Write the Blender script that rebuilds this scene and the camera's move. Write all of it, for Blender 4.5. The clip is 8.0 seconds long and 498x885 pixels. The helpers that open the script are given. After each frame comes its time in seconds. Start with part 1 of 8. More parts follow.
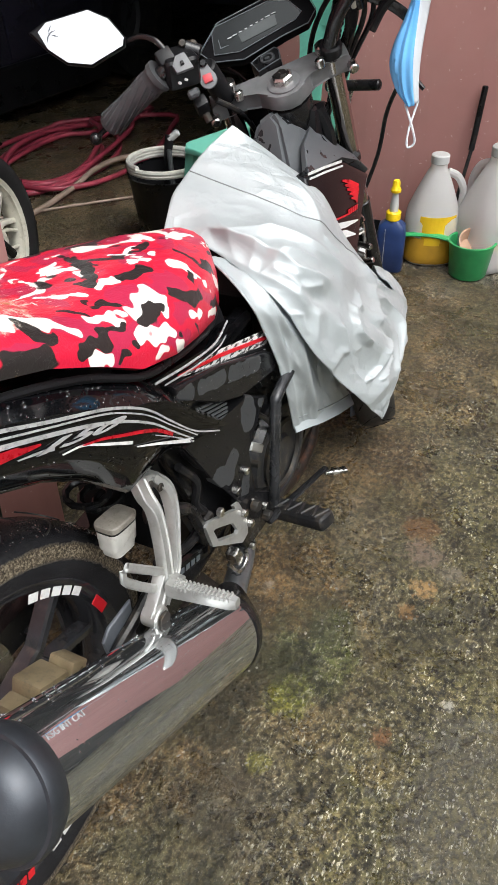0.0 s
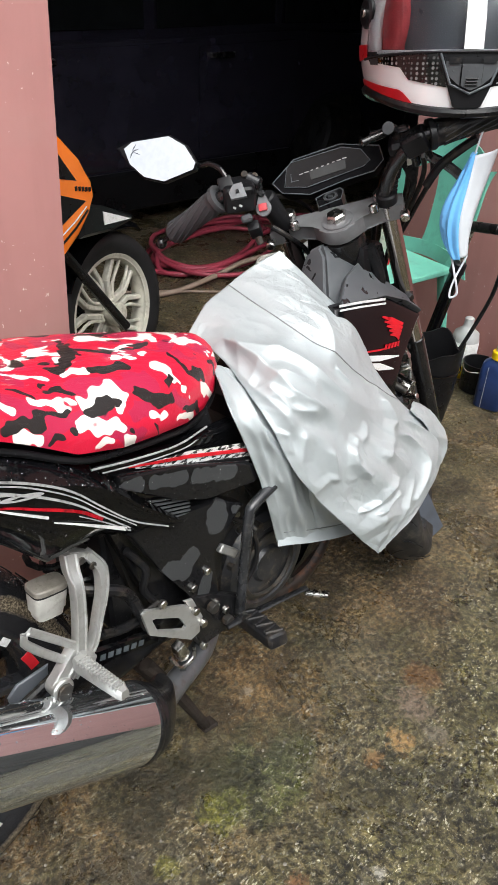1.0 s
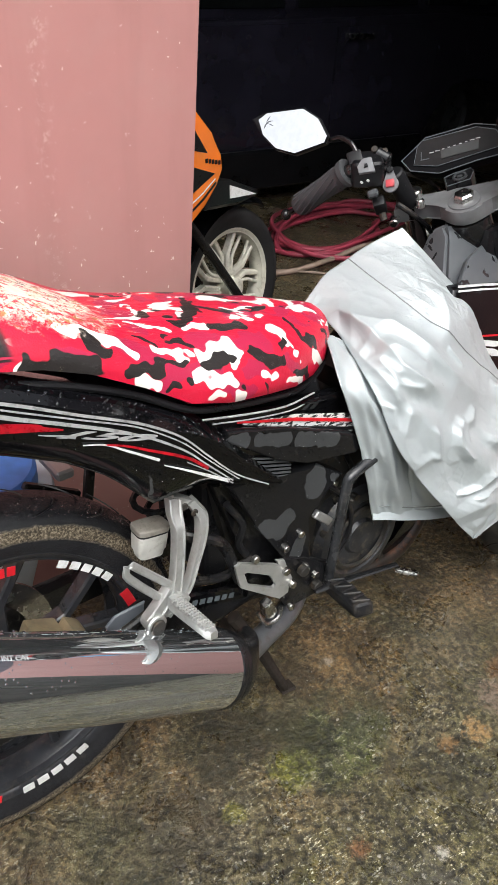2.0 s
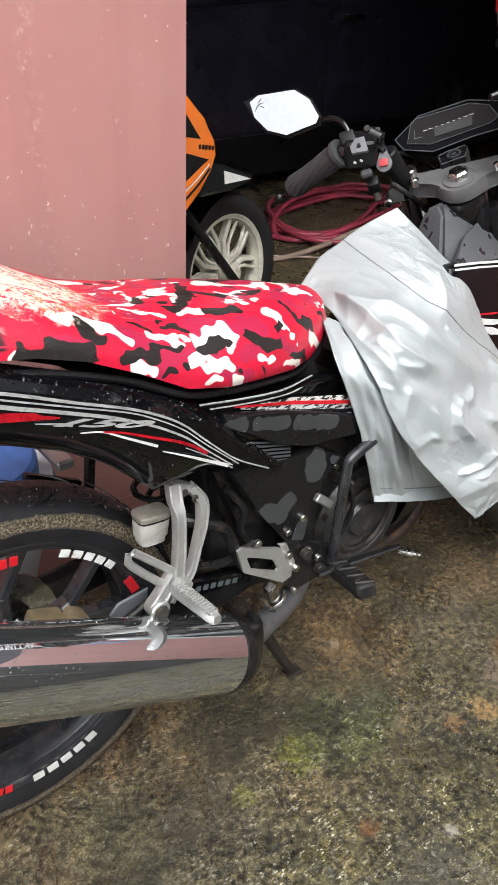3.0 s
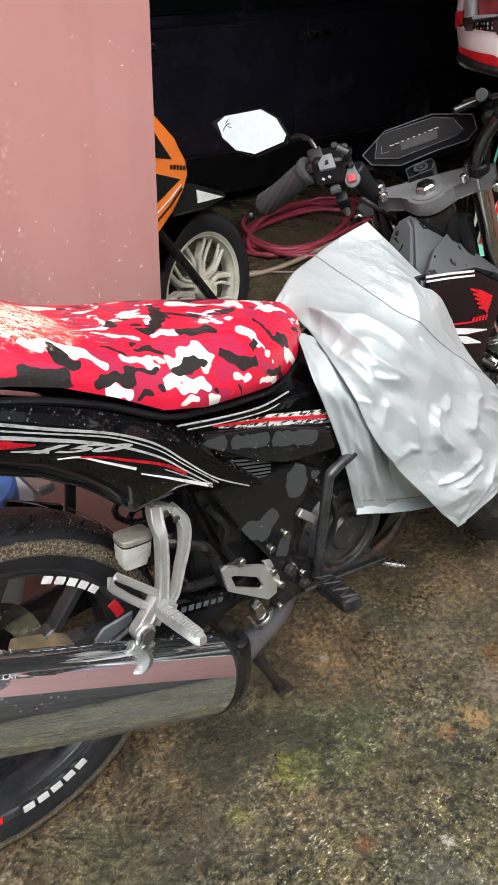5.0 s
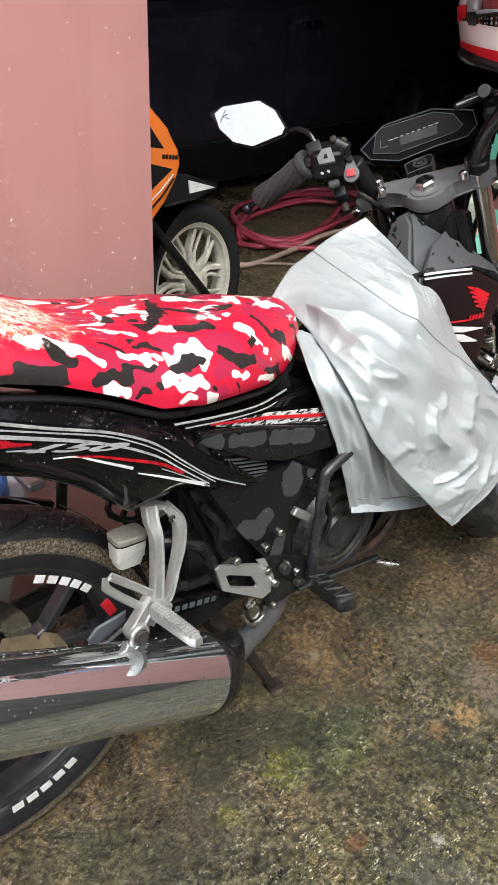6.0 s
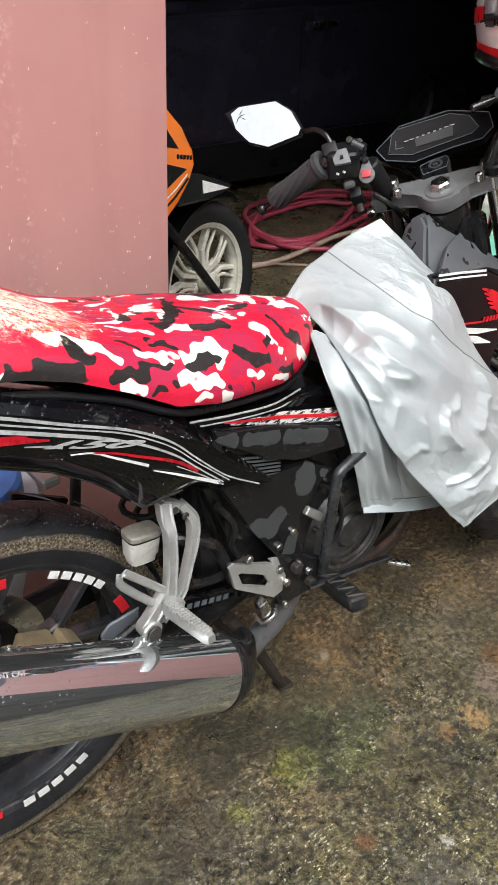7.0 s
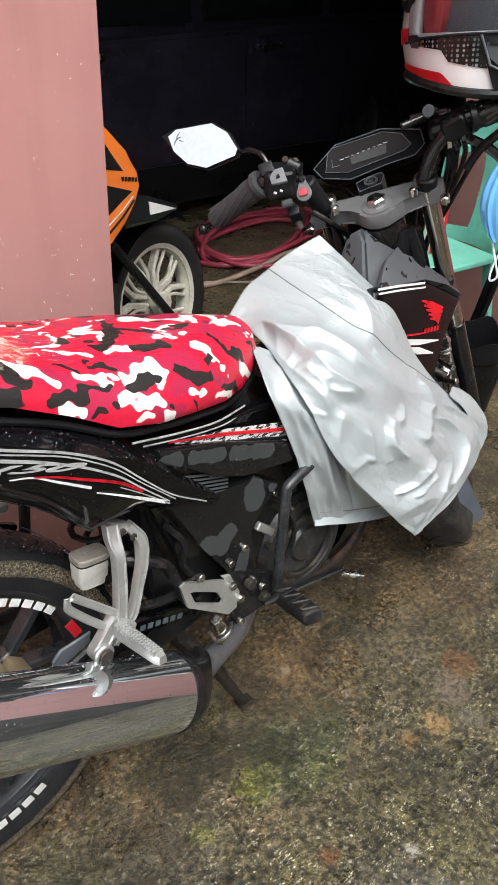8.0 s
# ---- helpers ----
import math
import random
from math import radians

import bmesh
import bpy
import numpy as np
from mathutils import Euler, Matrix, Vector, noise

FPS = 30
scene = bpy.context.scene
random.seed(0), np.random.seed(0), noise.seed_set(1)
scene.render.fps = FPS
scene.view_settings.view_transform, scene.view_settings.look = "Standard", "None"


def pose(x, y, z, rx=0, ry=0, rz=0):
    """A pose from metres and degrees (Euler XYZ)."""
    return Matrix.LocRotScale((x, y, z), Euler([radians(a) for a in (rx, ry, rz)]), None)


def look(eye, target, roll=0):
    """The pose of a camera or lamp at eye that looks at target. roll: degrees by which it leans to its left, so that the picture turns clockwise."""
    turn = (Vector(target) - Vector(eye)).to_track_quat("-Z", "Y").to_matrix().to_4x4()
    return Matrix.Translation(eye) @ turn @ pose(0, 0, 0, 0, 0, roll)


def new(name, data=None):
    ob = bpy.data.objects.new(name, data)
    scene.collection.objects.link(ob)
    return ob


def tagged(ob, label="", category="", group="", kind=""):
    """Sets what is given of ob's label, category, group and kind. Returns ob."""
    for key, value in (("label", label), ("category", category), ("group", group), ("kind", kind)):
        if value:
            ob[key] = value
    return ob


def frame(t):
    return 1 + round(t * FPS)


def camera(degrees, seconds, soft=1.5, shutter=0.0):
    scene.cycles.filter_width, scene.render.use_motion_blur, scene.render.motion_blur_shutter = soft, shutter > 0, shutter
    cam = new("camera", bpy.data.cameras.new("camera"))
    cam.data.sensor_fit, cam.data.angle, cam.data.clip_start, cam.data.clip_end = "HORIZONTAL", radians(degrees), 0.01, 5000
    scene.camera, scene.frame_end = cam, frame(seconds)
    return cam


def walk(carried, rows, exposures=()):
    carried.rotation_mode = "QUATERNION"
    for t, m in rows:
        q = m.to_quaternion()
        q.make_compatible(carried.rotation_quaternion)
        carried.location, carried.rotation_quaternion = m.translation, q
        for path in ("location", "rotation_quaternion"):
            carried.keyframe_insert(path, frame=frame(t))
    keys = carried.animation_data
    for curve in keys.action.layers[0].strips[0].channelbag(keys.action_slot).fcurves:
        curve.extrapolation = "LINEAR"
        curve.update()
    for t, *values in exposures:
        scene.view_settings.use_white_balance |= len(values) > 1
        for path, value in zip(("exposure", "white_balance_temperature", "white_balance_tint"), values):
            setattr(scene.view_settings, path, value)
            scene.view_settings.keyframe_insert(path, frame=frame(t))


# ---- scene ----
cam = camera(37.36, 8.0)
PATH = [
    (0, (-0.2449, -0.4845, 1.1360), (0.8380, 0.1082, 0.1181), -1.61),
    (0.2, (-0.1855, -0.5148, 1.1310), (0.8200, 0.1092, 0.0542), 0.71),
    (0.5, (-0.1388, -0.5894, 1.1472), (0.7828, 0.2247, 0.1235), 2.69),
    (1, (-0.1171, -0.6850, 1.1809), (0.8746, 0.2253, 0.3161), 2.95),
    (1.5, (-0.1369, -0.7025, 1.1733), (0.7602, 0.2620, 0.2649), 3.89),
    (2, (-0.1507, -0.7115, 1.1702), (0.6711, 0.3271, 0.2724), 3.38),
    (2.2, (-0.1507, -0.7131, 1.1686), (0.6577, 0.3342, 0.2687), 2.72),
    (3.5, (-0.1437, -0.7248, 1.1649), (0.6729, 0.2930, 0.2390), 1.13),
    (4, (-0.1427, -0.7335, 1.1718), (0.7114, 0.3031, 0.3025), 0.67),
    (4.5, (-0.1393, -0.7274, 1.1697), (0.7025, 0.3043, 0.2825), -0.03),
    (4.7, (-0.1382, -0.7259, 1.1693), (0.7022, 0.3051, 0.2800), -0.03),
    (6, (-0.1411, -0.6953, 1.1711), (0.7219, 0.2984, 0.2612), 1.69),
    (6.5, (-0.1436, -0.6944, 1.1707), (0.7199, 0.2926, 0.2539), 1.62),
    (7, (-0.1499, -0.6946, 1.1715), (0.6993, 0.3115, 0.2623), 1.81),
    (7.5, (-0.1453, -0.7009, 1.1736), (0.6972, 0.3190, 0.2736), 0.84),
    (8, (-0.1322, -0.7152, 1.1749), (0.7861, 0.2583, 0.2981), 1.29),
]
walk(cam, [(t, look(eye, target, roll)) for t, eye, target, roll in PATH])

# ---- world, sun and exposure ----
sky_world = bpy.data.worlds.new("overcast_sky")
scene.world = sky_world
sky_world.use_nodes = True
_nt = sky_world.node_tree
_bg = _nt.nodes["Background"]
_sky = _nt.nodes.new("ShaderNodeTexSky")
_sky.sky_type = 'NISHITA'
_sky.sun_disc = False
_sky.sun_elevation, _sky.sun_rotation = radians(62), radians(200)
_sky.air_density, _sky.dust_density, _sky.ozone_density = 1.0, 6.0, 0.6
_grey = _nt.nodes.new("ShaderNodeRGBToBW")
_cloud = _nt.nodes.new("ShaderNodeMix")
_cloud.data_type = 'RGBA'
_cloud.inputs[0].default_value = 0.72  # a closed cloud cover takes most of the blue out
_nt.links.new(_sky.outputs[0], _grey.inputs[0])
_nt.links.new(_sky.outputs[0], _cloud.inputs[6])
_nt.links.new(_grey.outputs[0], _cloud.inputs[7])
_nt.links.new(_cloud.outputs[2], _bg.inputs[0])
_bg.inputs[1].default_value = 0.15
sun_data = bpy.data.lights.new("sun", 'SUN')
sun_data.energy, sun_data.angle, sun_data.color = 0.9, radians(60), (0.86, 0.98, 1.0)
sun_lamp = new("sun", sun_data)
sun_lamp.matrix_world = look((-1.2, -3.0, 6.5), (0.6, 0.2, 0))
scene.view_settings.exposure = 0.95


# ---- materials ----
def mat_base(name, rough=0.5, metal=0.0, coat=0.0):
    m = bpy.data.materials.new(name)
    m.use_nodes = True
    b = m.node_tree.nodes["Principled BSDF"]
    b.inputs["Roughness"].default_value, b.inputs["Metallic"].default_value = rough, metal
    b.inputs["Coat Weight"].default_value = coat
    b.inputs["Coat Roughness"].default_value = 0.08
    return m, m.node_tree, b


def nd(nt, kind, **inputs):
    n = nt.nodes.new(kind)
    for k, v in inputs.items():
        n.inputs[k.replace("_", " ")].default_value = v
    return n


def coords(nt):
    return nt.nodes.new("ShaderNodeTexCoord").outputs["Object"]


def tex_noise(nt, co, scale, detail=4.0, rough=0.55, distort=0.0):
    n = nd(nt, "ShaderNodeTexNoise", Scale=scale, Detail=detail, Roughness=rough, Distortion=distort)
    nt.links.new(co, n.inputs["Vector"])
    return n.outputs["Fac"]


def ramp(nt, fac, stops, hard=False):
    r = nt.nodes.new("ShaderNodeValToRGB")
    if hard:
        r.color_ramp.interpolation = 'CONSTANT'
    els = r.color_ramp.elements
    while len(els) < len(stops):
        els.new(0.5)
    for e, (p, c) in zip(els, stops):
        e.position = p
        e.color = (*c, 1.0) if len(c) == 3 else c
    nt.links.new(fac, r.inputs[0])
    return r.outputs[0]


def mix(nt, fac, a, b):
    n = nt.nodes.new("ShaderNodeMix")
    n.data_type = 'RGBA'
    for sock, v in ((n.inputs[0], fac), (n.inputs[6], a), (n.inputs[7], b)):
        if isinstance(v, (int, float)):
            sock.default_value = v
        elif isinstance(v, tuple):
            sock.default_value = (*v, 1.0)
        else:
            nt.links.new(v, sock)
    return n.outputs[2]


def bump(nt, b, height, strength=0.3, dist=0.002, chain=None):
    n = nd(nt, "ShaderNodeBump", Strength=strength, Distance=dist)
    nt.links.new(height, n.inputs["Height"])
    if chain is not None:
        nt.links.new(chain, n.inputs["Normal"])
    nt.links.new(n.outputs[0], b.inputs["Normal"])
    return n.outputs[0]


def grey(nt, fac, lo, hi, a=0.3, b=0.7):
    return ramp(nt, fac, [(a, (lo,) * 3), (b, (hi,) * 3)])


def plain(name, col, rough=0.5, metal=0.0, coat=0.0, vary=0.25, scale=30.0, fine=400.0, relief=0.15, dirt=None):
    """A surface of one colour with worn patches, grain and dirt."""
    m, nt, b = mat_base(name, rough, metal, coat)
    co = coords(nt)
    big, small = tex_noise(nt, co, scale, 5), tex_noise(nt, co, fine, 3)
    dark = tuple(c * (1 - vary) for c in col)
    light = tuple(min(1, c * (1 + vary)) for c in col)
    c = ramp(nt, big, [(0.32, dark), (0.68, light)])
    if dirt:
        c = mix(nt, grey(nt, tex_noise(nt, co, scale * 2.3, 6, 0.7), 0.0, 0.85, 0.52, 0.72), c, dirt)
    nt.links.new(c, b.inputs["Base Color"])
    nt.links.new(grey(nt, big, max(0.02, rough * 0.75), min(1, rough * 1.3)), b.inputs["Roughness"])
    bump(nt, b, small, relief, 0.001)
    return m


def wet_plastic(name, col, rough=0.28, drops=True):
    """Dark glossy plastic with dust streaks and water drops."""
    m, nt, b = mat_base(name, rough, 0.0, 0.0)
    b.inputs["Specular IOR Level"].default_value = 0.42 if rough < 0.2 else 0.22
    co = coords(nt)
    big = tex_noise(nt, co, 9, 5, 0.6)
    dust = grey(nt, tex_noise(nt, co, 60, 6, 0.75), 0.0, 0.05, 0.58, 0.8)
    c = mix(nt, dust, ramp(nt, big, [(0.3, tuple(v * 0.7 for v in col)), (0.7, tuple(v * 1.3 for v in col))]), (0.16, 0.15, 0.13))
    nt.links.new(c, b.inputs["Base Color"])
    nt.links.new(grey(nt, big, rough * 0.6, rough * 1.6), b.inputs["Roughness"])
    v = nd(nt, "ShaderNodeTexVoronoi", Scale=140.0)
    nt.links.new(co, v.inputs["Vector"])
    d = ramp(nt, v.outputs["Distance"], [(0.0, (1, 1, 1)), (0.22, (0, 0, 0))])
    gate = mix(nt, grey(nt, tex_noise(nt, co, 25, 3), 0, 1, 0.48, 0.56), (0, 0, 0), d)
    if drops:
        bump(nt, b, gate, 0.5, 0.0015)
    return m


def spot(nt, co, x, y, r, warp=0.5):
    """A stain round a place of the floor, with a ragged edge: 1 inside, 0 outside."""
    mp = nt.nodes.new("ShaderNodeMapping")
    mp.inputs["Location"].default_value = (-x / r, -y / r, 0)
    mp.inputs["Scale"].default_value = (1 / r, 1 / r, 0)
    nt.links.new(co, mp.inputs["Vector"])
    ln = nt.nodes.new("ShaderNodeVectorMath")
    ln.operation = 'LENGTH'
    nt.links.new(mp.outputs[0], ln.inputs[0])
    ad = nt.nodes.new("ShaderNodeMath")
    ad.operation = 'MULTIPLY_ADD'
    nt.links.new(tex_noise(nt, co, 1.6 / r, 8, 0.8), ad.inputs[0])
    ad.inputs[1].default_value = warp * 4
    nt.links.new(ln.outputs["Value"], ad.inputs[2])
    sc = nt.nodes.new("ShaderNodeMath")
    sc.operation = 'MULTIPLY'
    sc.inputs[1].default_value = 0.4
    nt.links.new(ad.outputs[0], sc.inputs[0])
    return ramp(nt, sc.outputs[0], [(0.64, (1, 1, 1)), (0.75, (0, 0, 0))])


def scaled(nt, c, k):
    return mix(nt, k, (0, 0, 0), c)


def warped(nt, co, scale, amount, detail=2.0):
    """Coordinates pushed about by noise, for uneven outlines."""
    n = nd(nt, "ShaderNodeTexNoise", Scale=scale, Detail=detail, Roughness=0.5)
    nt.links.new(co, n.inputs["Vector"])
    sub = nt.nodes.new("ShaderNodeVectorMath")
    sub.operation = 'SUBTRACT'
    sub.inputs[1].default_value = (0.5, 0.5, 0.5)
    nt.links.new(n.outputs["Color"], sub.inputs[0])
    add = nt.nodes.new("ShaderNodeVectorMath")
    add.operation = 'MULTIPLY_ADD'
    add.inputs[1].default_value = (amount, amount, amount)
    nt.links.new(sub.outputs[0], add.inputs[0])
    nt.links.new(co, add.inputs[2])
    return add.outputs[0]


def m_ground():
    m, nt, b = mat_base("wet_concrete", 0.4)
    b.inputs["Specular IOR Level"].default_value = 0.65
    co = coords(nt)
    broad = tex_noise(nt, co, 2.3, 6, 0.65, 0.4)
    mid = tex_noise(nt, co, 13, 8, 0.75)
    fine = tex_noise(nt, co, 88, 4, 0.66)
    lump = tex_noise(nt, co, 46, 5, 0.7)
    grain = tex_noise(nt, co, 240, 3, 0.6)
    # brown silt towards the garage, worn olive-grey aggregate towards the yard
    sep = nt.nodes.new("ShaderNodeSeparateXYZ")
    nt.links.new(co, sep.inputs[0])
    drift = nt.nodes.new("ShaderNodeMath")
    drift.operation = 'MULTIPLY_ADD'
    drift.inputs[1].default_value = 0.9
    nt.links.new(tex_noise(nt, co, 3.2, 7, 0.7), drift.inputs[0])
    nt.links.new(sep.outputs[1], drift.inputs[2])
    yard = ramp(nt, drift.outputs[0], [(0.05, (1, 1, 1)), (0.33, (0, 0, 0))])
    silt = ramp(nt, mid, [(0.30, (0.062, 0.040, 0.019)), (0.5, (0.130, 0.086, 0.043)), (0.70, (0.205, 0.145, 0.082))])
    worn = ramp(nt, mid, [(0.30, (0.040, 0.037, 0.014)), (0.5, (0.088, 0.077, 0.032)), (0.70, (0.155, 0.136, 0.068))])
    c = mix(nt, yard, silt, worn)
    c = mix(nt, grey(nt, broad, 0.0, 0.6, 0.50, 0.62), c, (0.088, 0.072, 0.044))
    c = mix(nt, grey(nt, tex_noise(nt, co, 3.4, 7, 0.75, 0.6), 0.0, 0.5, 0.54, 0.66), c, (0.066, 0.070, 0.030))
    # moss film and soaked dark patches with ragged edges
    c = mix(nt, scaled(nt, ramp(nt, tex_noise(nt, co, 5.2, 9, 0.72, 0.5), [(0.46, (0, 0, 0)), (0.58, (1, 1, 1))]), 0.55), c, (0.058, 0.055, 0.019))
    c = mix(nt, scaled(nt, ramp(nt, tex_noise(nt, co, 8.5, 9, 0.78, 0.9), [(0.53, (0, 0, 0)), (0.57, (1, 1, 1))]), 0.6), c, (0.044, 0.035, 0.017))
    for x, y, r, col, k in ((0.47, -0.205, 0.11, (0.050, 0.058, 0.012), 0.75), (0.395, -0.198, 0.055, (0.11, 0.115, 0.012), 0.8), (0.265, -0.207, 0.026, (0.24, 0.23, 0.015), 0.95), (0.54, -0.19, 0.11, (0.065, 0.074, 0.024), 0.6),
                            (1.05, -0.02, 0.28, (0.135, 0.083, 0.040), 0.6), (1.42, -0.02, 0.34, (0.15, 0.100, 0.050), 0.5),
                            (0.20, -0.22, 0.12, (0.08, 0.066, 0.044), 0.6), (0.62, -0.08, 0.16, (0.19, 0.108, 0.045), 0.6), (0.83, -0.16, 0.10, (0.16, 0.125, 0.085), 0.6), (2.10, 0.12, 0.09, (0.27, 0.25, 0.215), 0.7), (2.10, -0.02, 0.10, (0.25, 0.23, 0.20), 0.7), (2.09, -0.16, 0.10, (0.26, 0.24, 0.205), 0.7), (1.93, -0.02, 0.09, (0.17, 0.14, 0.10), 0.6)):
        c = mix(nt, scaled(nt, spot(nt, co, x, y, r), k), c, col)
    # dark ragged runnels
    run = nd(nt, "ShaderNodeTexVoronoi", Scale=26.0)
    run.feature = 'DISTANCE_TO_EDGE'
    nt.links.new(warped(nt, co, 22, 0.09, 5.0), run.inputs["Vector"])
    vein = ramp(nt, run.outputs["Distance"], [(0.02, (1, 1, 1)), (0.13, (0, 0, 0))])
    where = mix(nt, spot(nt, co, 0.35, -0.09, 0.13), grey(nt, tex_noise(nt, co, 4.0, 5, 0.7), 0.0, 0.35, 0.5, 0.6), (1, 1, 1))
    vein = mix(nt, where, (0, 0, 0), vein)
    c = mix(nt, scaled(nt, vein, 0.85), c, (0.018, 0.016, 0.009))
    # broken light and dark at the size of gravel
    c = mix(nt, ramp(nt, tex_noise(nt, co, 34, 7, 0.8), [(0.38, (0.30, 0.30, 0.30)), (0.46, (0, 0, 0))]), c, (0.034, 0.030, 0.016))
    c = mix(nt, ramp(nt, lump, [(0.55, (0, 0, 0)), (0.66, (0.45, 0.45, 0.45))]), c, (0.20, 0.175, 0.115))
    stretch = nt.nodes.new("ShaderNodeMapping")
    stretch.inputs["Rotation"].default_value = (0, 0, 0.6)
    stretch.inputs["Scale"].default_value = (0.55, 1.2, 1.0)
    nt.links.new(co, stretch.inputs["Vector"])

    def chips(vec, scale, size, share):
        v = nd(nt, "ShaderNodeTexVoronoi", Scale=scale)
        nt.links.new(vec, v.inputs["Vector"])
        near = ramp(nt, v.outputs["Distance"], [(size, (1, 1, 1)), (size + 0.08, (0, 0, 0))])
        return mix(nt, ramp(nt, v.outputs["Color"], [(1 - share, (0, 0, 0)), (1.02 - share, (1, 1, 1))]), (0, 0, 0), near)
    speck = chips(warped(nt, stretch.outputs[0], 170, 0.012, 3.0), 195, 0.29, 0.48)
    flake = chips(warped(nt, stretch.outputs[0], 90, 0.020, 4.0), 95, 0.24, 0.30)
    dot = chips(co, 300, 0.30, 0.5)
    some = mix(nt, yard, (0.42, 0.42, 0.42), (1, 1, 1))
    worn_off = mix(nt, some, (0, 0, 0), grey(nt, tex_noise(nt, co, 8, 6, 0.75), 0.25, 1, 0.40, 0.52))
    c = mix(nt, scaled(nt, mix(nt, worn_off, (0, 0, 0), speck), 0.78), c, (0.46, 0.45, 0.38))
    c = mix(nt, scaled(nt, mix(nt, worn_off, (0, 0, 0), flake), 0.85), c, (0.40, 0.385, 0.31))
    c = mix(nt, scaled(nt, dot, 0.45), c, (0.26, 0.235, 0.16))
    soaked = ramp(nt, tex_noise(nt, co, 3.6, 10, 0.74, 0.8), [(0.47, (0, 0, 0)), (0.58, (1, 1, 1))])
    c = mix(nt, scaled(nt, soaked, 0.5), c, (0.046, 0.042, 0.021))
    patchy = ramp(nt, tex_noise(nt, co, 7, 8, 0.70, 0.5), [(0.40, (0.62, 0.61, 0.56)), (0.50, (1.02, 1.02, 0.99)), (0.60, (1.38, 1.35, 1.28))])
    tone = nt.nodes.new("ShaderNodeMix")
    tone.data_type, tone.blend_type = 'RGBA', 'MULTIPLY'
    tone.inputs[0].default_value = 1.0
    nt.links.new(c, tone.inputs[6])
    nt.links.new(patchy, tone.inputs[7])
    c = tone.outputs[2]
    # relief shading put into the colour: wet hollows darkened, glinting crests lightened
    pore_shading = ramp(nt, mix(nt, 0.25, fine, grain), [(0.41, (0.11, 0.11, 0.105)), (0.48, (0.71, 0.71, 0.70)), (0.57, (1.95, 1.95, 1.93))])
    mul = nt.nodes.new("ShaderNodeMix")
    mul.data_type, mul.blend_type = 'RGBA', 'MULTIPLY'
    nt.links.new(mix(nt, 0.5, worn_off, mix(nt, yard, (0.95, 0.95, 0.95), (1.0, 1.0, 1.0))), mul.inputs[0])
    nt.links.new(c, mul.inputs[6])
    nt.links.new(pore_shading, mul.inputs[7])
    c = mul.outputs[2]
    # what is left of a cement skin, rust, and dark blotches round the stand leg
    for x, y, r, col, k in ((0.800, -0.305, 0.0700, (0.215, 0.160, 0.120), 0.85), (0.778, -0.372, 0.0420, (0.200, 0.170, 0.128), 0.8), (0.719, -0.335, 0.0455, (0.42, 0.25, 0.10), 0.8), (0.652, -0.322, 0.0315, (0.30, 0.16, 0.06), 0.7),
                            (0.868, -0.285, 0.0630, (0.23, 0.085, 0.025), 0.40), (0.391, -0.364, 0.0280, (0.24, 0.10, 0.04), 0.7), (0.592, -0.059, 0.0227, (0.36, 0.30, 0.23), 0.8), (0.497, -0.447, 0.0192, (0.46, 0.44, 0.38), 0.9), (0.446, -0.454, 0.0070, (0.5, 0.48, 0.42), 0.9),
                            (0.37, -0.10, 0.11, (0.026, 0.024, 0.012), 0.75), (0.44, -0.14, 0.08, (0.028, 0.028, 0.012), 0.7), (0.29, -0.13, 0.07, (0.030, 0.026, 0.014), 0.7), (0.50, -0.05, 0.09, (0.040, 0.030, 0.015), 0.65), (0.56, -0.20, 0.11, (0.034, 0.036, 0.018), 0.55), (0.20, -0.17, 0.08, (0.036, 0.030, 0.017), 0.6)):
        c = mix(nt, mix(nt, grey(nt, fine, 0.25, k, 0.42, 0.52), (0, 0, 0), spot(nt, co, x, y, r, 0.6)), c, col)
    # sky reflection on the wet floor, mixed into the base colour as grey
    c = mix(nt, scaled(nt, spot(nt, co, 0.34, -0.60, 0.26), 0.45), c, (0.135, 0.125, 0.100))
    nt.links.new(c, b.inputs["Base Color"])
    # a film of rain that lies thicker in some places
    wet = tex_noise(nt, co, 5.5, 6, 0.7, 0.5)
    nt.links.new(mix(nt, spot(nt, co, 0.33, -0.56, 0.22), grey(nt, wet, 0.16, 0.55, 0.40, 0.60), (0.14, 0.14, 0.14)), b.inputs["Roughness"])
    h0 = bump(nt, b, lump, 0.8, 0.024)
    h1 = bump(nt, b, fine, 0.8, 0.014, h0)
    h1 = bump(nt, b, grain, 0.35, 0.004, h1)
    bump(nt, b, mix(nt, 0.5, speck, flake), 0.5, 0.004, h1)
    return m


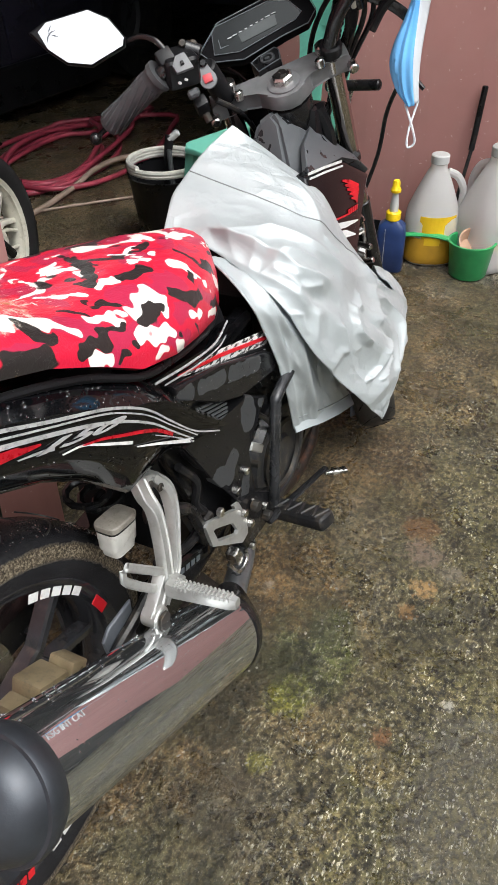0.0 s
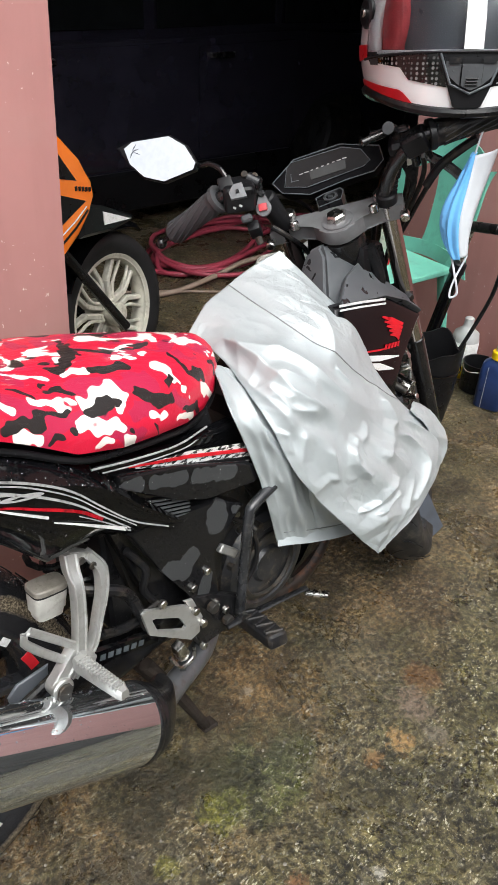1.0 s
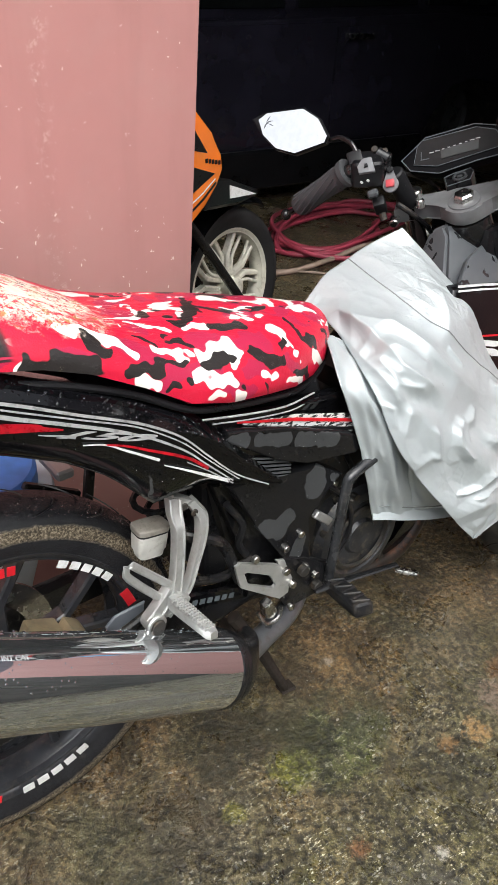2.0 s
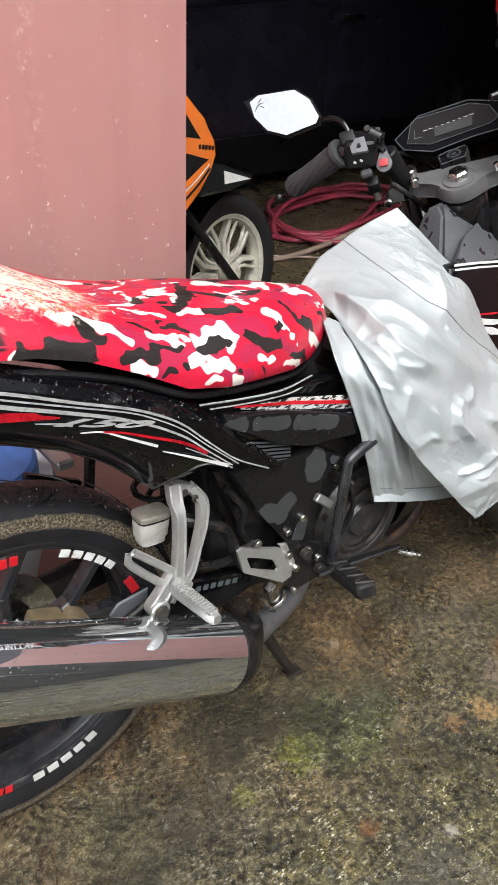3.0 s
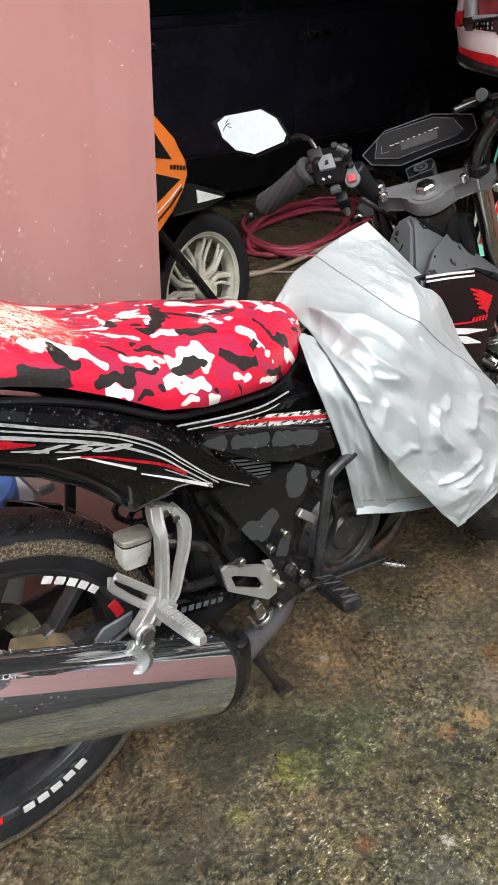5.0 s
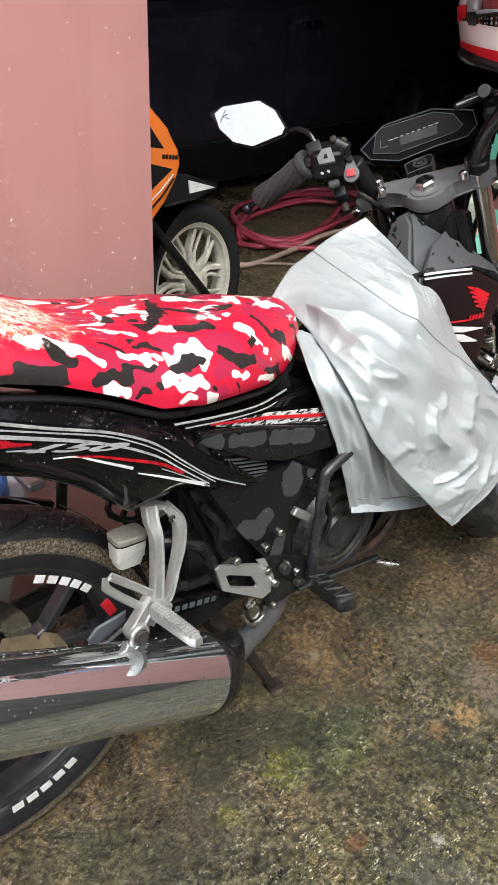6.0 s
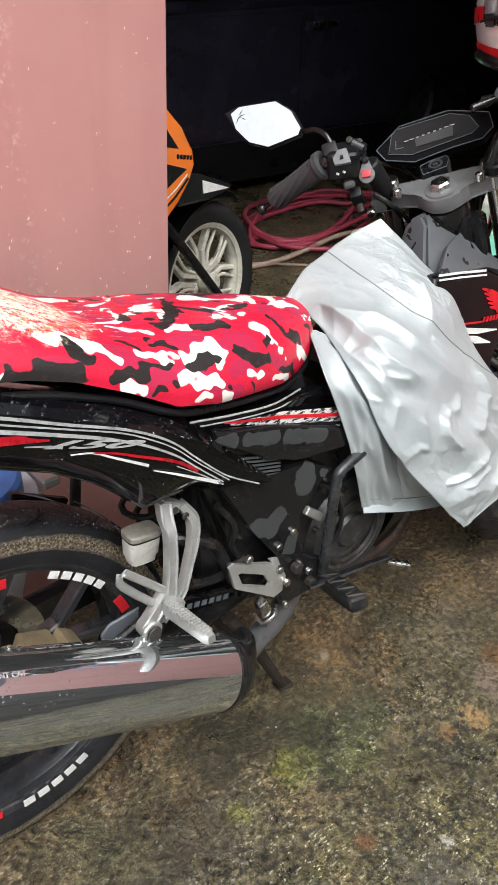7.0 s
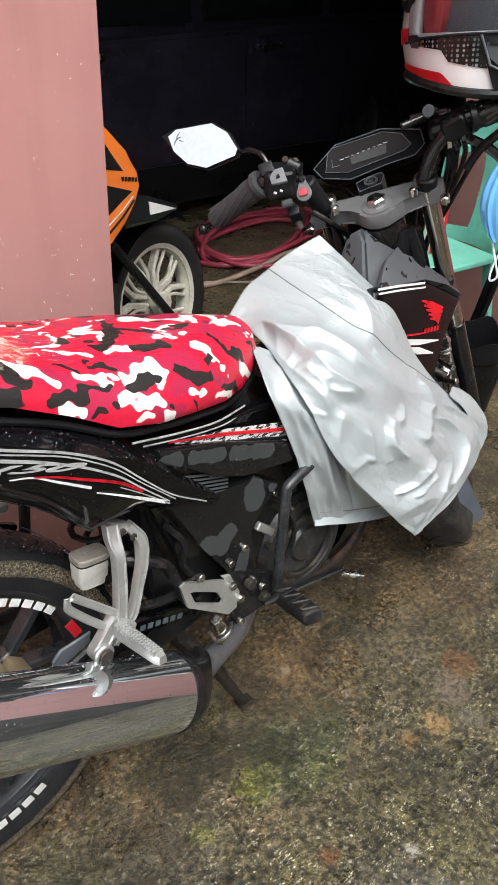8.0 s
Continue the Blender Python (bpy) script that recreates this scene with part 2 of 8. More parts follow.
def m_wall(name, col):
    m, nt, b = mat_base(name, 0.55)
    b.inputs["Specular IOR Level"].default_value = 0.3
    co = coords(nt)
    c = ramp(nt, tex_noise(nt, co, 2.2, 5, 0.6), [(0.3, tuple(v * 0.88 for v in col)), (0.7, tuple(min(1, v * 1.08) for v in col))])
    streak = nt.nodes.new("ShaderNodeMapping")
    streak.inputs["Scale"].default_value = (9, 9, 0.7)
    nt.links.new(co, streak.inputs["Vector"])
    c = mix(nt, grey(nt, tex_noise(nt, streak.outputs[0], 2.0, 4), 0.0, 0.22, 0.5, 0.75), c, tuple(v * 0.6 for v in col))
    jag = nd(nt, "ShaderNodeTexNoise", Scale=85.0, Detail=3.0)
    nt.links.new(co, jag.inputs["Vector"])
    add = nt.nodes.new("ShaderNodeVectorMath")
    add.operation = 'MULTIPLY_ADD'
    add.inputs[1].default_value = (0.03, 0.03, 0.03)
    nt.links.new(jag.outputs["Color"], add.inputs[0])
    nt.links.new(co, add.inputs[2])
    v = nd(nt, "ShaderNodeTexVoronoi", Scale=52.0)
    nt.links.new(add.outputs[0], v.inputs["Vector"])
    chip = ramp(nt, v.outputs["Distance"], [(0.08, (1, 1, 1)), (0.11, (0, 0, 0))])
    pick = ramp(nt, v.outputs["Color"], [(0.44, (0, 0, 0)), (0.46, (1, 1, 1))])
    flake = mix(nt, pick, (0, 0, 0), chip)
    sep = nt.nodes.new("ShaderNodeSeparateXYZ")
    nt.links.new(co, sep.inputs[0])
    line = nt.nodes.new("ShaderNodeMath")
    line.operation = 'MULTIPLY_ADD'
    line.inputs[1].default_value = 0.06
    nt.links.new(tex_noise(nt, co, 9, 4), line.inputs[0])
    nt.links.new(sep.outputs[0], line.inputs[2])
    band = ramp(nt, line.outputs[0], [(0.321, (0, 0, 0)), (0.335, (1, 1, 1)), (0.355, (0, 0, 0))])
    rub = ramp(nt, tex_noise(nt, co, 75, 6, 0.75), [(0.54, (0, 0, 0)), (0.62, (1, 1, 1))])
    c = mix(nt, scaled(nt, mix(nt, band, (0, 0, 0), rub), 0.5), c, (0.72, 0.52, 0.46))
    c = mix(nt, grey(nt, tex_noise(nt, co, 6, 6, 0.7), 0.0, 0.16, 0.5, 0.7), c, (0.46, 0.33, 0.29))
    c = mix(nt, flake, c, (0.80, 0.64, 0.58))
    nt.links.new(c, b.inputs["Base Color"])
    nt.links.new(grey(nt, tex_noise(nt, co, 5, 4), 0.3, 0.6), b.inputs["Roughness"])
    h = bump(nt, b, tex_noise(nt, co, 60, 5, 0.7), 0.12, 0.003)
    bump(nt, b, flake, 0.5, 0.002, h)
    return m


# printed patches of the seat cover: the two ends of each and its half width
BLACK_PATCHES = (((0.140, -0.121, 0.815), (0.153, -0.130, 0.803), 0.0108), ((0.072, -0.141, 0.811), (0.134, -0.143, 0.795), 0.0145), ((0.170, -0.144, 0.775), (0.212, -0.136, 0.768), 0.0090),
     ((0.212, -0.136, 0.768), (0.256, -0.127, 0.761), 0.0052), ((0.283, -0.132, 0.751), (0.311, -0.121, 0.752), 0.0117), ((0.323, -0.119, 0.750), (0.318, -0.126, 0.746), 0.0062),
     ((0.358, -0.119, 0.740), (0.405, -0.118, 0.720), 0.0117), ((0.410, -0.104, 0.733), (0.427, -0.096, 0.733), 0.0067), ((0.286, -0.065, 0.781), (0.331, -0.033, 0.777), 0.0076),
     ((0.329, -0.080, 0.769), (0.367, -0.079, 0.760), 0.0090))
BLACK_PATCHES_FRONT = (((0.466, -0.086, 0.723), (0.493, -0.083, 0.703), 0.0099), ((0.460, -0.064, 0.740), (0.466, -0.083, 0.726), 0.0062), ((0.430, -0.118, 0.695), (0.474, -0.099, 0.672), 0.0076),
     ((0.228, -0.145, 0.744), (0.252, -0.144, 0.736), 0.0062), ((0.371, -0.135, 0.704), (0.374, -0.135, 0.692), 0.0048), ((0.250, -0.095, 0.779), (0.272, -0.106, 0.772), 0.0067),
     ((0.326, -0.141, 0.714), (0.334, -0.140, 0.713), 0.0052), ((0.208, -0.095, 0.793), (0.228, -0.106, 0.783), 0.0048), ((0.317, 0.006, 0.781), (0.344, 0.012, 0.776), 0.0034),
     ((0.523, -0.060, 0.713), (0.537, -0.059, 0.692), 0.0048))
WHITE_PATCHES = (((0.118, -0.112, 0.829), (0.170, -0.112, 0.804), 0.0104), ((0.170, -0.112, 0.804), (0.189, -0.124, 0.788), 0.0086), ((0.221, -0.117, 0.780), (0.258, -0.120, 0.765), 0.0086),
     ((0.282, -0.121, 0.759), (0.329, -0.112, 0.754), 0.0150), ((0.324, -0.124, 0.746), (0.321, -0.130, 0.742), 0.0091), ((0.422, -0.079, 0.746), (0.430, -0.100, 0.728), 0.0109),
     ((0.432, -0.104, 0.724), (0.447, -0.105, 0.709), 0.0056), ((0.264, -0.139, 0.742), (0.310, -0.141, 0.723), 0.0097), ((0.181, -0.145, 0.761), (0.205, -0.145, 0.751), 0.0104),
     ((0.280, -0.145, 0.714), (0.319, -0.142, 0.703), 0.0086))
WHITE_PATCHES_FRONT = (((0.365, -0.133, 0.716), (0.382, -0.130, 0.709), 0.0074), ((0.367, -0.032, 0.770), (0.426, -0.027, 0.757), 0.0061), ((0.276, -0.025, 0.788), (0.311, -0.025, 0.782), 0.0056),
     ((0.288, -0.075, 0.778), (0.321, -0.076, 0.772), 0.0074), ((0.483, -0.092, 0.695), (0.509, -0.080, 0.674), 0.0074), ((0.413, -0.124, 0.688), (0.442, -0.114, 0.678), 0.0056),
     ((0.060, -0.141, 0.812), (0.068, -0.141, 0.812), 0.0091), ((0.207, -0.017, 0.803), (0.247, -0.009, 0.793), 0.0044), ((0.212, -0.067, 0.798), (0.258, -0.076, 0.784), 0.0049),
     ((0.369, -0.063, 0.765), (0.423, -0.051, 0.754), 0.0056))
CRIMSON_PATCHES = (((0.177, -0.116, 0.797), (0.209, -0.124, 0.780), 0.0150), ((0.230, -0.138, 0.759), (0.288, -0.136, 0.741), 0.0127), ((0.299, -0.143, 0.719), (0.338, -0.140, 0.701), 0.0127),
     ((0.282, -0.097, 0.773), (0.315, -0.101, 0.765), 0.0115), ((0.342, -0.103, 0.758), (0.385, -0.100, 0.747), 0.0115), ((0.110, -0.138, 0.813), (0.135, -0.138, 0.804), 0.0109),
     ((0.217, -0.144, 0.753), (0.217, -0.145, 0.743), 0.0104), ((0.417, -0.115, 0.715), (0.433, -0.115, 0.701), 0.0104), ((0.341, -0.131, 0.730), (0.359, -0.132, 0.721), 0.0104),
     ((0.477, -0.057, 0.738), (0.498, -0.064, 0.726), 0.0091), ((0.207, -0.047, 0.801), (0.225, -0.084, 0.790), 0.0061))


def patches(nt, co, items, soft=0.04):
    """1 inside any of the rounded bars given by two ends and a half width, 0 outside."""
    best = None
    for a, b, r in items:
        a, d = Vector(a), Vector(b) - Vector(a)
        sub = nt.nodes.new("ShaderNodeVectorMath")
        sub.operation = 'SUBTRACT'
        sub.inputs[1].default_value = a
        nt.links.new(co, sub.inputs[0])
        dot = nt.nodes.new("ShaderNodeVectorMath")
        dot.operation = 'DOT_PRODUCT'
        dot.inputs[1].default_value = d / max(1e-9, d.length_squared)
        nt.links.new(sub.outputs[0], dot.inputs[0])
        share = nt.nodes.new("ShaderNodeMath")
        share.operation, share.use_clamp = 'ADD', True
        share.inputs[1].default_value = 0.0
        nt.links.new(dot.outputs["Value"], share.inputs[0])
        foot = nt.nodes.new("ShaderNodeVectorMath")
        foot.operation = 'SCALE'
        foot.inputs[0].default_value = d
        nt.links.new(share.outputs[0], foot.inputs["Scale"])
        gap = nt.nodes.new("ShaderNodeVectorMath")
        gap.operation = 'DISTANCE'
        nt.links.new(sub.outputs[0], gap.inputs[0])
        nt.links.new(foot.outputs[0], gap.inputs[1])
        rel = nt.nodes.new("ShaderNodeMath")
        rel.operation = 'MULTIPLY'
        rel.inputs[1].default_value = 0.5 / r
        nt.links.new(gap.outputs["Value"], rel.inputs[0])
        if best is None:
            best = rel.outputs[0]
        else:
            low = nt.nodes.new("ShaderNodeMath")
            low.operation = 'MINIMUM'
            nt.links.new(best, low.inputs[0])
            nt.links.new(rel.outputs[0], low.inputs[1])
            best = low.outputs[0]
    return ramp(nt, best, [(0.5 - soft / 2, (1, 1, 1)), (0.5 + soft / 2, (0, 0, 0))])


def m_camo():
    m, nt, b = mat_base("camouflage_vinyl", 0.40, 0.0, 0.04)
    b.inputs["Specular IOR Level"].default_value = 0.38
    co = coords(nt)
    edge = warped(nt, co, 36, 0.038, 1.2)
    sep = nt.nodes.new("ShaderNodeSeparateXYZ")
    nt.links.new(co, sep.inputs[0])
    rear = ramp(nt, sep.outputs[0], [(0.050, (1, 1, 1)), (0.056, (0, 0, 0))])
    far = nt.nodes.new("ShaderNodeMath")
    far.operation = 'GREATER_THAN'
    far.inputs[1].default_value = -0.055
    nt.links.new(sep.outputs[1], far.inputs[0])
    rear = mix(nt, far.outputs[0], rear, (1, 1, 1))
    mp = nt.nodes.new("ShaderNodeMapping")
    mp.inputs["Scale"].default_value = (0.70, 0.95, 1.55)
    nt.links.new(co, mp.inputs["Vector"])

    def field(shift, low):
        off = nt.nodes.new("ShaderNodeMapping")
        off.inputs["Location"].default_value = shift
        nt.links.new(mp.outputs[0], off.inputs["Vector"])
        return mix(nt, rear, (0, 0, 0), ramp(nt, tex_noise(nt, off.outputs[0], 22, 2.0, 0.5, 0.8), [(low, (0, 0, 0)), (low + 0.01, (1, 1, 1))]))
    c = ramp(nt, tex_noise(nt, co, 14, 3, 0.5), [(0.3, (0.54, 0.008, 0.036)), (0.7, (0.62, 0.014, 0.046))])
    crimson = (0.42, 0.018, 0.062)
    c = mix(nt, patches(nt, edge, CRIMSON_PATCHES), c, crimson)
    c = mix(nt, field((0, 0, 0), 0.52), c, crimson)
    for items in (WHITE_PATCHES, WHITE_PATCHES_FRONT):
        c = mix(nt, patches(nt, edge, items), c, (0.80, 0.75, 0.68))
    c = mix(nt, field((3.3, 1.7, 5.1), 0.56), c, (0.80, 0.75, 0.68))
    for items in (BLACK_PATCHES, BLACK_PATCHES_FRONT):
        c = mix(nt, patches(nt, edge, items), c, (0.020, 0.017, 0.016))
    c = mix(nt, field((7.9, 4.2, 0.6), 0.57), c, (0.020, 0.017, 0.016))
    # rubbed through to the pale backing on the step up to the rear seat, with cracks running ahead of it
    worn = mix(nt, grey(nt, tex_noise(nt, co, 115, 7, 0.8), 0.0, 1.0, 0.465, 0.485), c, (0.78, 0.70, 0.58))
    worn = mix(nt, grey(nt, tex_noise(nt, co, 60, 5, 0.7), 0.0, 1.0, 0.56, 0.60), worn, (0.42, 0.26, 0.09))
    c = mix(nt, spot(nt, co, 0.110, -0.035, 0.100), c, worn)
    stretch = nt.nodes.new("ShaderNodeMapping")
    stretch.inputs["Scale"].default_value = (0.35, 1.6, 1.0)
    nt.links.new(co, stretch.inputs["Vector"])
    crack = ramp(nt, tex_noise(nt, stretch.outputs[0], 120, 5, 0.7), [(0.60, (0, 0, 0)), (0.63, (0.8, 0.8, 0.8))])
    c = mix(nt, mix(nt, spot(nt, co, 0.20, -0.035, 0.07), (0, 0, 0), crack), c, (0.72, 0.62, 0.46))
    nt.links.new(c, b.inputs["Base Color"])
    v = nd(nt, "ShaderNodeTexVoronoi", Scale=420.0)
    nt.links.new(co, v.inputs["Vector"])
    h = bump(nt, b, v.outputs["Distance"], 0.22, 0.0012)
    h = bump(nt, b, tex_noise(nt, stretch.outputs[0], 26, 3), 0.45, 0.008, h)
    bump(nt, b, crack, 0.4, 0.002, h)
    return m


DRY_PATCHES = (((0.465, -0.13, 0.522), (0.466, -0.13, 0.503), 0.0200), ((0.402, -0.13, 0.462), (0.413, -0.13, 0.470), 0.0163), ((0.372, -0.13, 0.470), (0.400, -0.13, 0.452), 0.0150),
               ((0.392, -0.13, 0.452), (0.405, -0.13, 0.446), 0.0075), ((0.440, -0.13, 0.415), (0.430, -0.13, 0.380), 0.0125), ((0.310, -0.14, 0.640), (0.330, -0.14, 0.634), 0.0100),
               ((0.356, -0.14, 0.628), (0.400, -0.14, 0.612), 0.0100), ((0.425, -0.14, 0.604), (0.490, -0.14, 0.580), 0.0112), ((0.510, -0.13, 0.500), (0.500, -0.13, 0.508), 0.0075))


def damp_plastic():
    """Black plastic under a film of water, with sharp-edged greyish patches where it has dried."""
    m, nt, b = mat_base("drying_black_plastic", 0.2)
    co = coords(nt)
    edge = patches(nt, warped(nt, co, 70, 0.012), DRY_PATCHES, 0.05)
    c = mix(nt, edge, (0.009, 0.009, 0.010), (0.046, 0.048, 0.050))
    c = mix(nt, grey(nt, tex_noise(nt, co, 90, 5, 0.7), 0.0, 0.2, 0.6, 0.8), c, (0.16, 0.15, 0.13))
    nt.links.new(c, b.inputs["Base Color"])
    nt.links.new(mix(nt, edge, (0.10, 0.10, 0.10), (0.42, 0.42, 0.42)), b.inputs["Roughness"])
    b.inputs["Specular IOR Level"].default_value = 0.35
    bump(nt, b, tex_noise(nt, co, 300, 3), 0.1, 0.001)
    return m


def worn_decal():
    """White film, scuffed through to black in flecks."""
    m, nt, b = mat_base("scuffed_white_decal", 0.35)
    co = coords(nt)
    mp = nt.nodes.new("ShaderNodeMapping")
    mp.inputs["Scale"].default_value = (1.0, 1.0, 2.6)
    nt.links.new(co, mp.inputs["Vector"])
    hole = ramp(nt, tex_noise(nt, mp.outputs[0], 95, 4, 0.6, 0.3), [(0.50, (0, 0, 0)), (0.53, (1, 1, 1))])
    nt.links.new(mix(nt, hole, (0.68, 0.68, 0.67), (0.012, 0.012, 0.012)), b.inputs["Base Color"])
    return m


def m_silver_cloth():
    m, nt, b = mat_base("silver_coated_cloth", 0.48, 0.34)
    co = coords(nt)
    c = ramp(nt, tex_noise(nt, co, 7, 5, 0.65), [(0.3, (0.415, 0.452, 0.462)), (0.7, (0.475, 0.512, 0.522))])
    c = mix(nt, grey(nt, tex_noise(nt, co, 120, 5, 0.7), 0, 0.3, 0.62, 0.8), c, (0.34, 0.34, 0.34))
    # small marks where the coating has cracked
    c = mix(nt, ramp(nt, tex_noise(nt, co, 55, 8, 0.75), [(0.66, (0, 0, 0)), (0.70, (0.6, 0.6, 0.6))]), c, (0.22, 0.23, 0.23))
    nt.links.new(c, b.inputs["Base Color"])
    nt.links.new(grey(nt, tex_noise(nt, co, 20, 4), 0.40, 0.52), b.inputs["Roughness"])
    h = bump(nt, b, tex_noise(nt, co, 30, 3, 0.5, 0.8), 0.16, 0.006)
    comb = nt.nodes.new("ShaderNodeCombineXYZ")
    for axis, sock in (((2.2, -0.6, -2.4), 0), ((9.0, 0.0, 8.2), 1), ((0.0, 7.0, 0.0), 2)):
        dot = nt.nodes.new("ShaderNodeVectorMath")
        dot.operation = 'DOT_PRODUCT'
        dot.inputs[1].default_value = axis
        nt.links.new(co, dot.inputs[0])
        nt.links.new(dot.outputs["Value"], comb.inputs[sock])
    rg = nd(nt, "ShaderNodeTexNoise", Scale=2.2, Detail=3.0, Roughness=0.5, Distortion=0.6)
    rg.noise_type, rg.normalize = 'RIDGED_MULTIFRACTAL', True
    nt.links.new(comb.outputs[0], rg.inputs["Vector"])
    h = bump(nt, b, rg.outputs["Fac"], 0.35, 0.010, h)
    # thin sharp creases left by folding, some places only
    for scale, vec, strength in ((1.6, comb.outputs[0], 0.6), (15.0, co, 0.28), (34.0, co, 0.2)):
        v = nd(nt, "ShaderNodeTexVoronoi", Scale=scale)
        v.feature = 'DISTANCE_TO_EDGE'
        nt.links.new(warped(nt, vec, scale * 0.8, 0.5 / scale, 3.0), v.inputs["Vector"])
        line = ramp(nt, v.outputs["Distance"], [(0.0, (1, 1, 1)), (0.16, (0, 0, 0))])
        line = mix(nt, grey(nt, tex_noise(nt, co, 7, 3), 0.0, 1.0, 0.48, 0.66), (0, 0, 0), line)
        h = bump(nt, b, line, strength, 0.004, h)
    w = nd(nt, "ShaderNodeTexWave", Scale=420.0, Distortion=0.4)
    nt.links.new(co, w.inputs["Vector"])
    bump(nt, b, w.outputs["Fac"], 0.05, 0.0006, h)
    return m


def m_chrome():
    m, nt, b = mat_base("chromed_steel", 0.1, 0.965)
    co = coords(nt)
    n = tex_noise(nt, co, 45, 6, 0.75)
    c = mix(nt, grey(nt, n, 0.0, 0.4, 0.6, 0.78), (0.70, 0.73, 0.75), (0.28, 0.27, 0.25))
    nt.links.new(c, b.inputs["Base Color"])
    nt.links.new(grey(nt, n, 0.02, 0.11, 0.5, 0.8), b.inputs["Roughness"])
    v = nd(nt, "ShaderNodeTexVoronoi", Scale=160.0)
    nt.links.new(co, v.inputs["Vector"])
    d = ramp(nt, v.outputs["Distance"], [(0.0, (1, 1, 1)), (0.2, (0, 0, 0))])
    bump(nt, b, mix(nt, grey(nt, tex_noise(nt, co, 30, 3), 0, 1, 0.5, 0.58), (0, 0, 0), d), 0.35, 0.001)
    return m


def m_mirror():
    m, nt, b = mat_base("mirror_glass", 0.02, 1.0)
    co = coords(nt)
    c = ramp(nt, tex_noise(nt, co, 90, 4), [(0.4, (0.93, 0.94, 0.94)), (0.75, (0.86, 0.87, 0.87))])
    nt.links.new(c, b.inputs["Base Color"])
    return m


def m_clear(name, col, rough=0.06, ior=1.4, thick=1.0):
    m, nt, b = mat_base(name, rough)
    b.inputs["Transmission Weight"].default_value = thick
    b.inputs["IOR"].default_value = ior
    co = coords(nt)
    c = ramp(nt, tex_noise(nt, co, 14, 3), [(0.3, tuple(v * 0.94 for v in col)), (0.7, col)])
    nt.links.new(c, b.inputs["Base Color"])
    return m


M = {}
M["ground"] = m_ground()
M["pink"] = m_wall("pink_painted_plaster", (0.508, 0.252, 0.233))
# for the unseen south walls: dark and neutral to tame bounce and reflections
M["unseen_wall"] = plain("olive_grey_plaster", (0.12, 0.12, 0.10), 0.85, vary=0.35, scale=2.5, fine=120, relief=0.3, dirt=(0.05, 0.055, 0.035))
M["dark_wall"] = plain("dark_plaster", (0.13, 0.12, 0.15), 0.8, vary=0.3, scale=3)
M["roofing"] = plain("dark_roof_sheet", (0.12, 0.12, 0.13), 0.7, scale=3)
M["camo"] = m_camo()
M["silver"] = m_silver_cloth()
M["black_gloss"] = wet_plastic("black_gloss_plastic", (0.003, 0.003, 0.0036), 0.05)
M["black_matt"] = wet_plastic("black_matt_plastic", (0.008, 0.008, 0.009), 0.32)
M["damp_plastic"] = damp_plastic()
M["grey_plastic"] = wet_plastic("dark_grey_plastic", (0.062, 0.066, 0.070), 0.34)
M["rubber"] = plain("black_rubber", (0.010, 0.010, 0.011), 0.30, vary=0.35, scale=14, fine=300, relief=0.3, dirt=(0.06, 0.05, 0.04))
def m_tyre():
    """Wet tyre rubber with a band of dried mud round the shoulder."""
    m, nt, b = mat_base("tyre_rubber", 0.4)
    b.inputs["Specular IOR Level"].default_value = 0.25
    co = coords(nt)
    c = ramp(nt, tex_noise(nt, co, 11, 5), [(0.32, (0.013, 0.013, 0.015)), (0.68, (0.026, 0.026, 0.029))])
    fl = nt.nodes.new("ShaderNodeVectorMath")
    fl.operation = 'MULTIPLY'
    fl.inputs[1].default_value = (1, 0, 1)
    nt.links.new(co, fl.inputs[0])
    ln = nt.nodes.new("ShaderNodeVectorMath")
    ln.operation = 'LENGTH'
    nt.links.new(fl.outputs[0], ln.inputs[0])
    ad = nt.nodes.new("ShaderNodeMath")
    ad.operation = 'MULTIPLY_ADD'
    ad.inputs[1].default_value = 0.012
    nt.links.new(tex_noise(nt, co, 60, 7, 0.8), ad.inputs[0])
    nt.links.new(ln.outputs["Value"], ad.inputs[2])
    sc = nt.nodes.new("ShaderNodeMath")
    sc.operation = 'MULTIPLY_ADD'
    sc.inputs[1].default_value, sc.inputs[2].default_value = 25.0, -6.0
    nt.links.new(ad.outputs[0], sc.inputs[0])
    band = ramp(nt, sc.outputs[0], [(0.20, (0, 0, 0)), (0.32, (1, 1, 1)), (0.66, (1, 1, 1)), (0.76, (0, 0, 0))])
    mud = ramp(nt, tex_noise(nt, co, 300, 5, 0.8), [(0.40, (0.020, 0.016, 0.011)), (0.5, (0.11, 0.085, 0.056)), (0.60, (0.34, 0.29, 0.21))])
    c = mix(nt, band, c, mud)
    c = mix(nt, grey(nt, tex_noise(nt, co, 40, 6, 0.75), 0.0, 0.5, 0.58, 0.74), c, (0.075, 0.068, 0.055))
    nt.links.new(c, b.inputs["Base Color"])
    nt.links.new(mix(nt, band, (0.20, 0.20, 0.20), (0.75, 0.75, 0.75)), b.inputs["Roughness"])
    h = bump(nt, b, tex_noise(nt, co, 260, 3), 0.3, 0.001)
    bump(nt, b, mud, 0.5, 0.003, h)
    return m


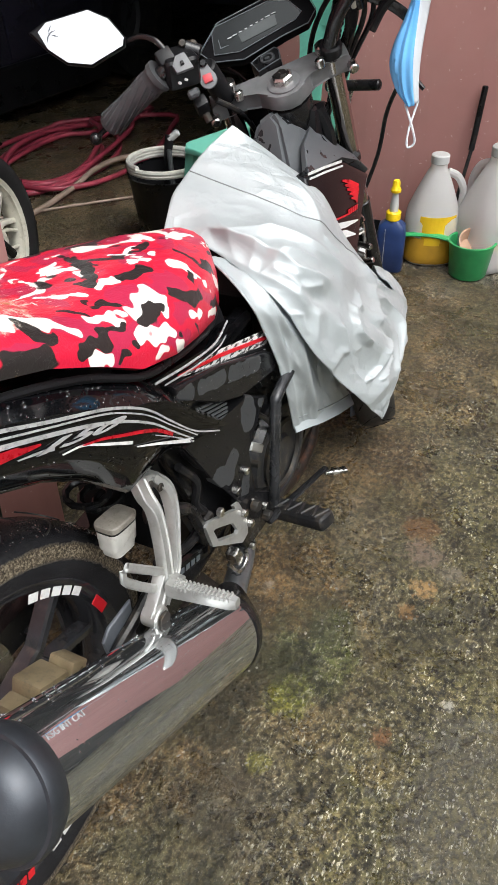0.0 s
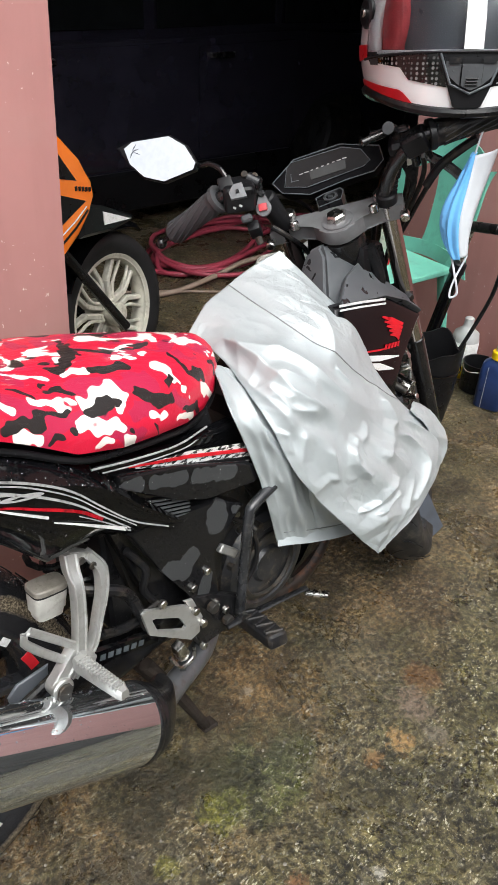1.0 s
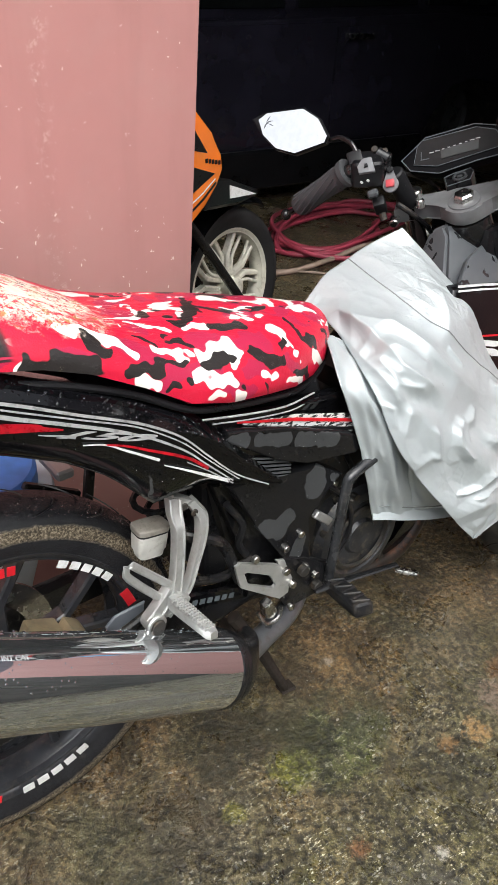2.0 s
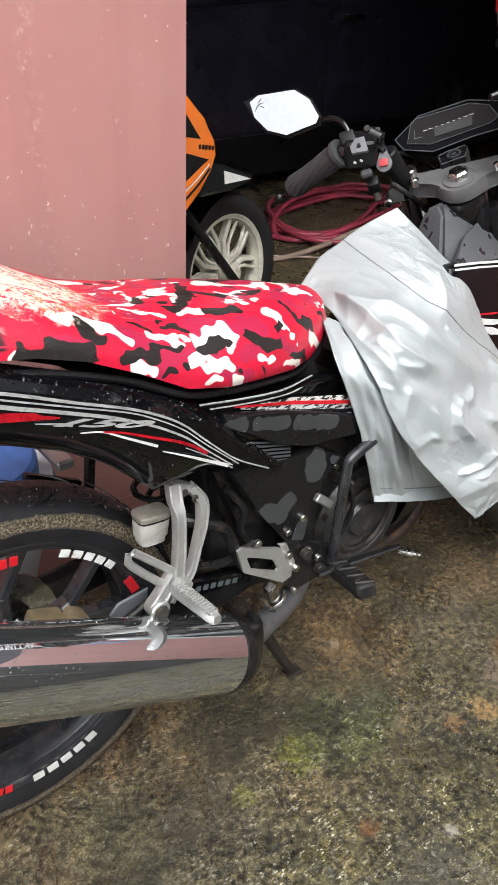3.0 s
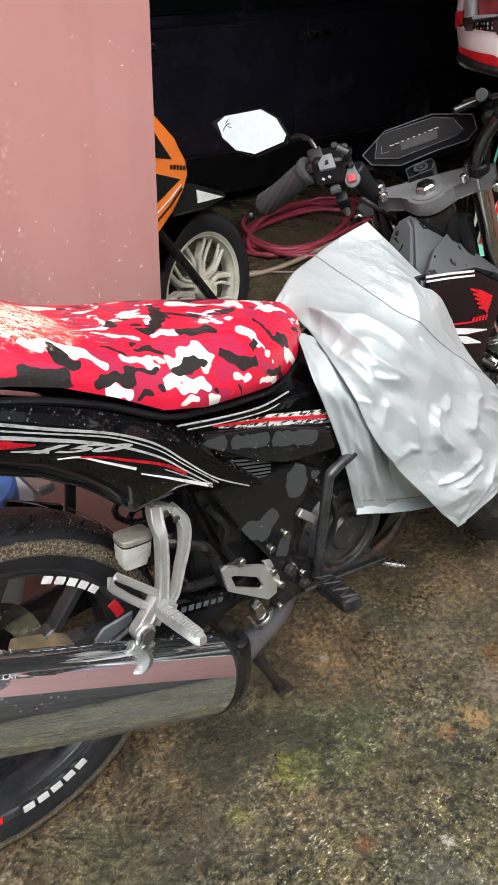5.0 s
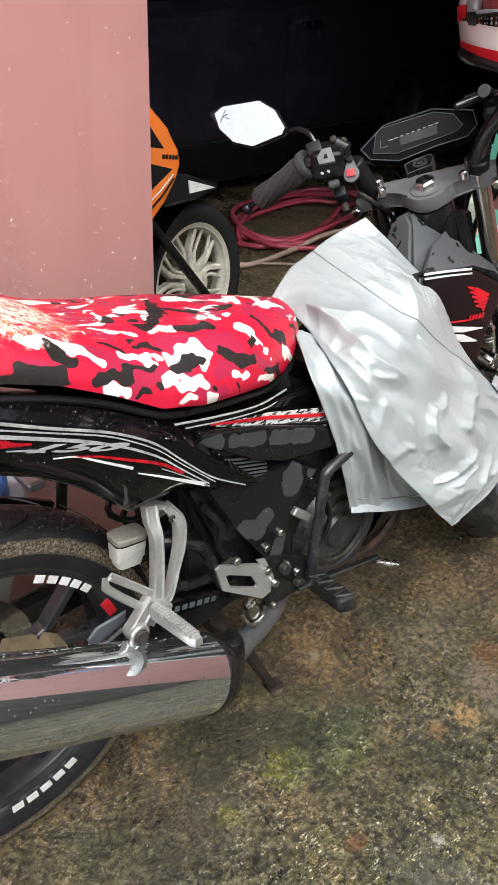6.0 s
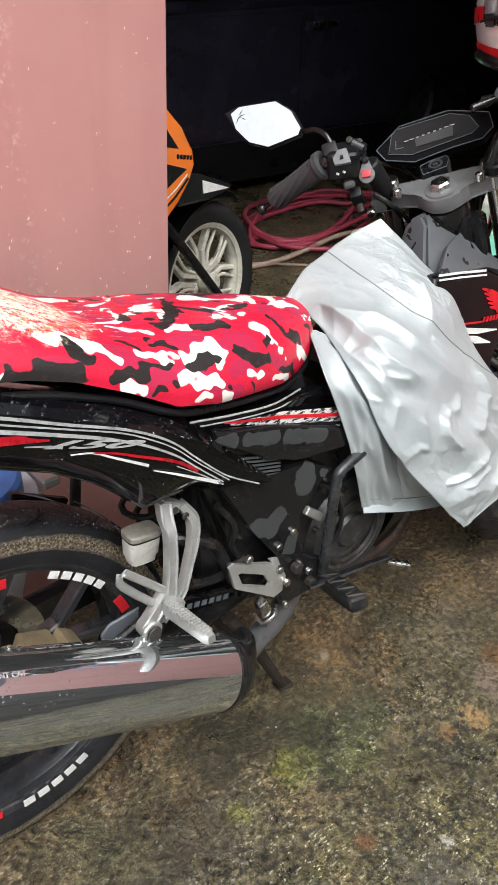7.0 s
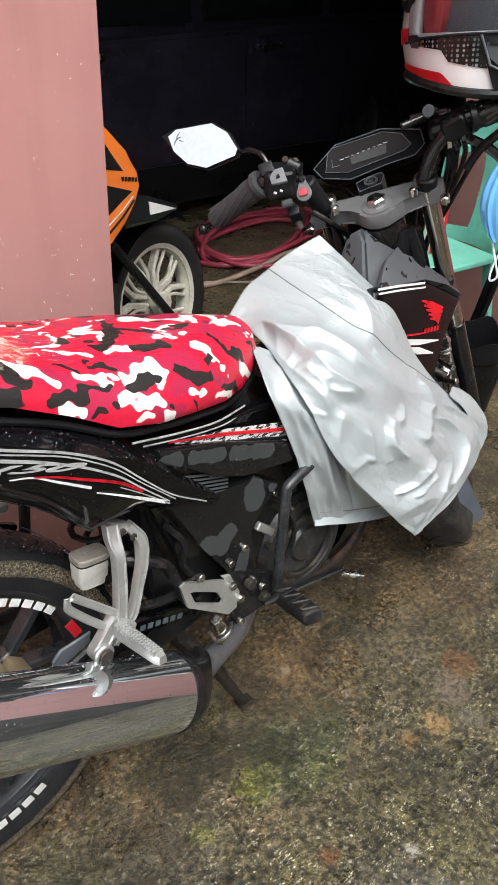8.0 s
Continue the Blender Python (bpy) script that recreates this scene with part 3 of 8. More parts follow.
def m_spotted():
    """Grey moulded plastic with dark wet spots."""
    m, nt, b = mat_base("spotted_grey_plastic", 0.4)
    b.inputs["Specular IOR Level"].default_value = 0.3
    co = coords(nt)
    wet = ramp(nt, tex_noise(nt, co, 42, 3, 0.5, 0.6), [(0.61, (0, 0, 0)), (0.625, (1, 1, 1))])
    c = ramp(nt, tex_noise(nt, co, 12, 5), [(0.3, (0.072, 0.077, 0.083)), (0.7, (0.105, 0.110, 0.117))])
    nt.links.new(mix(nt, wet, c, (0.018, 0.019, 0.021)), b.inputs["Base Color"])
    nt.links.new(mix(nt, wet, (0.42, 0.42, 0.42), (0.1, 0.1, 0.1)), b.inputs["Roughness"])
    bump(nt, b, tex_noise(nt, co, 300, 3), 0.12, 0.001)
    return m


M["rubber"].node_tree.nodes["Principled BSDF"].inputs["Specular IOR Level"].default_value = 0.25
M["spotted"] = m_spotted()
M["tyre"] = m_tyre()
M["lid_grey"] = plain("stained_tank_lid", (0.24, 0.22, 0.19), 0.35, vary=0.25, scale=60, dirt=(0.12, 0.10, 0.08))
M["guard_grey"] = plain("slate_grey_plastic", (0.095, 0.105, 0.12), 0.35, vary=0.15, scale=18)
M["wheel_black"] = plain("black_wheel_paint", (0.026, 0.027, 0.031), 0.2, 0.0, 0.3, vary=0.3, scale=25, dirt=(0.06, 0.052, 0.045))
M["engine_grey"] = plain("grey_engine_paint", (0.022, 0.023, 0.026), 0.35, 0.1, 0.0, vary=0.4, scale=26, relief=0.25, dirt=(0.12, 0.10, 0.075))
M["burnt"] = plain("burnt_header_steel", (0.022, 0.016, 0.013), 0.4, 0.2, vary=0.5, scale=22, relief=0.3, dirt=(0.15, 0.055, 0.025))
M["dash_black"] = plain("black_display_housing", (0.006, 0.006, 0.007), 0.5, vary=0.3, scale=20)
M["dash_black"].node_tree.nodes["Principled BSDF"].inputs["Specular IOR Level"].default_value = 0.05
M["dash_edge"] = plain("grey_display_edge", (0.085, 0.10, 0.11), 0.35, vary=0.2, scale=30)
M["old_tyre"] = plain("tyre_rubber", (0.015, 0.015, 0.016), 0.55, vary=0.3, scale=11, fine=260, relief=0.4, dirt=(0.10, 0.088, 0.068))
M["black_metal"] = plain("black_painted_metal", (0.009, 0.009, 0.010), 0.22, 0.0, 0.0, scale=25, dirt=(0.032, 0.028, 0.023))
M["dirty_metal"] = plain("dirty_engine_metal", (0.05, 0.047, 0.043), 0.5, 0.6, 0.0, vary=0.5, scale=30, relief=0.35, dirt=(0.11, 0.075, 0.045))
M["rusty"] = plain("rusty_steel", (0.026, 0.019, 0.015), 0.75, 0.3, vary=0.5, scale=40, relief=0.5)
M["alu"] = plain("cast_aluminium", (0.44, 0.44, 0.425), 0.38, 0.62, vary=0.08, scale=40, fine=600, relief=0.2, dirt=(0.34, 0.33, 0.30))
M["alu_dark"] = plain("grey_anodised_clamp", (0.185, 0.187, 0.192), 0.38, 0.35, vary=0.2, scale=30)
M["steel"] = plain("bolt_steel", (0.55, 0.54, 0.52), 0.25, 1.0, vary=0.25, scale=60, dirt=(0.2, 0.17, 0.13))
M["chrome"] = m_chrome()
M["gunmetal"] = plain("satin_gunmetal_cap", (0.050, 0.055, 0.064), 0.36, 0.6, vary=0.25, scale=22, dirt=(0.05, 0.05, 0.055))
M["tread_black"] = plain("clean_tyre_rubber", (0.010, 0.010, 0.011), 0.6, vary=0.3, scale=11, fine=260, relief=0.3)
M["guard_tube"] = plain("worn_guard_paint", (0.030, 0.031, 0.034), 0.24, 0.2, vary=0.35, scale=30, relief=0.25, dirt=(0.09, 0.085, 0.08))
M["rocker_grey"] = plain("mid_grey_switch_plastic", (0.13, 0.135, 0.14), 0.45, vary=0.15, scale=60)
M["grit"] = plain("pale_grit", (0.22, 0.21, 0.18), 0.5, vary=0.5, scale=45, dirt=(0.16, 0.12, 0.075))
M["seam"] = plain("grey_thread", (0.19, 0.20, 0.20), 0.6, vary=0.3, scale=60)
M["pipe"] = plain("grey_steel_pipe", (0.15, 0.155, 0.165), 0.30, 0.6, vary=0.3, scale=18, dirt=(0.11, 0.095, 0.075))
M["worn_decal"] = worn_decal()
M["fork_chrome"] = plain("fork_chrome", (0.58, 0.53, 0.5), 0.14, 1.0, vary=0.12, scale=20)
M["grip"] = plain("grey_rubber_grip", (0.042, 0.043, 0.046), 0.55, vary=0.2, scale=40, relief=0.3)
M["mirror"] = m_mirror()
M["faded_decal"] = plain("faded_silver_decal", (0.46, 0.46, 0.46), 0.32, 0.2, vary=0.15, scale=60, dirt=(0.05, 0.05, 0.05))
M["dark_red_decal"] = plain("dark_red_decal", (0.42, 0.006, 0.016), 0.3, vary=0.3, scale=50, dirt=(0.02, 0.01, 0.01))
M["white"] = plain("white_decal", (0.72, 0.72, 0.71), 0.35, vary=0.08, scale=40, dirt=(0.45, 0.43, 0.4))
M["silver_decal"] = plain("silver_decal", (0.46, 0.46, 0.47), 0.3, 0.3, vary=0.12, scale=40, dirt=(0.2, 0.2, 0.2))
M["red"] = plain("red_decal", (0.60, 0.012, 0.022), 0.32, vary=0.15, scale=40)
M["dull_red"] = plain("dull_red_plastic", (0.50, 0.06, 0.07), 0.4, vary=0.2, scale=50)
M["screen"] = plain("display_glass", (0.010, 0.012, 0.013), 0.12, vary=0.2, scale=12)
M["screen"].node_tree.nodes["Principled BSDF"].inputs["Specular IOR Level"].default_value = 0.25
M["lcd"] = plain("grey_display", (0.04, 0.047, 0.047), 0.2, vary=0.15, scale=20)
M["reservoir"] = plain("milky_fluid_tank", (0.50, 0.49, 0.45), 0.4, vary=0.12, scale=30, dirt=(0.3, 0.28, 0.24))
M["caliper"] = plain("gold_brake_caliper", (0.33, 0.26, 0.16), 0.35, 0.5, vary=0.25, scale=30, dirt=(0.2, 0.17, 0.12))
M["orange"] = plain("orange_fairing_paint", (0.86, 0.20, 0.02), 0.2, 0.0, 0.6, vary=0.1, scale=8)
M["off_white"] = plain("off_white_wheel", (0.62, 0.60, 0.52), 0.38, 0.1, vary=0.12, scale=20, dirt=(0.35, 0.32, 0.25))
M["mint"] = plain("mint_green_plastic", (0.16, 0.50, 0.39), 0.4, vary=0.08, scale=6, dirt=(0.12, 0.34, 0.27))
M["hose_red"] = plain("red_rubber_hose", (0.34, 0.045, 0.075), 0.4, vary=0.25, scale=20)
M["hose_beige"] = plain("beige_hose", (0.34, 0.25, 0.20), 0.5, vary=0.2, scale=20)
M["mask_blue"] = plain("blue_nonwoven_cloth", (0.16, 0.48, 0.86), 0.85, vary=0.1, scale=20, fine=900, relief=0.4)
M["mask_white"] = plain("white_nonwoven_cloth", (0.64, 0.68, 0.72), 0.85, vary=0.05, scale=20, fine=900, relief=0.4)
M["milky"] = plain("milky_plastic", (0.44, 0.445, 0.44), 0.38, vary=0.08, scale=18)
M["jug_plastic"] = m_clear("translucent_jug_plastic", (0.80, 0.80, 0.79), 0.42, 1.2, 0.55)
M["yellow_liquid"] = plain("yellow_label", (0.78, 0.50, 0.02), 0.35, vary=0.15, scale=14)
M["oil_liquid"] = plain("amber_liquid", (0.55, 0.30, 0.03), 0.25, vary=0.2, scale=14)
M["blue_can"] = plain("dark_blue_plastic", (0.018, 0.04, 0.13), 0.35, vary=0.2, scale=20)
M["yellow_cap"] = plain("yellow_plastic", (0.85, 0.58, 0.01), 0.4, vary=0.08, scale=40)
M["green_bowl"] = plain("green_plastic", (0.035, 0.33, 0.11), 0.35, vary=0.15, scale=18)
M["brown_bowl"] = plain("brown_plastic", (0.40, 0.25, 0.17), 0.4, vary=0.15, scale=30)
M["slate"] = plain("slate_rubber_flap", (0.085, 0.10, 0.125), 0.5, vary=0.3, scale=12)
M["car_black"] = plain("black_car_paint", (0.024, 0.023, 0.035), 0.18, 0.0, 0.8, vary=0.3, scale=5)
M["glass"] = m_clear("tinted_glass", (0.10, 0.11, 0.12), 0.03, 1.45)
M["visor"] = m_clear("smoked_visor", (0.66, 0.67, 0.68), 0.03, 1.2)


def m_honeycomb():
    """Black film printed with rows of pale dots."""
    m, nt, b = mat_base("honeycomb_film", 0.12)
    co = coords(nt)
    v = nd(nt, "ShaderNodeTexVoronoi", Scale=165.0, Randomness=0.15)
    nt.links.new(co, v.inputs["Vector"])
    d = ramp(nt, v.outputs["Distance"], [(0.28, (0.34, 0.34, 0.34)), (0.40, (0.006, 0.006, 0.006))])
    nt.links.new(mix(nt, grey(nt, tex_noise(nt, co, 16, 3), 0.25, 1.0, 0.4, 0.6), (0.006, 0.006, 0.006), d), b.inputs["Base Color"])
    return m


M["honeycomb"] = m_honeycomb()
M["water"] = m_clear("water_drop", (0.97, 0.98, 0.98), 0.0, 1.33)
M["helmet_white"] = plain("white_helmet_shell", (0.86, 0.86, 0.86), 0.2, 0.0, 0.7, vary=0.04, scale=20)
M["blue_plastic"] = plain("blue_plastic", (0.08, 0.22, 0.62), 0.4, vary=0.15, scale=30)


# ---- building helpers ----
def part(name, bm, material, parent=None, label="", smooth=35):
    me = bpy.data.meshes.new(name)
    bmesh.ops.recalc_face_normals(bm, faces=bm.faces[:])
    bm.to_mesh(me)
    bm.free()
    if smooth:
        me.shade_smooth()
        me.set_sharp_from_angle(angle=radians(smooth))
    me.materials.append(M[material] if isinstance(material, str) else material)
    ob = new(name, me)
    if parent is not None:
        ob.parent = parent
    if label:
        tagged(ob, label)
    return ob


def empty(name, m, label, category, group="", kind=""):
    ob = new(name)
    ob.empty_display_size = 0.05
    ob.matrix_world = m
    return tagged(ob, label, category, group, kind)


def box(bm, c, s, rot=None, bev=0.0, seg=1):
    r = bmesh.ops.create_cube(bm, size=1.0)
    m = Matrix.Translation(c) @ (rot or Matrix.Identity(4)) @ Matrix.Diagonal((*s, 1))
    bmesh.ops.transform(bm, matrix=m, verts=r["verts"])
    if bev:
        es = list({e for v in r["verts"] for e in v.link_edges})
        bmesh.ops.bevel(bm, geom=es, offset=bev, segments=seg, affect='EDGES', profile=0.6)
    return bm


def prism(bm, outline, y0, y1, bev=0.0, seg=1, axis="y"):
    """A plate with the outline given in x, z (or in the plane across the axis), between two places along it."""
    def at(a, b, h):
        return {"y": (a, h, b), "x": (h, a, b), "z": (a, b, h)}[axis]
    v0 = [bm.verts.new(at(a, b, y0)) for a, b in outline]
    v1 = [bm.verts.new(at(a, b, y1)) for a, b in outline]
    n = len(outline)
    fs = [bm.faces.new(v0), bm.faces.new(v1[::-1])]
    for i in range(n):
        fs.append(bm.faces.new((v0[i], v1[i], v1[(i + 1) % n], v0[(i + 1) % n])))
    if bev:
        es = list({e for f in fs[:2] for e in f.edges})
        bmesh.ops.bevel(bm, geom=es, offset=bev, segments=seg, affect='EDGES', profile=0.6)
    return bm


def spline(pts, n=8):
    """Points along a smooth curve through pts (Catmull-Rom)."""
    p = [Vector(q) for q in pts]
    p = [2 * p[0] - p[1]] + p + [2 * p[-1] - p[-2]]
    out = []
    for i in range(1, len(p) - 2):
        for k in range(n):
            t = k / n
            a, b, c, d = p[i - 1], p[i], p[i + 1], p[i + 2]
            out.append(0.5 * ((2 * b) + (c - a) * t + (2 * a - 5 * b + 4 * c - d) * t * t + (3 * b - a - 3 * c + d) * t ** 3))
    out.append(p[-2])
    return out


def tube(bm, pts, r, seg=10, curve=0, flat=1.0, closed=False):
    """A tube along pts; r may be one radius or one for each of the first and last points (tapered)."""
    path = spline(pts, curve) if curve else [Vector(q) for q in pts]
    rings, n = [], len(path)
    ref = None
    for i, q in enumerate(path):
        d = (path[min(i + 1, n - 1)] - path[max(i - 1, 0)]).normalized()
        if ref is None:
            ref = Vector((0, 0, 1)) if abs(d.z) < 0.9 else Vector((1, 0, 0))
        side = d.cross(ref).normalized()
        ref = side.cross(d).normalized()
        rad = r if isinstance(r, (int, float)) else r[0] + (r[1] - r[0]) * i / (n - 1)
        rings.append([bm.verts.new(q + side * rad * math.cos(a) + ref * rad * flat * math.sin(a)) for a in (math.tau * k / seg for k in range(seg))])
    for a, b in zip(rings, rings[1:]):
        for k in range(seg):
            bm.faces.new((a[k], a[(k + 1) % seg], b[(k + 1) % seg], b[k]))
    if not closed:
        bm.faces.new(rings[0][::-1])
        bm.faces.new(rings[-1])
    return bm


def lathe(bm, prof, m=None, seg=32, cap=True, arc=math.tau):
    """Turns the outline (radius, height) round z, then moves it by m."""
    m = m or Matrix.Identity(4)
    rings = []
    full = arc > 6.28
    cnt = seg if full else seg + 1
    for r, h in prof:
        rings.append([bm.verts.new(m @ Vector((r * math.cos(arc * k / seg), r * math.sin(arc * k / seg), h))) for k in range(cnt)])
    for a, b in zip(rings, rings[1:]):
        for k in range(seg):
            bm.faces.new((a[k], a[(k + 1) % cnt], b[(k + 1) % cnt], b[k]))
    if cap and full:
        bm.faces.new(rings[0][::-1])
        bm.faces.new(rings[-1])
    return bm


def loft(bm, rings, cap=True):
    vs = [[bm.verts.new(q) for q in ring] for ring in rings]
    n = len(vs[0])
    for a, b in zip(vs, vs[1:]):
        for k in range(n):
            bm.faces.new((a[k], a[(k + 1) % n], b[(k + 1) % n], b[k]))
    if cap:
        bm.faces.new(vs[0][::-1])
        bm.faces.new(vs[-1])
    return bm


def along(a, b):
    """The pose whose z axis runs from a to b."""
    a, b = Vector(a), Vector(b)
    return Matrix.Translation(a) @ (b - a).to_track_quat('Z', 'Y').to_matrix().to_4x4()


def rod(bm, a, b, r, seg=12, bev=0.0):
    ln = (Vector(b) - Vector(a)).length
    if bev:
        return lathe(bm, [(r - bev, 0), (r, bev), (r, ln - bev), (r - bev, ln)], along(a, b), seg)
    return lathe(bm, [(r, 0), (r, ln)], along(a, b), seg)


def ribbon(bm, pts, w, normal, h=0.0012):
    """A flat strip of width w (one, or one for each point) along pts, h thick, facing normal."""
    p = [Vector(q) for q in pts]
    nrm = Vector(normal).normalized()
    lo, hi = [], []
    for i, q in enumerate(p):
        d = (p[min(i + 1, len(p) - 1)] - p[max(i - 1, 0)]).normalized()
        s = d.cross(nrm).normalized() * (w if isinstance(w, (int, float)) else w[i]) / 2
        lo.append([bm.verts.new(q + s), bm.verts.new(q - s)])
        hi.append([bm.verts.new(q + s + nrm * h), bm.verts.new(q - s + nrm * h)])
    for i in range(len(p) - 1):
        bm.faces.new((hi[i][0], hi[i][1], hi[i + 1][1], hi[i + 1][0]))
        bm.faces.new((lo[i][0], hi[i][0], hi[i + 1][0], lo[i + 1][0]))
        bm.faces.new((lo[i][1], lo[i + 1][1], hi[i + 1][1], hi[i][1]))
    bm.faces.new((lo[0][0], lo[0][1], hi[0][1], hi[0][0]))
    bm.faces.new((lo[-1][1], lo[-1][0], hi[-1][0], hi[-1][1]))
    return bm


def cast_bar(bm, pts, d, groove=0.0022):
    """A cast arm along (x, y, z, width) points, d deep along y, with a shallow channel down its face."""
    q = spline([p[:3] for p in pts], 5)
    ws = [p.x for p in spline([(p[3], 0, 0) for p in pts], 5)]
    sec = [(-0.5, 0.0018), (-0.44, 0), (-0.34, 0), (-0.26, groove), (0.26, groove), (0.34, 0), (0.44, 0), (0.5, 0.0018), (0.5, d), (-0.5, d)]
    rings = []
    for i, p in enumerate(q):
        t = q[min(i + 1, len(q) - 1)] - q[max(i - 1, 0)]
        s = Vector((-t.z, 0, t.x)).normalized()
        rings.append([p + s * a * ws[i] + Vector((0, b - d / 2, 0)) for a, b in sec])
    return loft(bm, rings)


def superell(a, e):
    c, s = math.cos(a), math.sin(a)
    return math.copysign(abs(c) ** e, c), math.copysign(abs(s) ** e, s)


def transformed(bm, m):
    bmesh.ops.transform(bm, matrix=m, verts=bm.verts[:])
    return bm


def nbm():
    return bmesh.new()


def lettering(name, text, size, m, material, parent, shear=0.0, depth=0.0006, bold=0.0):
    cu = bpy.data.curves.new(name, 'FONT')
    cu.body, cu.size, cu.extrude, cu.shear, cu.offset = text, size, depth, shear, bold
    tmp = new(name, cu)
    me = bpy.data.meshes.new_from_object(tmp.evaluated_get(bpy.context.evaluated_depsgraph_get()))
    bpy.data.objects.remove(tmp)
    me.materials.append(M[material])
    ob = new(name, me)
    ob.parent = parent
    ob.matrix_local = m
    return ob


# ---- large structure ----
def build_ground():
    bm = nbm()
    def steps(coarse_a, fine_a, fine_b, coarse_b, far_a, far_b):
        out, v = list(far_a), coarse_a
        while v < coarse_b - 1e-6:
            out.append(v)
            v += 0.008 if fine_a <= v < fine_b - 1e-6 else 0.05
        return out + [coarse_b] + list(far_b)
    xs = steps(-0.8, 0.0, 1.0, 2.8, (-60, -25, -10, -4, -2), (3.4, 4.5, 7, 14, 30, 60))
    ys = steps(-1.6, -0.80, 0.10, 2.4, (-60, -25, -10, -4, -2.4), (3.2, 5, 9, 20, 60))
    grid = []
    for x in xs:
        row = []
        for y in ys:
            rough = 1.0 if (-1 < x < 3.2 and -1.8 < y < 2.8) else 0.0
            z = rough * 0.004 * (noise.noise((x * 3.1, y * 3.1, 0.3)) + 0.6 * noise.noise((x * 9, y * 9, 4.0)))
            if 0.0 <= x <= 1.0 and -0.80 <= y <= 0.10:
                worn = max(0.0, min(1.0, (-y - 0.12 + 0.25 * noise.noise((x * 4, y * 4, 6.0))) * 3.0))
                z += worn * (0.0022 * noise.noise((x * 34, y * 34, 1.0)) + 0.0016 * noise.noise((x * 62, y * 62, 2.0)))
            row.append(bm.verts.new((x, y, z - 0.002)))
        grid.append(row)
    for a, b in zip(grid, grid[1:]):
        for j in range(len(ys) - 1):
            bm.faces.new((a[j], b[j], b[j + 1], a[j + 1]))
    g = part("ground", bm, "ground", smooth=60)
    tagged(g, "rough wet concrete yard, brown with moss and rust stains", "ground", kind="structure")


def slab(name, plan, z0, z1, mat, label, lean=(0.0, 0.0)):
    """An upright wall over a plan outline, with softened edges; lean: how far it is out of plumb for each metre."""
    bm = nbm()
    prism(bm, plan, z0, z1, 0.006, 2, axis="z")
    for v in bm.verts:
        v.co.x += lean[0] * (v.co.z - 0.7)
        v.co.y += lean[1] * (v.co.z - 0.7)
    return tagged(part(name, bm, mat), label, "wall", kind="structure")


build_ground()
slab("wall_west", [(-4.0, 0.40), (0.567, 0.40), (0.567, 0.56), (-4.0, 0.56)], -0.02, 2.6, "pink",
     "pink painted plaster wall with small chips, damp with rain", (0.0203, -0.0169))
slab("wall_east", [(2.25, -1.75), (2.42, -1.75), (2.42, 0.78), (2.25, 0.78)], -0.02, 1.95, "pink",
     "pink painted plaster wall behind bottles and chair")
# added out of view: gives the silencer something dark to reflect above the pink
slab("wall_east_upper", [(2.28, -1.75), (2.42, -1.75), (2.42, 0.78), (2.28, 0.78)], 1.95, 2.6, "dark_wall", "unseen dark wall added above the pink one for the chrome's reflection")
# added wall, out of view: cuts pink bounce and closes the chrome's reflection
slab("wall_south", [(-5.0, -3.35), (5.5, -3.35), (5.5, -3.2), (-5.0, -3.2)], -0.02, 1.55, "unseen_wall",
     "unseen olive-grey wall added opposite the motorcycle to shape bounce and reflections")
# added taller piece, out of view: blocks the sky wedge in the silencer
slab("wall_south_east", [(2.6, -3.196), (5.5, -3.196), (5.5, -3.05), (2.6, -3.05)], -0.02, 3.1, "unseen_wall", "unseen tall olive-grey wall added to hide the sky from the silencer")
slab("wall_north", [(-4.0, 4.6), (6.2, 4.6), (6.2, 4.75), (-4.0, 4.75)], -0.02, 2.6, "dark_wall", "dark back wall of the garage")
slab("wall_far_west", [(-4.15, 0.56), (-4.0, 0.56), (-4.0, 4.6), (-4.15, 4.6)], -0.02, 2.6, "dark_wall", "dark side wall of the garage")
slab("wall_far_east", [(6.2, 0.78), (6.35, 0.78), (6.35, 4.6), (6.2, 4.6)], -0.02, 2.6, "dark_wall", "dark side wall of the garage")
slab("wall_east_return", [(2.42, 0.66), (6.35, 0.66), (6.35, 0.78), (2.42, 0.78)], -0.02, 2.6, "dark_wall", "dark plaster wall closing the garage")
slab("ceiling", [(-4.15, 0.30), (6.35, 0.30), (6.35, 4.75), (-4.15, 4.75)], 2.6, 2.72, "roofing", "dark flat garage ceiling")


# ---- motorcycle ----
LEAN = pose(0, 0, 0, -4)
STEM = Vector((0.874, 0.0, 0.849))
STEER = Matrix.Translation(STEM) @ pose(0, 0, 0, 0, -26, 0) @ pose(0, 0, 0, 0, 0, 35)
YROT = pose(0, 0, 0, 90)  # turns a lathe's axis onto y


def mirror_y(bm):
    for v in bm.verts:
        v.co.y = -v.co.y
    return bm


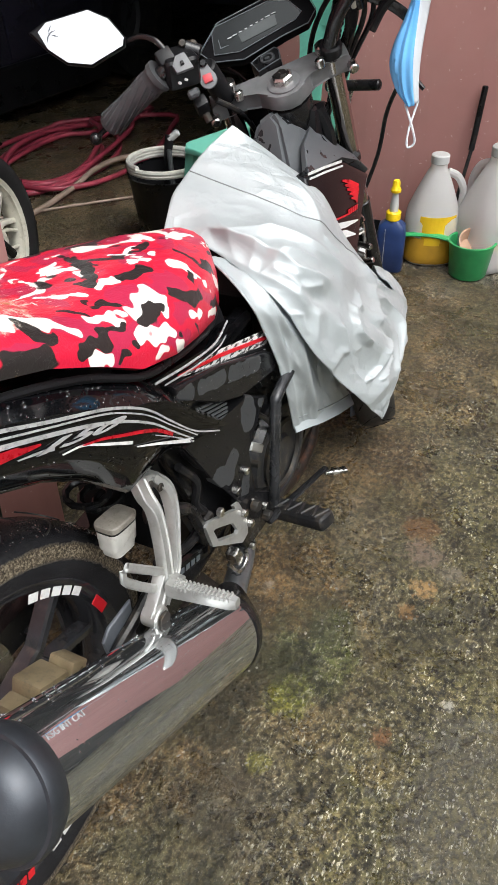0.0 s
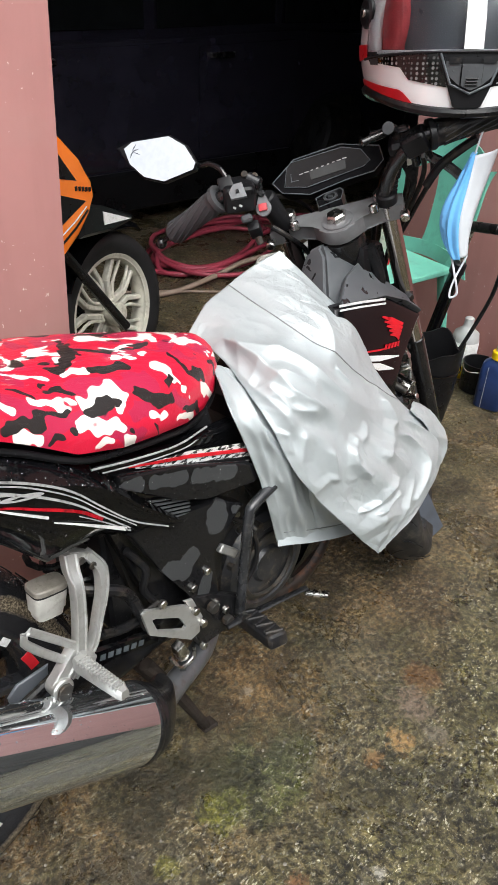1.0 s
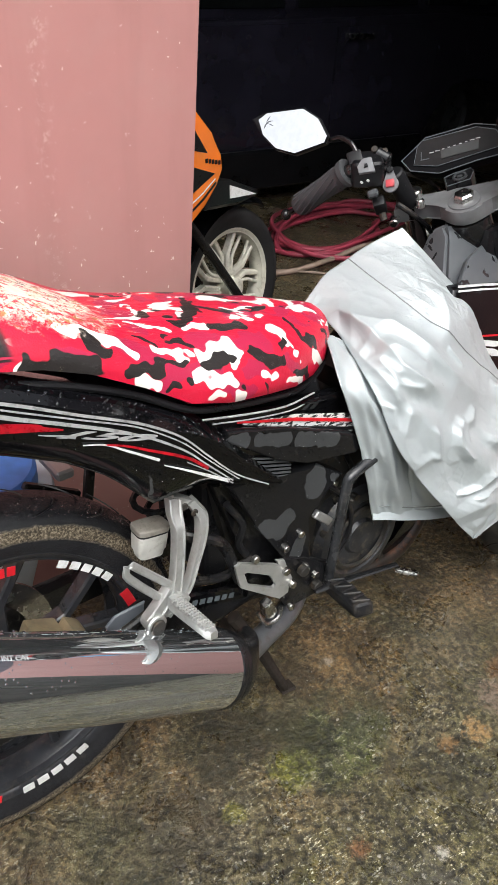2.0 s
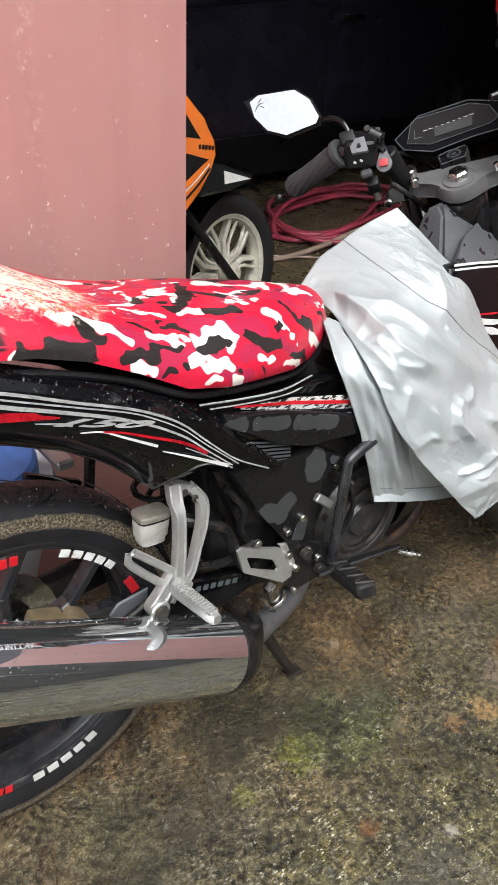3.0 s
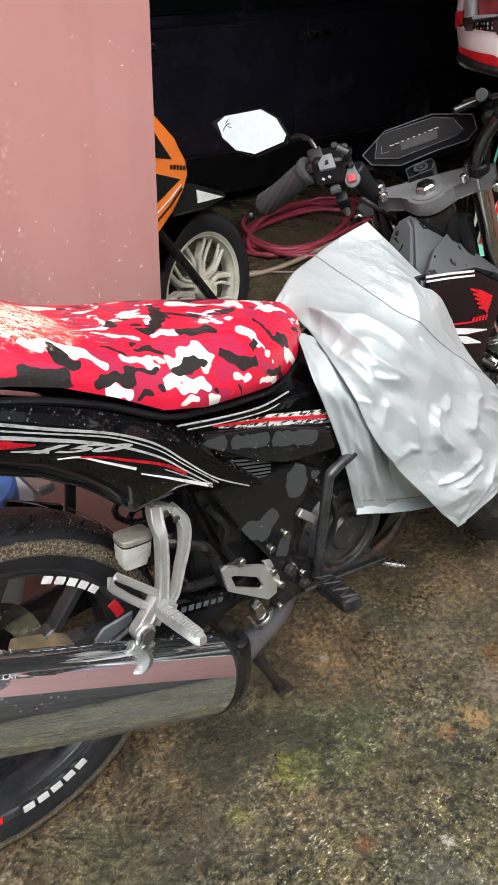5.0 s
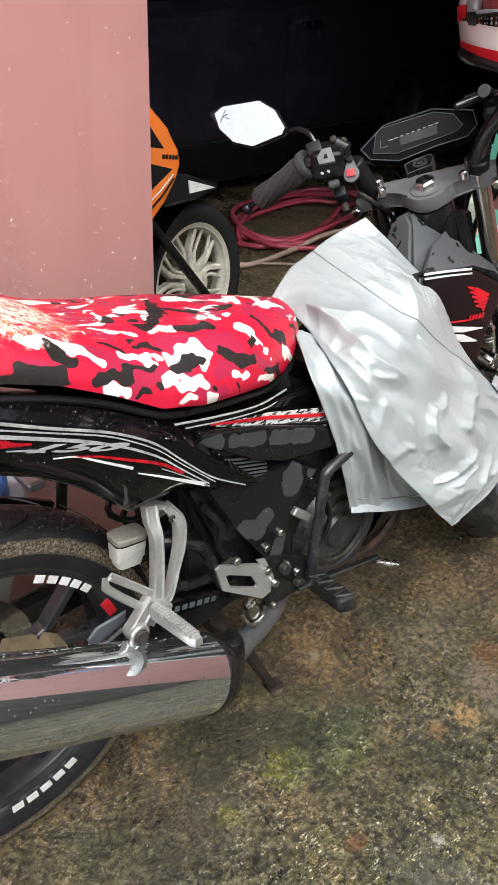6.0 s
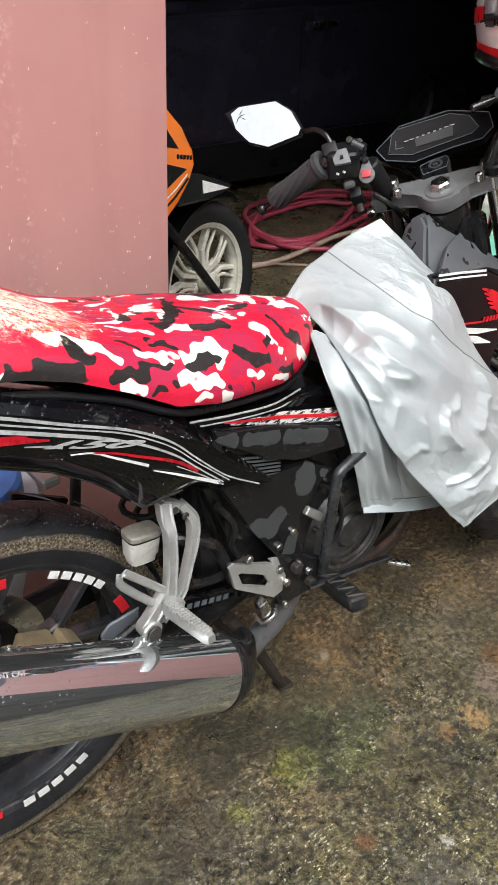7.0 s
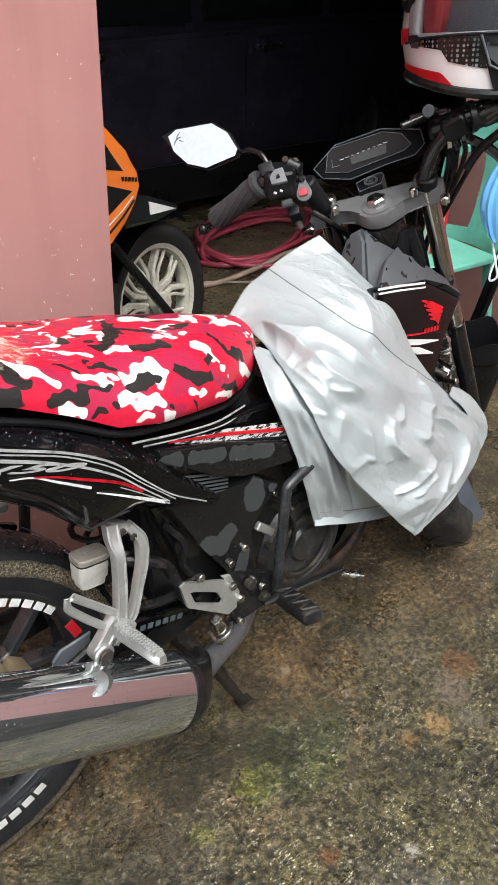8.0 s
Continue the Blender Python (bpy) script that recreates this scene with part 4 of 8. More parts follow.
def wheel(name, parent, m, R, rim, w, rim_mat, spoke, label="", tyre_mat="old_tyre", disc=True, barrel=0.05, fat=1.0, split=False):
    hub = part(name, lathe(nbm(), [(0.018, -0.06), (0.036, -0.055), (0.036, -0.03), (0.026, -0.02), (0.026, 0.02), (0.036, 0.03), (0.036, 0.055), (0.018, 0.06)], YROT, 24), rim_mat, parent, label)
    hub.matrix_local = m
    bm = nbm()
    prof = [(rim - 0.006, -w * 0.36), (rim + 0.012, -w * 0.43), (rim + (R - rim) * 0.5, -w * 0.5), (R * 0.955, -w * 0.44), (R * 0.985, -w * 0.27), (R, 0),
            (R * 0.985, w * 0.27), (R * 0.955, w * 0.44), (rim + (R - rim) * 0.5, w * 0.5), (rim + 0.012, w * 0.43), (rim - 0.006, w * 0.36)]
    lathe(bm, prof + [prof[0]], YROT, 72, cap=False)
    tyre = part("tyre", bm, tyre_mat, hub, smooth=50)
    # shallow sipes across the tread
    for i in range(22):
        a = math.tau * i / 22
        for sgn in (-1, 1):
            pts = []
            for k in range(6):
                t = k / 5
                yy = sgn * w * (0.04 + 0.38 * t)
                aa = a + 0.14 * t * t + (0.14 if sgn > 0 else 0)
                u = abs(yy) / w
                rr = R - 0.055 * R * u * u * 1.25 + 0.0002
                pts.append((rr * math.cos(aa), yy, rr * math.sin(aa)))
            part("sipe", tube(nbm(), pts, 0.0013, 4), "rubber", tyre, smooth=0)
    bm = nbm()
    rp = [(rim + 0.002, -w * 0.40), (rim + 0.004, -w * 0.36), (rim - 0.012, -w * 0.33), (rim - barrel * 0.68, -w * 0.22), (rim - barrel * 0.84, 0), (rim - barrel * 0.68, w * 0.22), (rim - 0.012, w * 0.33), (rim + 0.004, w * 0.36), (rim + 0.002, w * 0.40),
          (rim - 0.006, w * 0.37), (rim - barrel * 0.6, w * 0.26), (rim - barrel, w * 0.1), (rim - barrel, -w * 0.1), (rim - barrel * 0.6, -w * 0.26), (rim - 0.006, -w * 0.37)]
    lathe(bm, rp + [rp[0]], YROT, 72, cap=False)
    part("rim", bm, rim_mat, hub, smooth=40)
    for i in range(spoke):
        bm = nbm()
        for sgn in (-1, 1):
            a = math.tau * i / spoke + 0.3
            r1 = rim - barrel * 0.6
            p0 = Vector((0.03 * math.cos(a + sgn * 0.5), 0, 0.03 * math.sin(a + sgn * 0.5)))
            pm = Vector((0.55 * rim * math.cos(a + sgn * 0.15), 0, 0.55 * rim * math.sin(a + sgn * 0.15)))
            p1 = Vector((r1 * math.cos(a + sgn * 0.31), 0, r1 * math.sin(a + sgn * 0.31)))
            for q0, q1, t0 in ((p0, pm, 0.017 * fat), (pm, p1, 0.015 * fat)):
                d = q1 - q0
                box(bm, (q0 + q1) / 2, (d.length + 0.006, 0.026, t0), pose(0, 0, 0, 0, -math.degrees(math.atan2(d.z, d.x)), 0), 0.003)
        if split:
            for sgn in (-1, 1):
                a = math.tau * i / spoke + 0.3
                tube(bm, [(0.034 * math.cos(a + sgn * 0.9), -0.012, 0.034 * math.sin(a + sgn * 0.9)), (0.5 * rim * math.cos(a + sgn * 0.34), -0.012, 0.5 * rim * math.sin(a + sgn * 0.34)), (0.8 * rim * math.cos(a + sgn * 0.46), -0.010, 0.8 * rim * math.sin(a + sgn * 0.46)), ((rim - 0.012) * math.cos(a + sgn * 0.50), -0.008, (rim - 0.012) * math.sin(a + sgn * 0.50))], 0.0055, 8, 3)
        part("spoke", bm, rim_mat, hub)
    if disc:
        bm = nbm()
        lathe(bm, [(0.07, -0.062), (0.11, -0.062), (0.11, -0.058), (0.07, -0.058), (0.07, -0.062)], YROT, 48, cap=False)
        part("brake_disc", bm, "steel", hub)
    return hub


def rim_bars(parent, angles, r, y, hgt, wid, mat, name="lettering_bar"):
    for a in angles:
        bm = nbm()
        box(bm, (0, 0, 0), (hgt, 0.0016, wid), None, 0.0004)
        bmesh.ops.transform(bm, matrix=pose(0, y, 0) @ pose(0, 0, 0, 0, -a, 0) @ Matrix.Translation((r, 0, 0)), verts=bm.verts[:])
        part(name, bm, mat, parent)


def seat_ring(x, w, zb, zt, nose=0.0):
    h = zt - zb
    half = [(0.0, zb + 0.012), (0.72, zb + 0.004), (0.95, zb + 0.01 * 1), (1.03, zb + 0.16 * h), (1.02, zb + 0.38 * h), (0.94, zb + 0.62 * h), (0.76, zb + 0.82 * h), (0.48, zb + 0.95 * h), (0.2, zt), (0.0, zt + 0.001)]
    right = [Vector((x, -a * w, z)) for a, z in half]
    left = [Vector((x, a * w, z)) for a, z in half[1:-1]][::-1]
    return right + left


def build_motorcycle():
    bike = empty("motorcycle", LEAN, "black underbone motorcycle with red camouflage seat, wet, on its stand", "motorcycle")
    # wheels
    rw = wheel("rear_wheel", bike, pose(0, 0, 0.302), 0.279, 0.216, 0.102, "wheel_black", 5, "black cast rear wheel with white and red rim stickers", "tyre", barrel=0.024)
    part("rim_lip", lathe(nbm(), [(0.189, -0.036), (0.190, -0.046), (0.196, -0.0475), (0.209, -0.0475), (0.214, -0.044), (0.214, -0.036), (0.189, -0.036)], YROT, 72, cap=False), "wheel_black", rw, smooth=40)
    rim_bars(rw, [60.5, 55.0, 49.5, 44.0, 38.5], 0.2055, -0.048, 0.0115, 0.0145, "white")
    rim_bars(rw, [-91, -84.5, -78, -71.5, -65], 0.2045, -0.048, 0.0135, 0.0175, "white")
    rim_bars(rw, [18, 21, 24, 80, 84, 88, 92, -104, -108, -112], 0.203, -0.047, 0.014, 0.011, "red", "rim_sticker")
    fw = wheel("front_wheel", bike, STEER @ pose(0.04, 0, -0.635), 0.285, 0.216, 0.09, "black_metal", 5)
    # seat
    secs = [(-0.32, 0.06, 0.86, 0.90), (-0.20, 0.11, 0.84, 0.895), (-0.08, 0.130, 0.82, 0.887), (0.02, 0.136, 0.805, 0.875), (0.08, 0.138, 0.793, 0.862), (0.13, 0.140, 0.776, 0.838),
            (0.19, 0.141, 0.743, 0.807), (0.25, 0.142, 0.701, 0.792), (0.31, 0.140, 0.682, 0.782), (0.37, 0.132, 0.672, 0.770), (0.43, 0.116, 0.659, 0.757), (0.48, 0.094, 0.654, 0.747),
            (0.525, 0.068, 0.659, 0.735), (0.555, 0.044, 0.678, 0.728), (0.572, 0.020, 0.69, 0.712)]
    bm = nbm()
    loft(bm, [seat_ring(*s) for s in secs])
    bmesh.ops.subdivide_edges(bm, edges=bm.edges[:], cuts=1, use_grid_fill=True, smooth=0.4)
    seat = part("seat", bm, "camo", bike, "red, white and black camouflage vinyl seat cover", smooth=70)
    # seat base rim with a pale piping
    edge = [(-0.2, -0.112, 0.838), (-0.08, -0.135, 0.815), (0.06, -0.141, 0.792), (0.168, -0.144, 0.752), (0.25, -0.146, 0.706), (0.31, -0.143, 0.690), (0.38, -0.133, 0.676), (0.45, -0.11, 0.659), (0.52, -0.074, 0.657), (0.56, -0.04, 0.67)]
    bm = nbm()
    tube(bm, edge, 0.0045, 8, 4)
    bmesh.ops.translate(bm, vec=(0, 0.008, -0.002), verts=bm.verts[:])
    part("seat_base", bm, "black_matt", seat)
    bm = nbm()
    tube(bm, [(0.262, -0.147, 0.690), (0.33, -0.146, 0.676), (0.40, -0.136, 0.661), (0.47, -0.112, 0.650)], 0.0014, 6, 6)
    part("piping", bm, "silver_decal", seat)
    bm = nbm()
    tube(bm, [(0.275, -0.149, 0.681), (0.34, -0.147, 0.667), (0.41, -0.136, 0.652), (0.46, -0.118, 0.645)], 0.0010, 6, 6)
    part("piping", bm, "silver_decal", seat)

    # tail fairing, both sides, with a body between
    top_edge = [(-0.36, 0.91), (-0.1, 0.850), (0.05, 0.802), (0.168, 0.750), (0.245, 0.704), (0.285, 0.672), (0.33, 0.618), (0.39, 0.553)]
    low_edge = [(-0.36, 0.87), (-0.12, 0.775), (0.035, 0.715), (0.091, 0.687), (0.14, 0.651), (0.195, 0.590), (0.225, 0.591), (0.268, 0.590), (0.318, 0.565), (0.39, 0.549)]

    def height(edge, x):
        for (x0, z0), (x1, z1) in zip(edge, edge[1:]):
            if x <= x1:
                return z0 + (z1 - z0) * (x - x0) / (x1 - x0)
        return edge[-1][1]

    def flank(x):
        return -0.146 + (0.175 * max(0.0, -x - 0.02)) - 0.012 * math.sin(max(0, min(1, (x + 0.1) / 0.5)) * math.pi)
    for s in (1, -1):
        rings = []
        for k in range(51):
            x = -0.36 + 0.75 * k / 50
            zt, zb, y = height(top_edge, x), height(low_edge, x), flank(x)
            h = zt - zb
            rings.append([Vector((x, y + dy * min(1, h / 0.05), zt - h * f)) for f, dy in ((0.0, 0.030), (0.07, 0.017), (0.16, 0.006), (0.20, 0.0005), (0.24, 0.0), (0.45, -0.0012), (0.66, 0.0), (0.72, 0.003), (0.86, 0.009), (0.96, 0.016), (1.0, 0.024))]
                         + [Vector((x, -0.095, zb + h * 0.05)), Vector((x, -0.095, zt - h * 0.05))])
        bm = loft(nbm(), rings)
        tp = part("tail_panel", mirror_y(bm) if s < 0 else bm, "black_gloss", bike, smooth=28)
        if s > 0:
            tail_r = tp
    bm = nbm()
    prism(bm, [(-0.34, 0.88), (0.0, 0.79), (0.2, 0.73), (0.5, 0.66), (0.52, 0.60), (0.3, 0.57), (0.2, 0.60), (0.0, 0.74), (-0.3, 0.86)], -0.09, 0.09, 0.01)
    part("inner_frame_cover", bm, "black_matt", bike)

    def side(x, z, lift=0.0):
        return Vector((x, flank(x) - 0.0018 - lift, z))
    nside = (0, -1, 0)

    def stripe(name, pts, w, mat, lift=0.0):
        fine = [Vector(q) for q in spline([(x, 0, z) for x, z in pts], 6)]
        ws = w if isinstance(w, (int, float)) else [w[0] + (w[1] - w[0]) * i / (len(fine) - 1) for i in range(len(fine))]
        part(name, ribbon(nbm(), [side(q.x, q.z, lift) for q in fine], ws, nside), mat, tail_r, smooth=0)
    stripe("stripe", [(-0.08, 0.828), (0.0, 0.800), (0.049, 0.780), (0.103, 0.754), (0.165, 0.725), (0.206, 0.700), (0.234, 0.677), (0.263, 0.645), (0.307, 0.600), (0.362, 0.561)], (0.0038, 0.0016), "faded_decal")
    stripe("stripe", [(-0.08, 0.821), (0.0, 0.794), (0.047, 0.7735), (0.103, 0.7485), (0.165, 0.720), (0.205, 0.694), (0.233, 0.671), (0.263, 0.639), (0.31, 0.592)], (0.0018, 0.0014), "faded_decal")
    stripe("stripe", [(-0.08, 0.813), (0.0, 0.786), (0.046, 0.766), (0.073, 0.7545), (0.131, 0.728), (0.163, 0.711), (0.197, 0.690), (0.233, 0.662), (0.262, 0.632), (0.300, 0.594)], (0.0052, 0.0016), "faded_decal")
    stripe("red_stripe", [(-0.1, 0.795), (0.044, 0.757), (0.066, 0.749), (0.086, 0.742)], (0.013, 0.0015), "dark_red_decal")
    stripe("red_stripe", [(0.125, 0.711), (0.154, 0.699), (0.181, 0.684), (0.231, 0.655), (0.262, 0.628)], (0.0015, 0.0045), "dark_red_decal")
    stripe("stripe", [(0.105, 0.717), (0.130, 0.709), (0.154, 0.693), (0.194, 0.666)], (0.001, 0.0032), "white")
    stripe("stripe", [(0.20, 0.6565), (0.23, 0.638), (0.262, 0.617), (0.294, 0.596)], (0.0012, 0.0050), "white")
    stripe("stripe", [(0.232, 0.648), (0.262, 0.624), (0.30, 0.590)], (0.0010, 0.0020), "silver_decal")
    stripe("stripe", [(0.06, 0.744), (0.082, 0.736), (0.098, 0.729)], (0.0008, 0.0035), "silver_decal")
    d = (Vector((0.200, 0, 0.688)) - Vector((0.098, 0, 0.728))).normalized()
    up = Vector((0, -1, 0)).cross(d)
    rot = Matrix((d, up, Vector((0, -1, 0)))).transposed().to_4x4()
    lettering("number_decal", "150", 0.0125, Matrix.Translation((0.066, -0.1602, 0.7405)) @ rot @ Matrix.Diagonal((6.0, 1.0, 1, 1)), "faded_decal", tail_r, 0.6, 0.0006, 0.0003)

    # side cover under the seat nose
    for s in (1, -1):
        bm = nbm()
        prism(bm, [(0.262, 0.680), (0.33, 0.668), (0.41, 0.652), (0.47, 0.645), (0.53, 0.635), (0.60, 0.60), (0.62, 0.51), (0.555, 0.515), (0.47, 0.548), (0.40, 0.566), (0.36, 0.572), (0.30, 0.632)], -0.127, -0.10, 0.009, 3)
        for v in bm.verts:
            v.co.y += 0.5 * max(0.0, v.co.x - 0.50)
        ob = part("side_cover", mirror_y(bm) if s < 0 else bm, "black_gloss", bike)
        if s > 0:
            cover_r = ob
    ob = part("decal", ribbon(nbm(), [(0.335, -0.1278, 0.652), (0.42, -0.1278, 0.630), (0.54, -0.1278, 0.588)], (0.002, 0.018, 0.03), nside), "worn_decal", cover_r, smooth=0)
    part("decal", ribbon(nbm(), [(0.325, -0.1292, 0.658), (0.42, -0.1292, 0.632), (0.54, -0.1292, 0.592)], (0.002, 0.005, 0.005), nside), "red", cover_r, smooth=0)
    part("decal", ribbon(nbm(), [(0.38, -0.1292, 0.634), (0.54, -0.1292, 0.578)], (0.002, 0.005), nside), "black_matt", cover_r, smooth=0)
    # lower frame cover
    for s in (1, -1):
        bm = nbm()
        prism(bm, [(0.305, 0.569), (0.345, 0.558), (0.406, 0.541), (0.46, 0.546), (0.522, 0.505), (0.475, 0.480), (0.450, 0.455), (0.452, 0.42), (0.468, 0.375), (0.450, 0.343), (0.435, 0.355), (0.411, 0.395), (0.365, 0.467)], -0.132, -0.10, 0.006, 3)
        ob = part("frame_cover", mirror_y(bm) if s < 0 else bm, "damp_plastic", bike)
        if s > 0:
            frame_r = ob
    part("cover_ridge", prism(nbm(), [(0.300, 0.660), (0.40, 0.629), (0.520, 0.584), (0.560, 0.553), (0.535, 0.540), (0.441, 0.556), (0.389, 0.580), (0.303, 0.640)], -0.139, -0.1262, 0.006, 3), "damp_plastic", cover_r)
    for k in range(6):
        part("vent_slat", ribbon(nbm(), [(0.318 + 0.006 * k, -0.1285, 0.606 - 0.0062 * k), (0.37, -0.1295, 0.588 - 0.0062 * k), (0.418, -0.1285, 0.572 - 0.0060 * k)], 0.0026, nside, 0.002), "grey_plastic", cover_r, smooth=0)
    # added black plate standing in for the shade behind the frame cover
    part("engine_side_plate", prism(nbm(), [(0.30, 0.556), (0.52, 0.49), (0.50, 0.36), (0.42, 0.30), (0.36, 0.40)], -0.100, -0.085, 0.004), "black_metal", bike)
    for x, z in ((0.412, 0.415), (0.455, 0.352), (0.440, 0.430)):
        part("bolt", rod(nbm(), (x, -0.131, z), (x, -0.138, z), 0.006, 10, 0.001), "steel", bike)

    # engine and inner parts
    bm = nbm()
    prism(bm, [(0.30, 0.56), (0.52, 0.55), (0.72, 0.56), (0.76, 0.42), (0.69, 0.27), (0.52, 0.235), (0.38, 0.27), (0.36, 0.40)], -0.075, 0.07, 0.012)
    part("engine_block", bm, "dirty_metal", bike)
    bm = nbm()
    lathe(bm, [(0.098, 0), (0.098, 0.02), (0.088, 0.032), (0.075, 0.034), (0.07, 0.03), (0.035, 0.03), (0.03, 0.036), (0.0, 0.037)], pose(0.60, -0.075, 0.335, 90), 40, cap=False)
    eng = part("clutch_cover", bm, "engine_grey", bike)
    part("cover_ring", lathe(nbm(), [(0.062, 0.030), (0.064, 0.036), (0.058, 0.038), (0.056, 0.032)], pose(0.60, -0.075, 0.335, 90), 36, cap=False), "dirty_metal", eng)
    for k in range(7):
        a = math.tau * k / 7
        part("bolt", rod(nbm(), (0.60 + 0.092 * math.cos(a), -0.100, 0.335 + 0.092 * math.sin(a)), (0.60 + 0.092 * math.cos(a), -0.111, 0.335 + 0.092 * math.sin(a)), 0.006, 8), "dirty_metal", eng)
    bm = nbm()
    for k in range(8):
        box(bm, (0.68 + k * 0.012, -0.02, 0.42 + k * 0.006), (0.005, 0.15, 0.12), pose(0, 0, 0, 0, 25, 0), 0.001)
    part("cylinder_fins", bm, "dirty_metal", bike)
    bm = nbm()
    tube(bm, [(0.56, -0.03, 0.28), (0.50, -0.075, 0.268), (0.44, -0.112, 0.257), (0.36, -0.14, 0.262), (0.31, -0.165, 0.278)], 0.019, 14, 6)
    pipe = part("exhaust_pipe", bm, "pipe", bike, "dirty steel exhaust pipe")
    part("header_pipe", tube(nbm(), [(0.82, -0.06, 0.34), (0.79, -0.075, 0.275), (0.73, -0.085, 0.235), (0.65, -0.085, 0.225), (0.57, -0.07, 0.24), (0.53, -0.05, 0.25)], 0.017, 14, 6), "burnt", bike, "rust-brown header pipe")
    bm = nbm()
    prism(bm, [(0.80, 0.36), (0.775, 0.285), (0.72, 0.235), (0.64, 0.215), (0.58, 0.225), (0.585, 0.25), (0.65, 0.245), (0.71, 0.265), (0.75, 0.31), (0.77, 0.37)], -0.092, -0.07, 0.006, 2)
    part("belly_fairing", bm, "black_gloss", bike)
    for k, (x, z) in enumerate(((0.545, 0.455), (0.590, 0.462), (0.640, 0.452), (0.520, 0.395), (0.525, 0.30), (0.672, 0.30))):
        part("case_bolt", rod(nbm(), (x, -0.078, z), (x, -0.094, z), 0.0065, 8, 0.001), "dirty_metal" if k % 2 else "steel", eng)
    for k in range(3):
        part("case_rib", tube(nbm(), [(0.53 + 0.05 * k, -0.078, 0.49), (0.545 + 0.05 * k, -0.084, 0.455), (0.55 + 0.045 * k, -0.086, 0.435)], 0.005, 8, 4), "engine_grey", eng)
    part("clutch_cable", tube(nbm(), [(0.47, -0.105, 0.50), (0.52, -0.112, 0.47), (0.56, -0.115, 0.42), (0.565, -0.112, 0.36), (0.54, -0.108, 0.32)], 0.0042, 8, 6), "rubber", bike)
    part("hose_clip", box(nbm(), (0.497, -0.118, 0.426), (0.044, 0.010, 0.014), pose(0, 0, 0, 0, 42, 0), 0.002), "alu", bike)

    # swingarm, chain cover, shock
    for y in (-0.088, 0.088):
        bm = nbm()
        prism(bm, [(0.42, 0.365), (0.44, 0.34), (0.41, 0.315), (0.2, 0.285), (-0.05, 0.275), (-0.07, 0.305), (-0.05, 0.335), (0.2, 0.33)], y - 0.014, y + 0.014, 0.006, 2)
        part("swingarm", bm, "black_metal", bike)
    bm = nbm()
    prism(bm, [(0.126, 0.400), (0.140, 0.412), (0.186, 0.414), (0.180, 0.388), (0.180, 0.345), (0.130, 0.345)], -0.108, -0.103, 0.0015)
    part("guard_plate", bm, "guard_grey", bike)
    bm = nbm()
    tube(bm, [(0.10, -0.105, 0.335), (0.125, -0.112, 0.372), (0.17, -0.118, 0.395), (0.24, -0.118, 0.42)], 0.008, 10, 5)
    part("brake_hose", bm, "rubber", bike)
    bm = nbm()
    tube(bm, [(0.245, -0.105, 0.50), (0.275, -0.125, 0.492), (0.302, -0.130, 0.470), (0.322, -0.130, 0.415), (0.335, -0.12, 0.385)], 0.0085, 10, 6)
    part("overflow_hose", bm, "rubber", bike)
    bm = nbm()
    tube(bm, [(0.24, -0.112, 0.425), (0.30, -0.118, 0.405), (0.36, -0.118, 0.41)], 0.007, 8, 5)
    part("overflow_hose", bm, "rubber", bike)
    bm = nbm()
    box(bm, (0.29, -0.098, 0.36), (0.16, 0.018, 0.03), pose(0, 0, 0, 0, 17, 0), 0.004)
    sa = part("linkage_cover", bm, "black_gloss", bike)
    for k in range(6):
        part("label_bar", box(nbm(), (0.265 + 0.013 * k, -0.1078, 0.3672 - 0.004 * k), (0.009, 0.001, 0.009), pose(0, 0, 0, 0, 17, 0)), "dash_edge", sa)
    bm = nbm()
    tube(bm, [(0.25 + 0.0022 * k + 0.024 * math.cos(k * 0.62), 0.024 * math.sin(k * 0.62), 0.50 - 0.0025 * k) for k in range(50)], 0.005, 6)
    part("shock_spring", bm, "black_metal", bike)
    bm = nbm()
    prism(bm, [(0.31, 0.55), (0.34, 0.55), (0.36, 0.40), (0.34, 0.34), (0.31, 0.36)], -0.07, 0.07, 0.005)
    part("inner_fender", bm, "black_matt", bike)
    bm = nbm()
    tube(bm, [(0.322, -0.108, 0.52), (0.345, -0.115, 0.48), (0.34, -0.112, 0.445), (0.352, -0.115, 0.42)], 0.006, 8, 5)
    part("brake_hose", bm, "rubber", bike)

    # rear mudguard under the tail
    bm = nbm()
    prism(bm, [(0.16, 0.66), (0.23, 0.585), (0.245, 0.56), (0.18, 0.645), (0.05, 0.735), (-0.25, 0.84), (-0.25, 0.85)], -0.10, 0.10, 0.006)
    part("rear_mudguard", bm, "black_matt", bike)

    # pillion step hanger, cast
    hanger = part("step_hanger", cast_bar(nbm(), [(0.233, -0.118, 0.574, 0.020), (0.227, -0.130, 0.557, 0.0185), (0.2245, -0.141, 0.540, 0.0145), (0.219, -0.147, 0.505, 0.0145), (0.2115, -0.151, 0.466, 0.0155), (0.206, -0.152, 0.447, 0.020)], 0.015), "alu", bike, "cast aluminium pillion step hanger")
    part("hanger_brace", cast_bar(nbm(), [(0.257, -0.120, 0.560, 0.014), (0.2675, -0.128, 0.537, 0.016), (0.2605, -0.137, 0.510, 0.0135), (0.2455, -0.144, 0.482, 0.0105), (0.2305, -0.150, 0.454, 0.010), (0.218, -0.152, 0.443, 0.013)], 0.014), "alu", hanger)
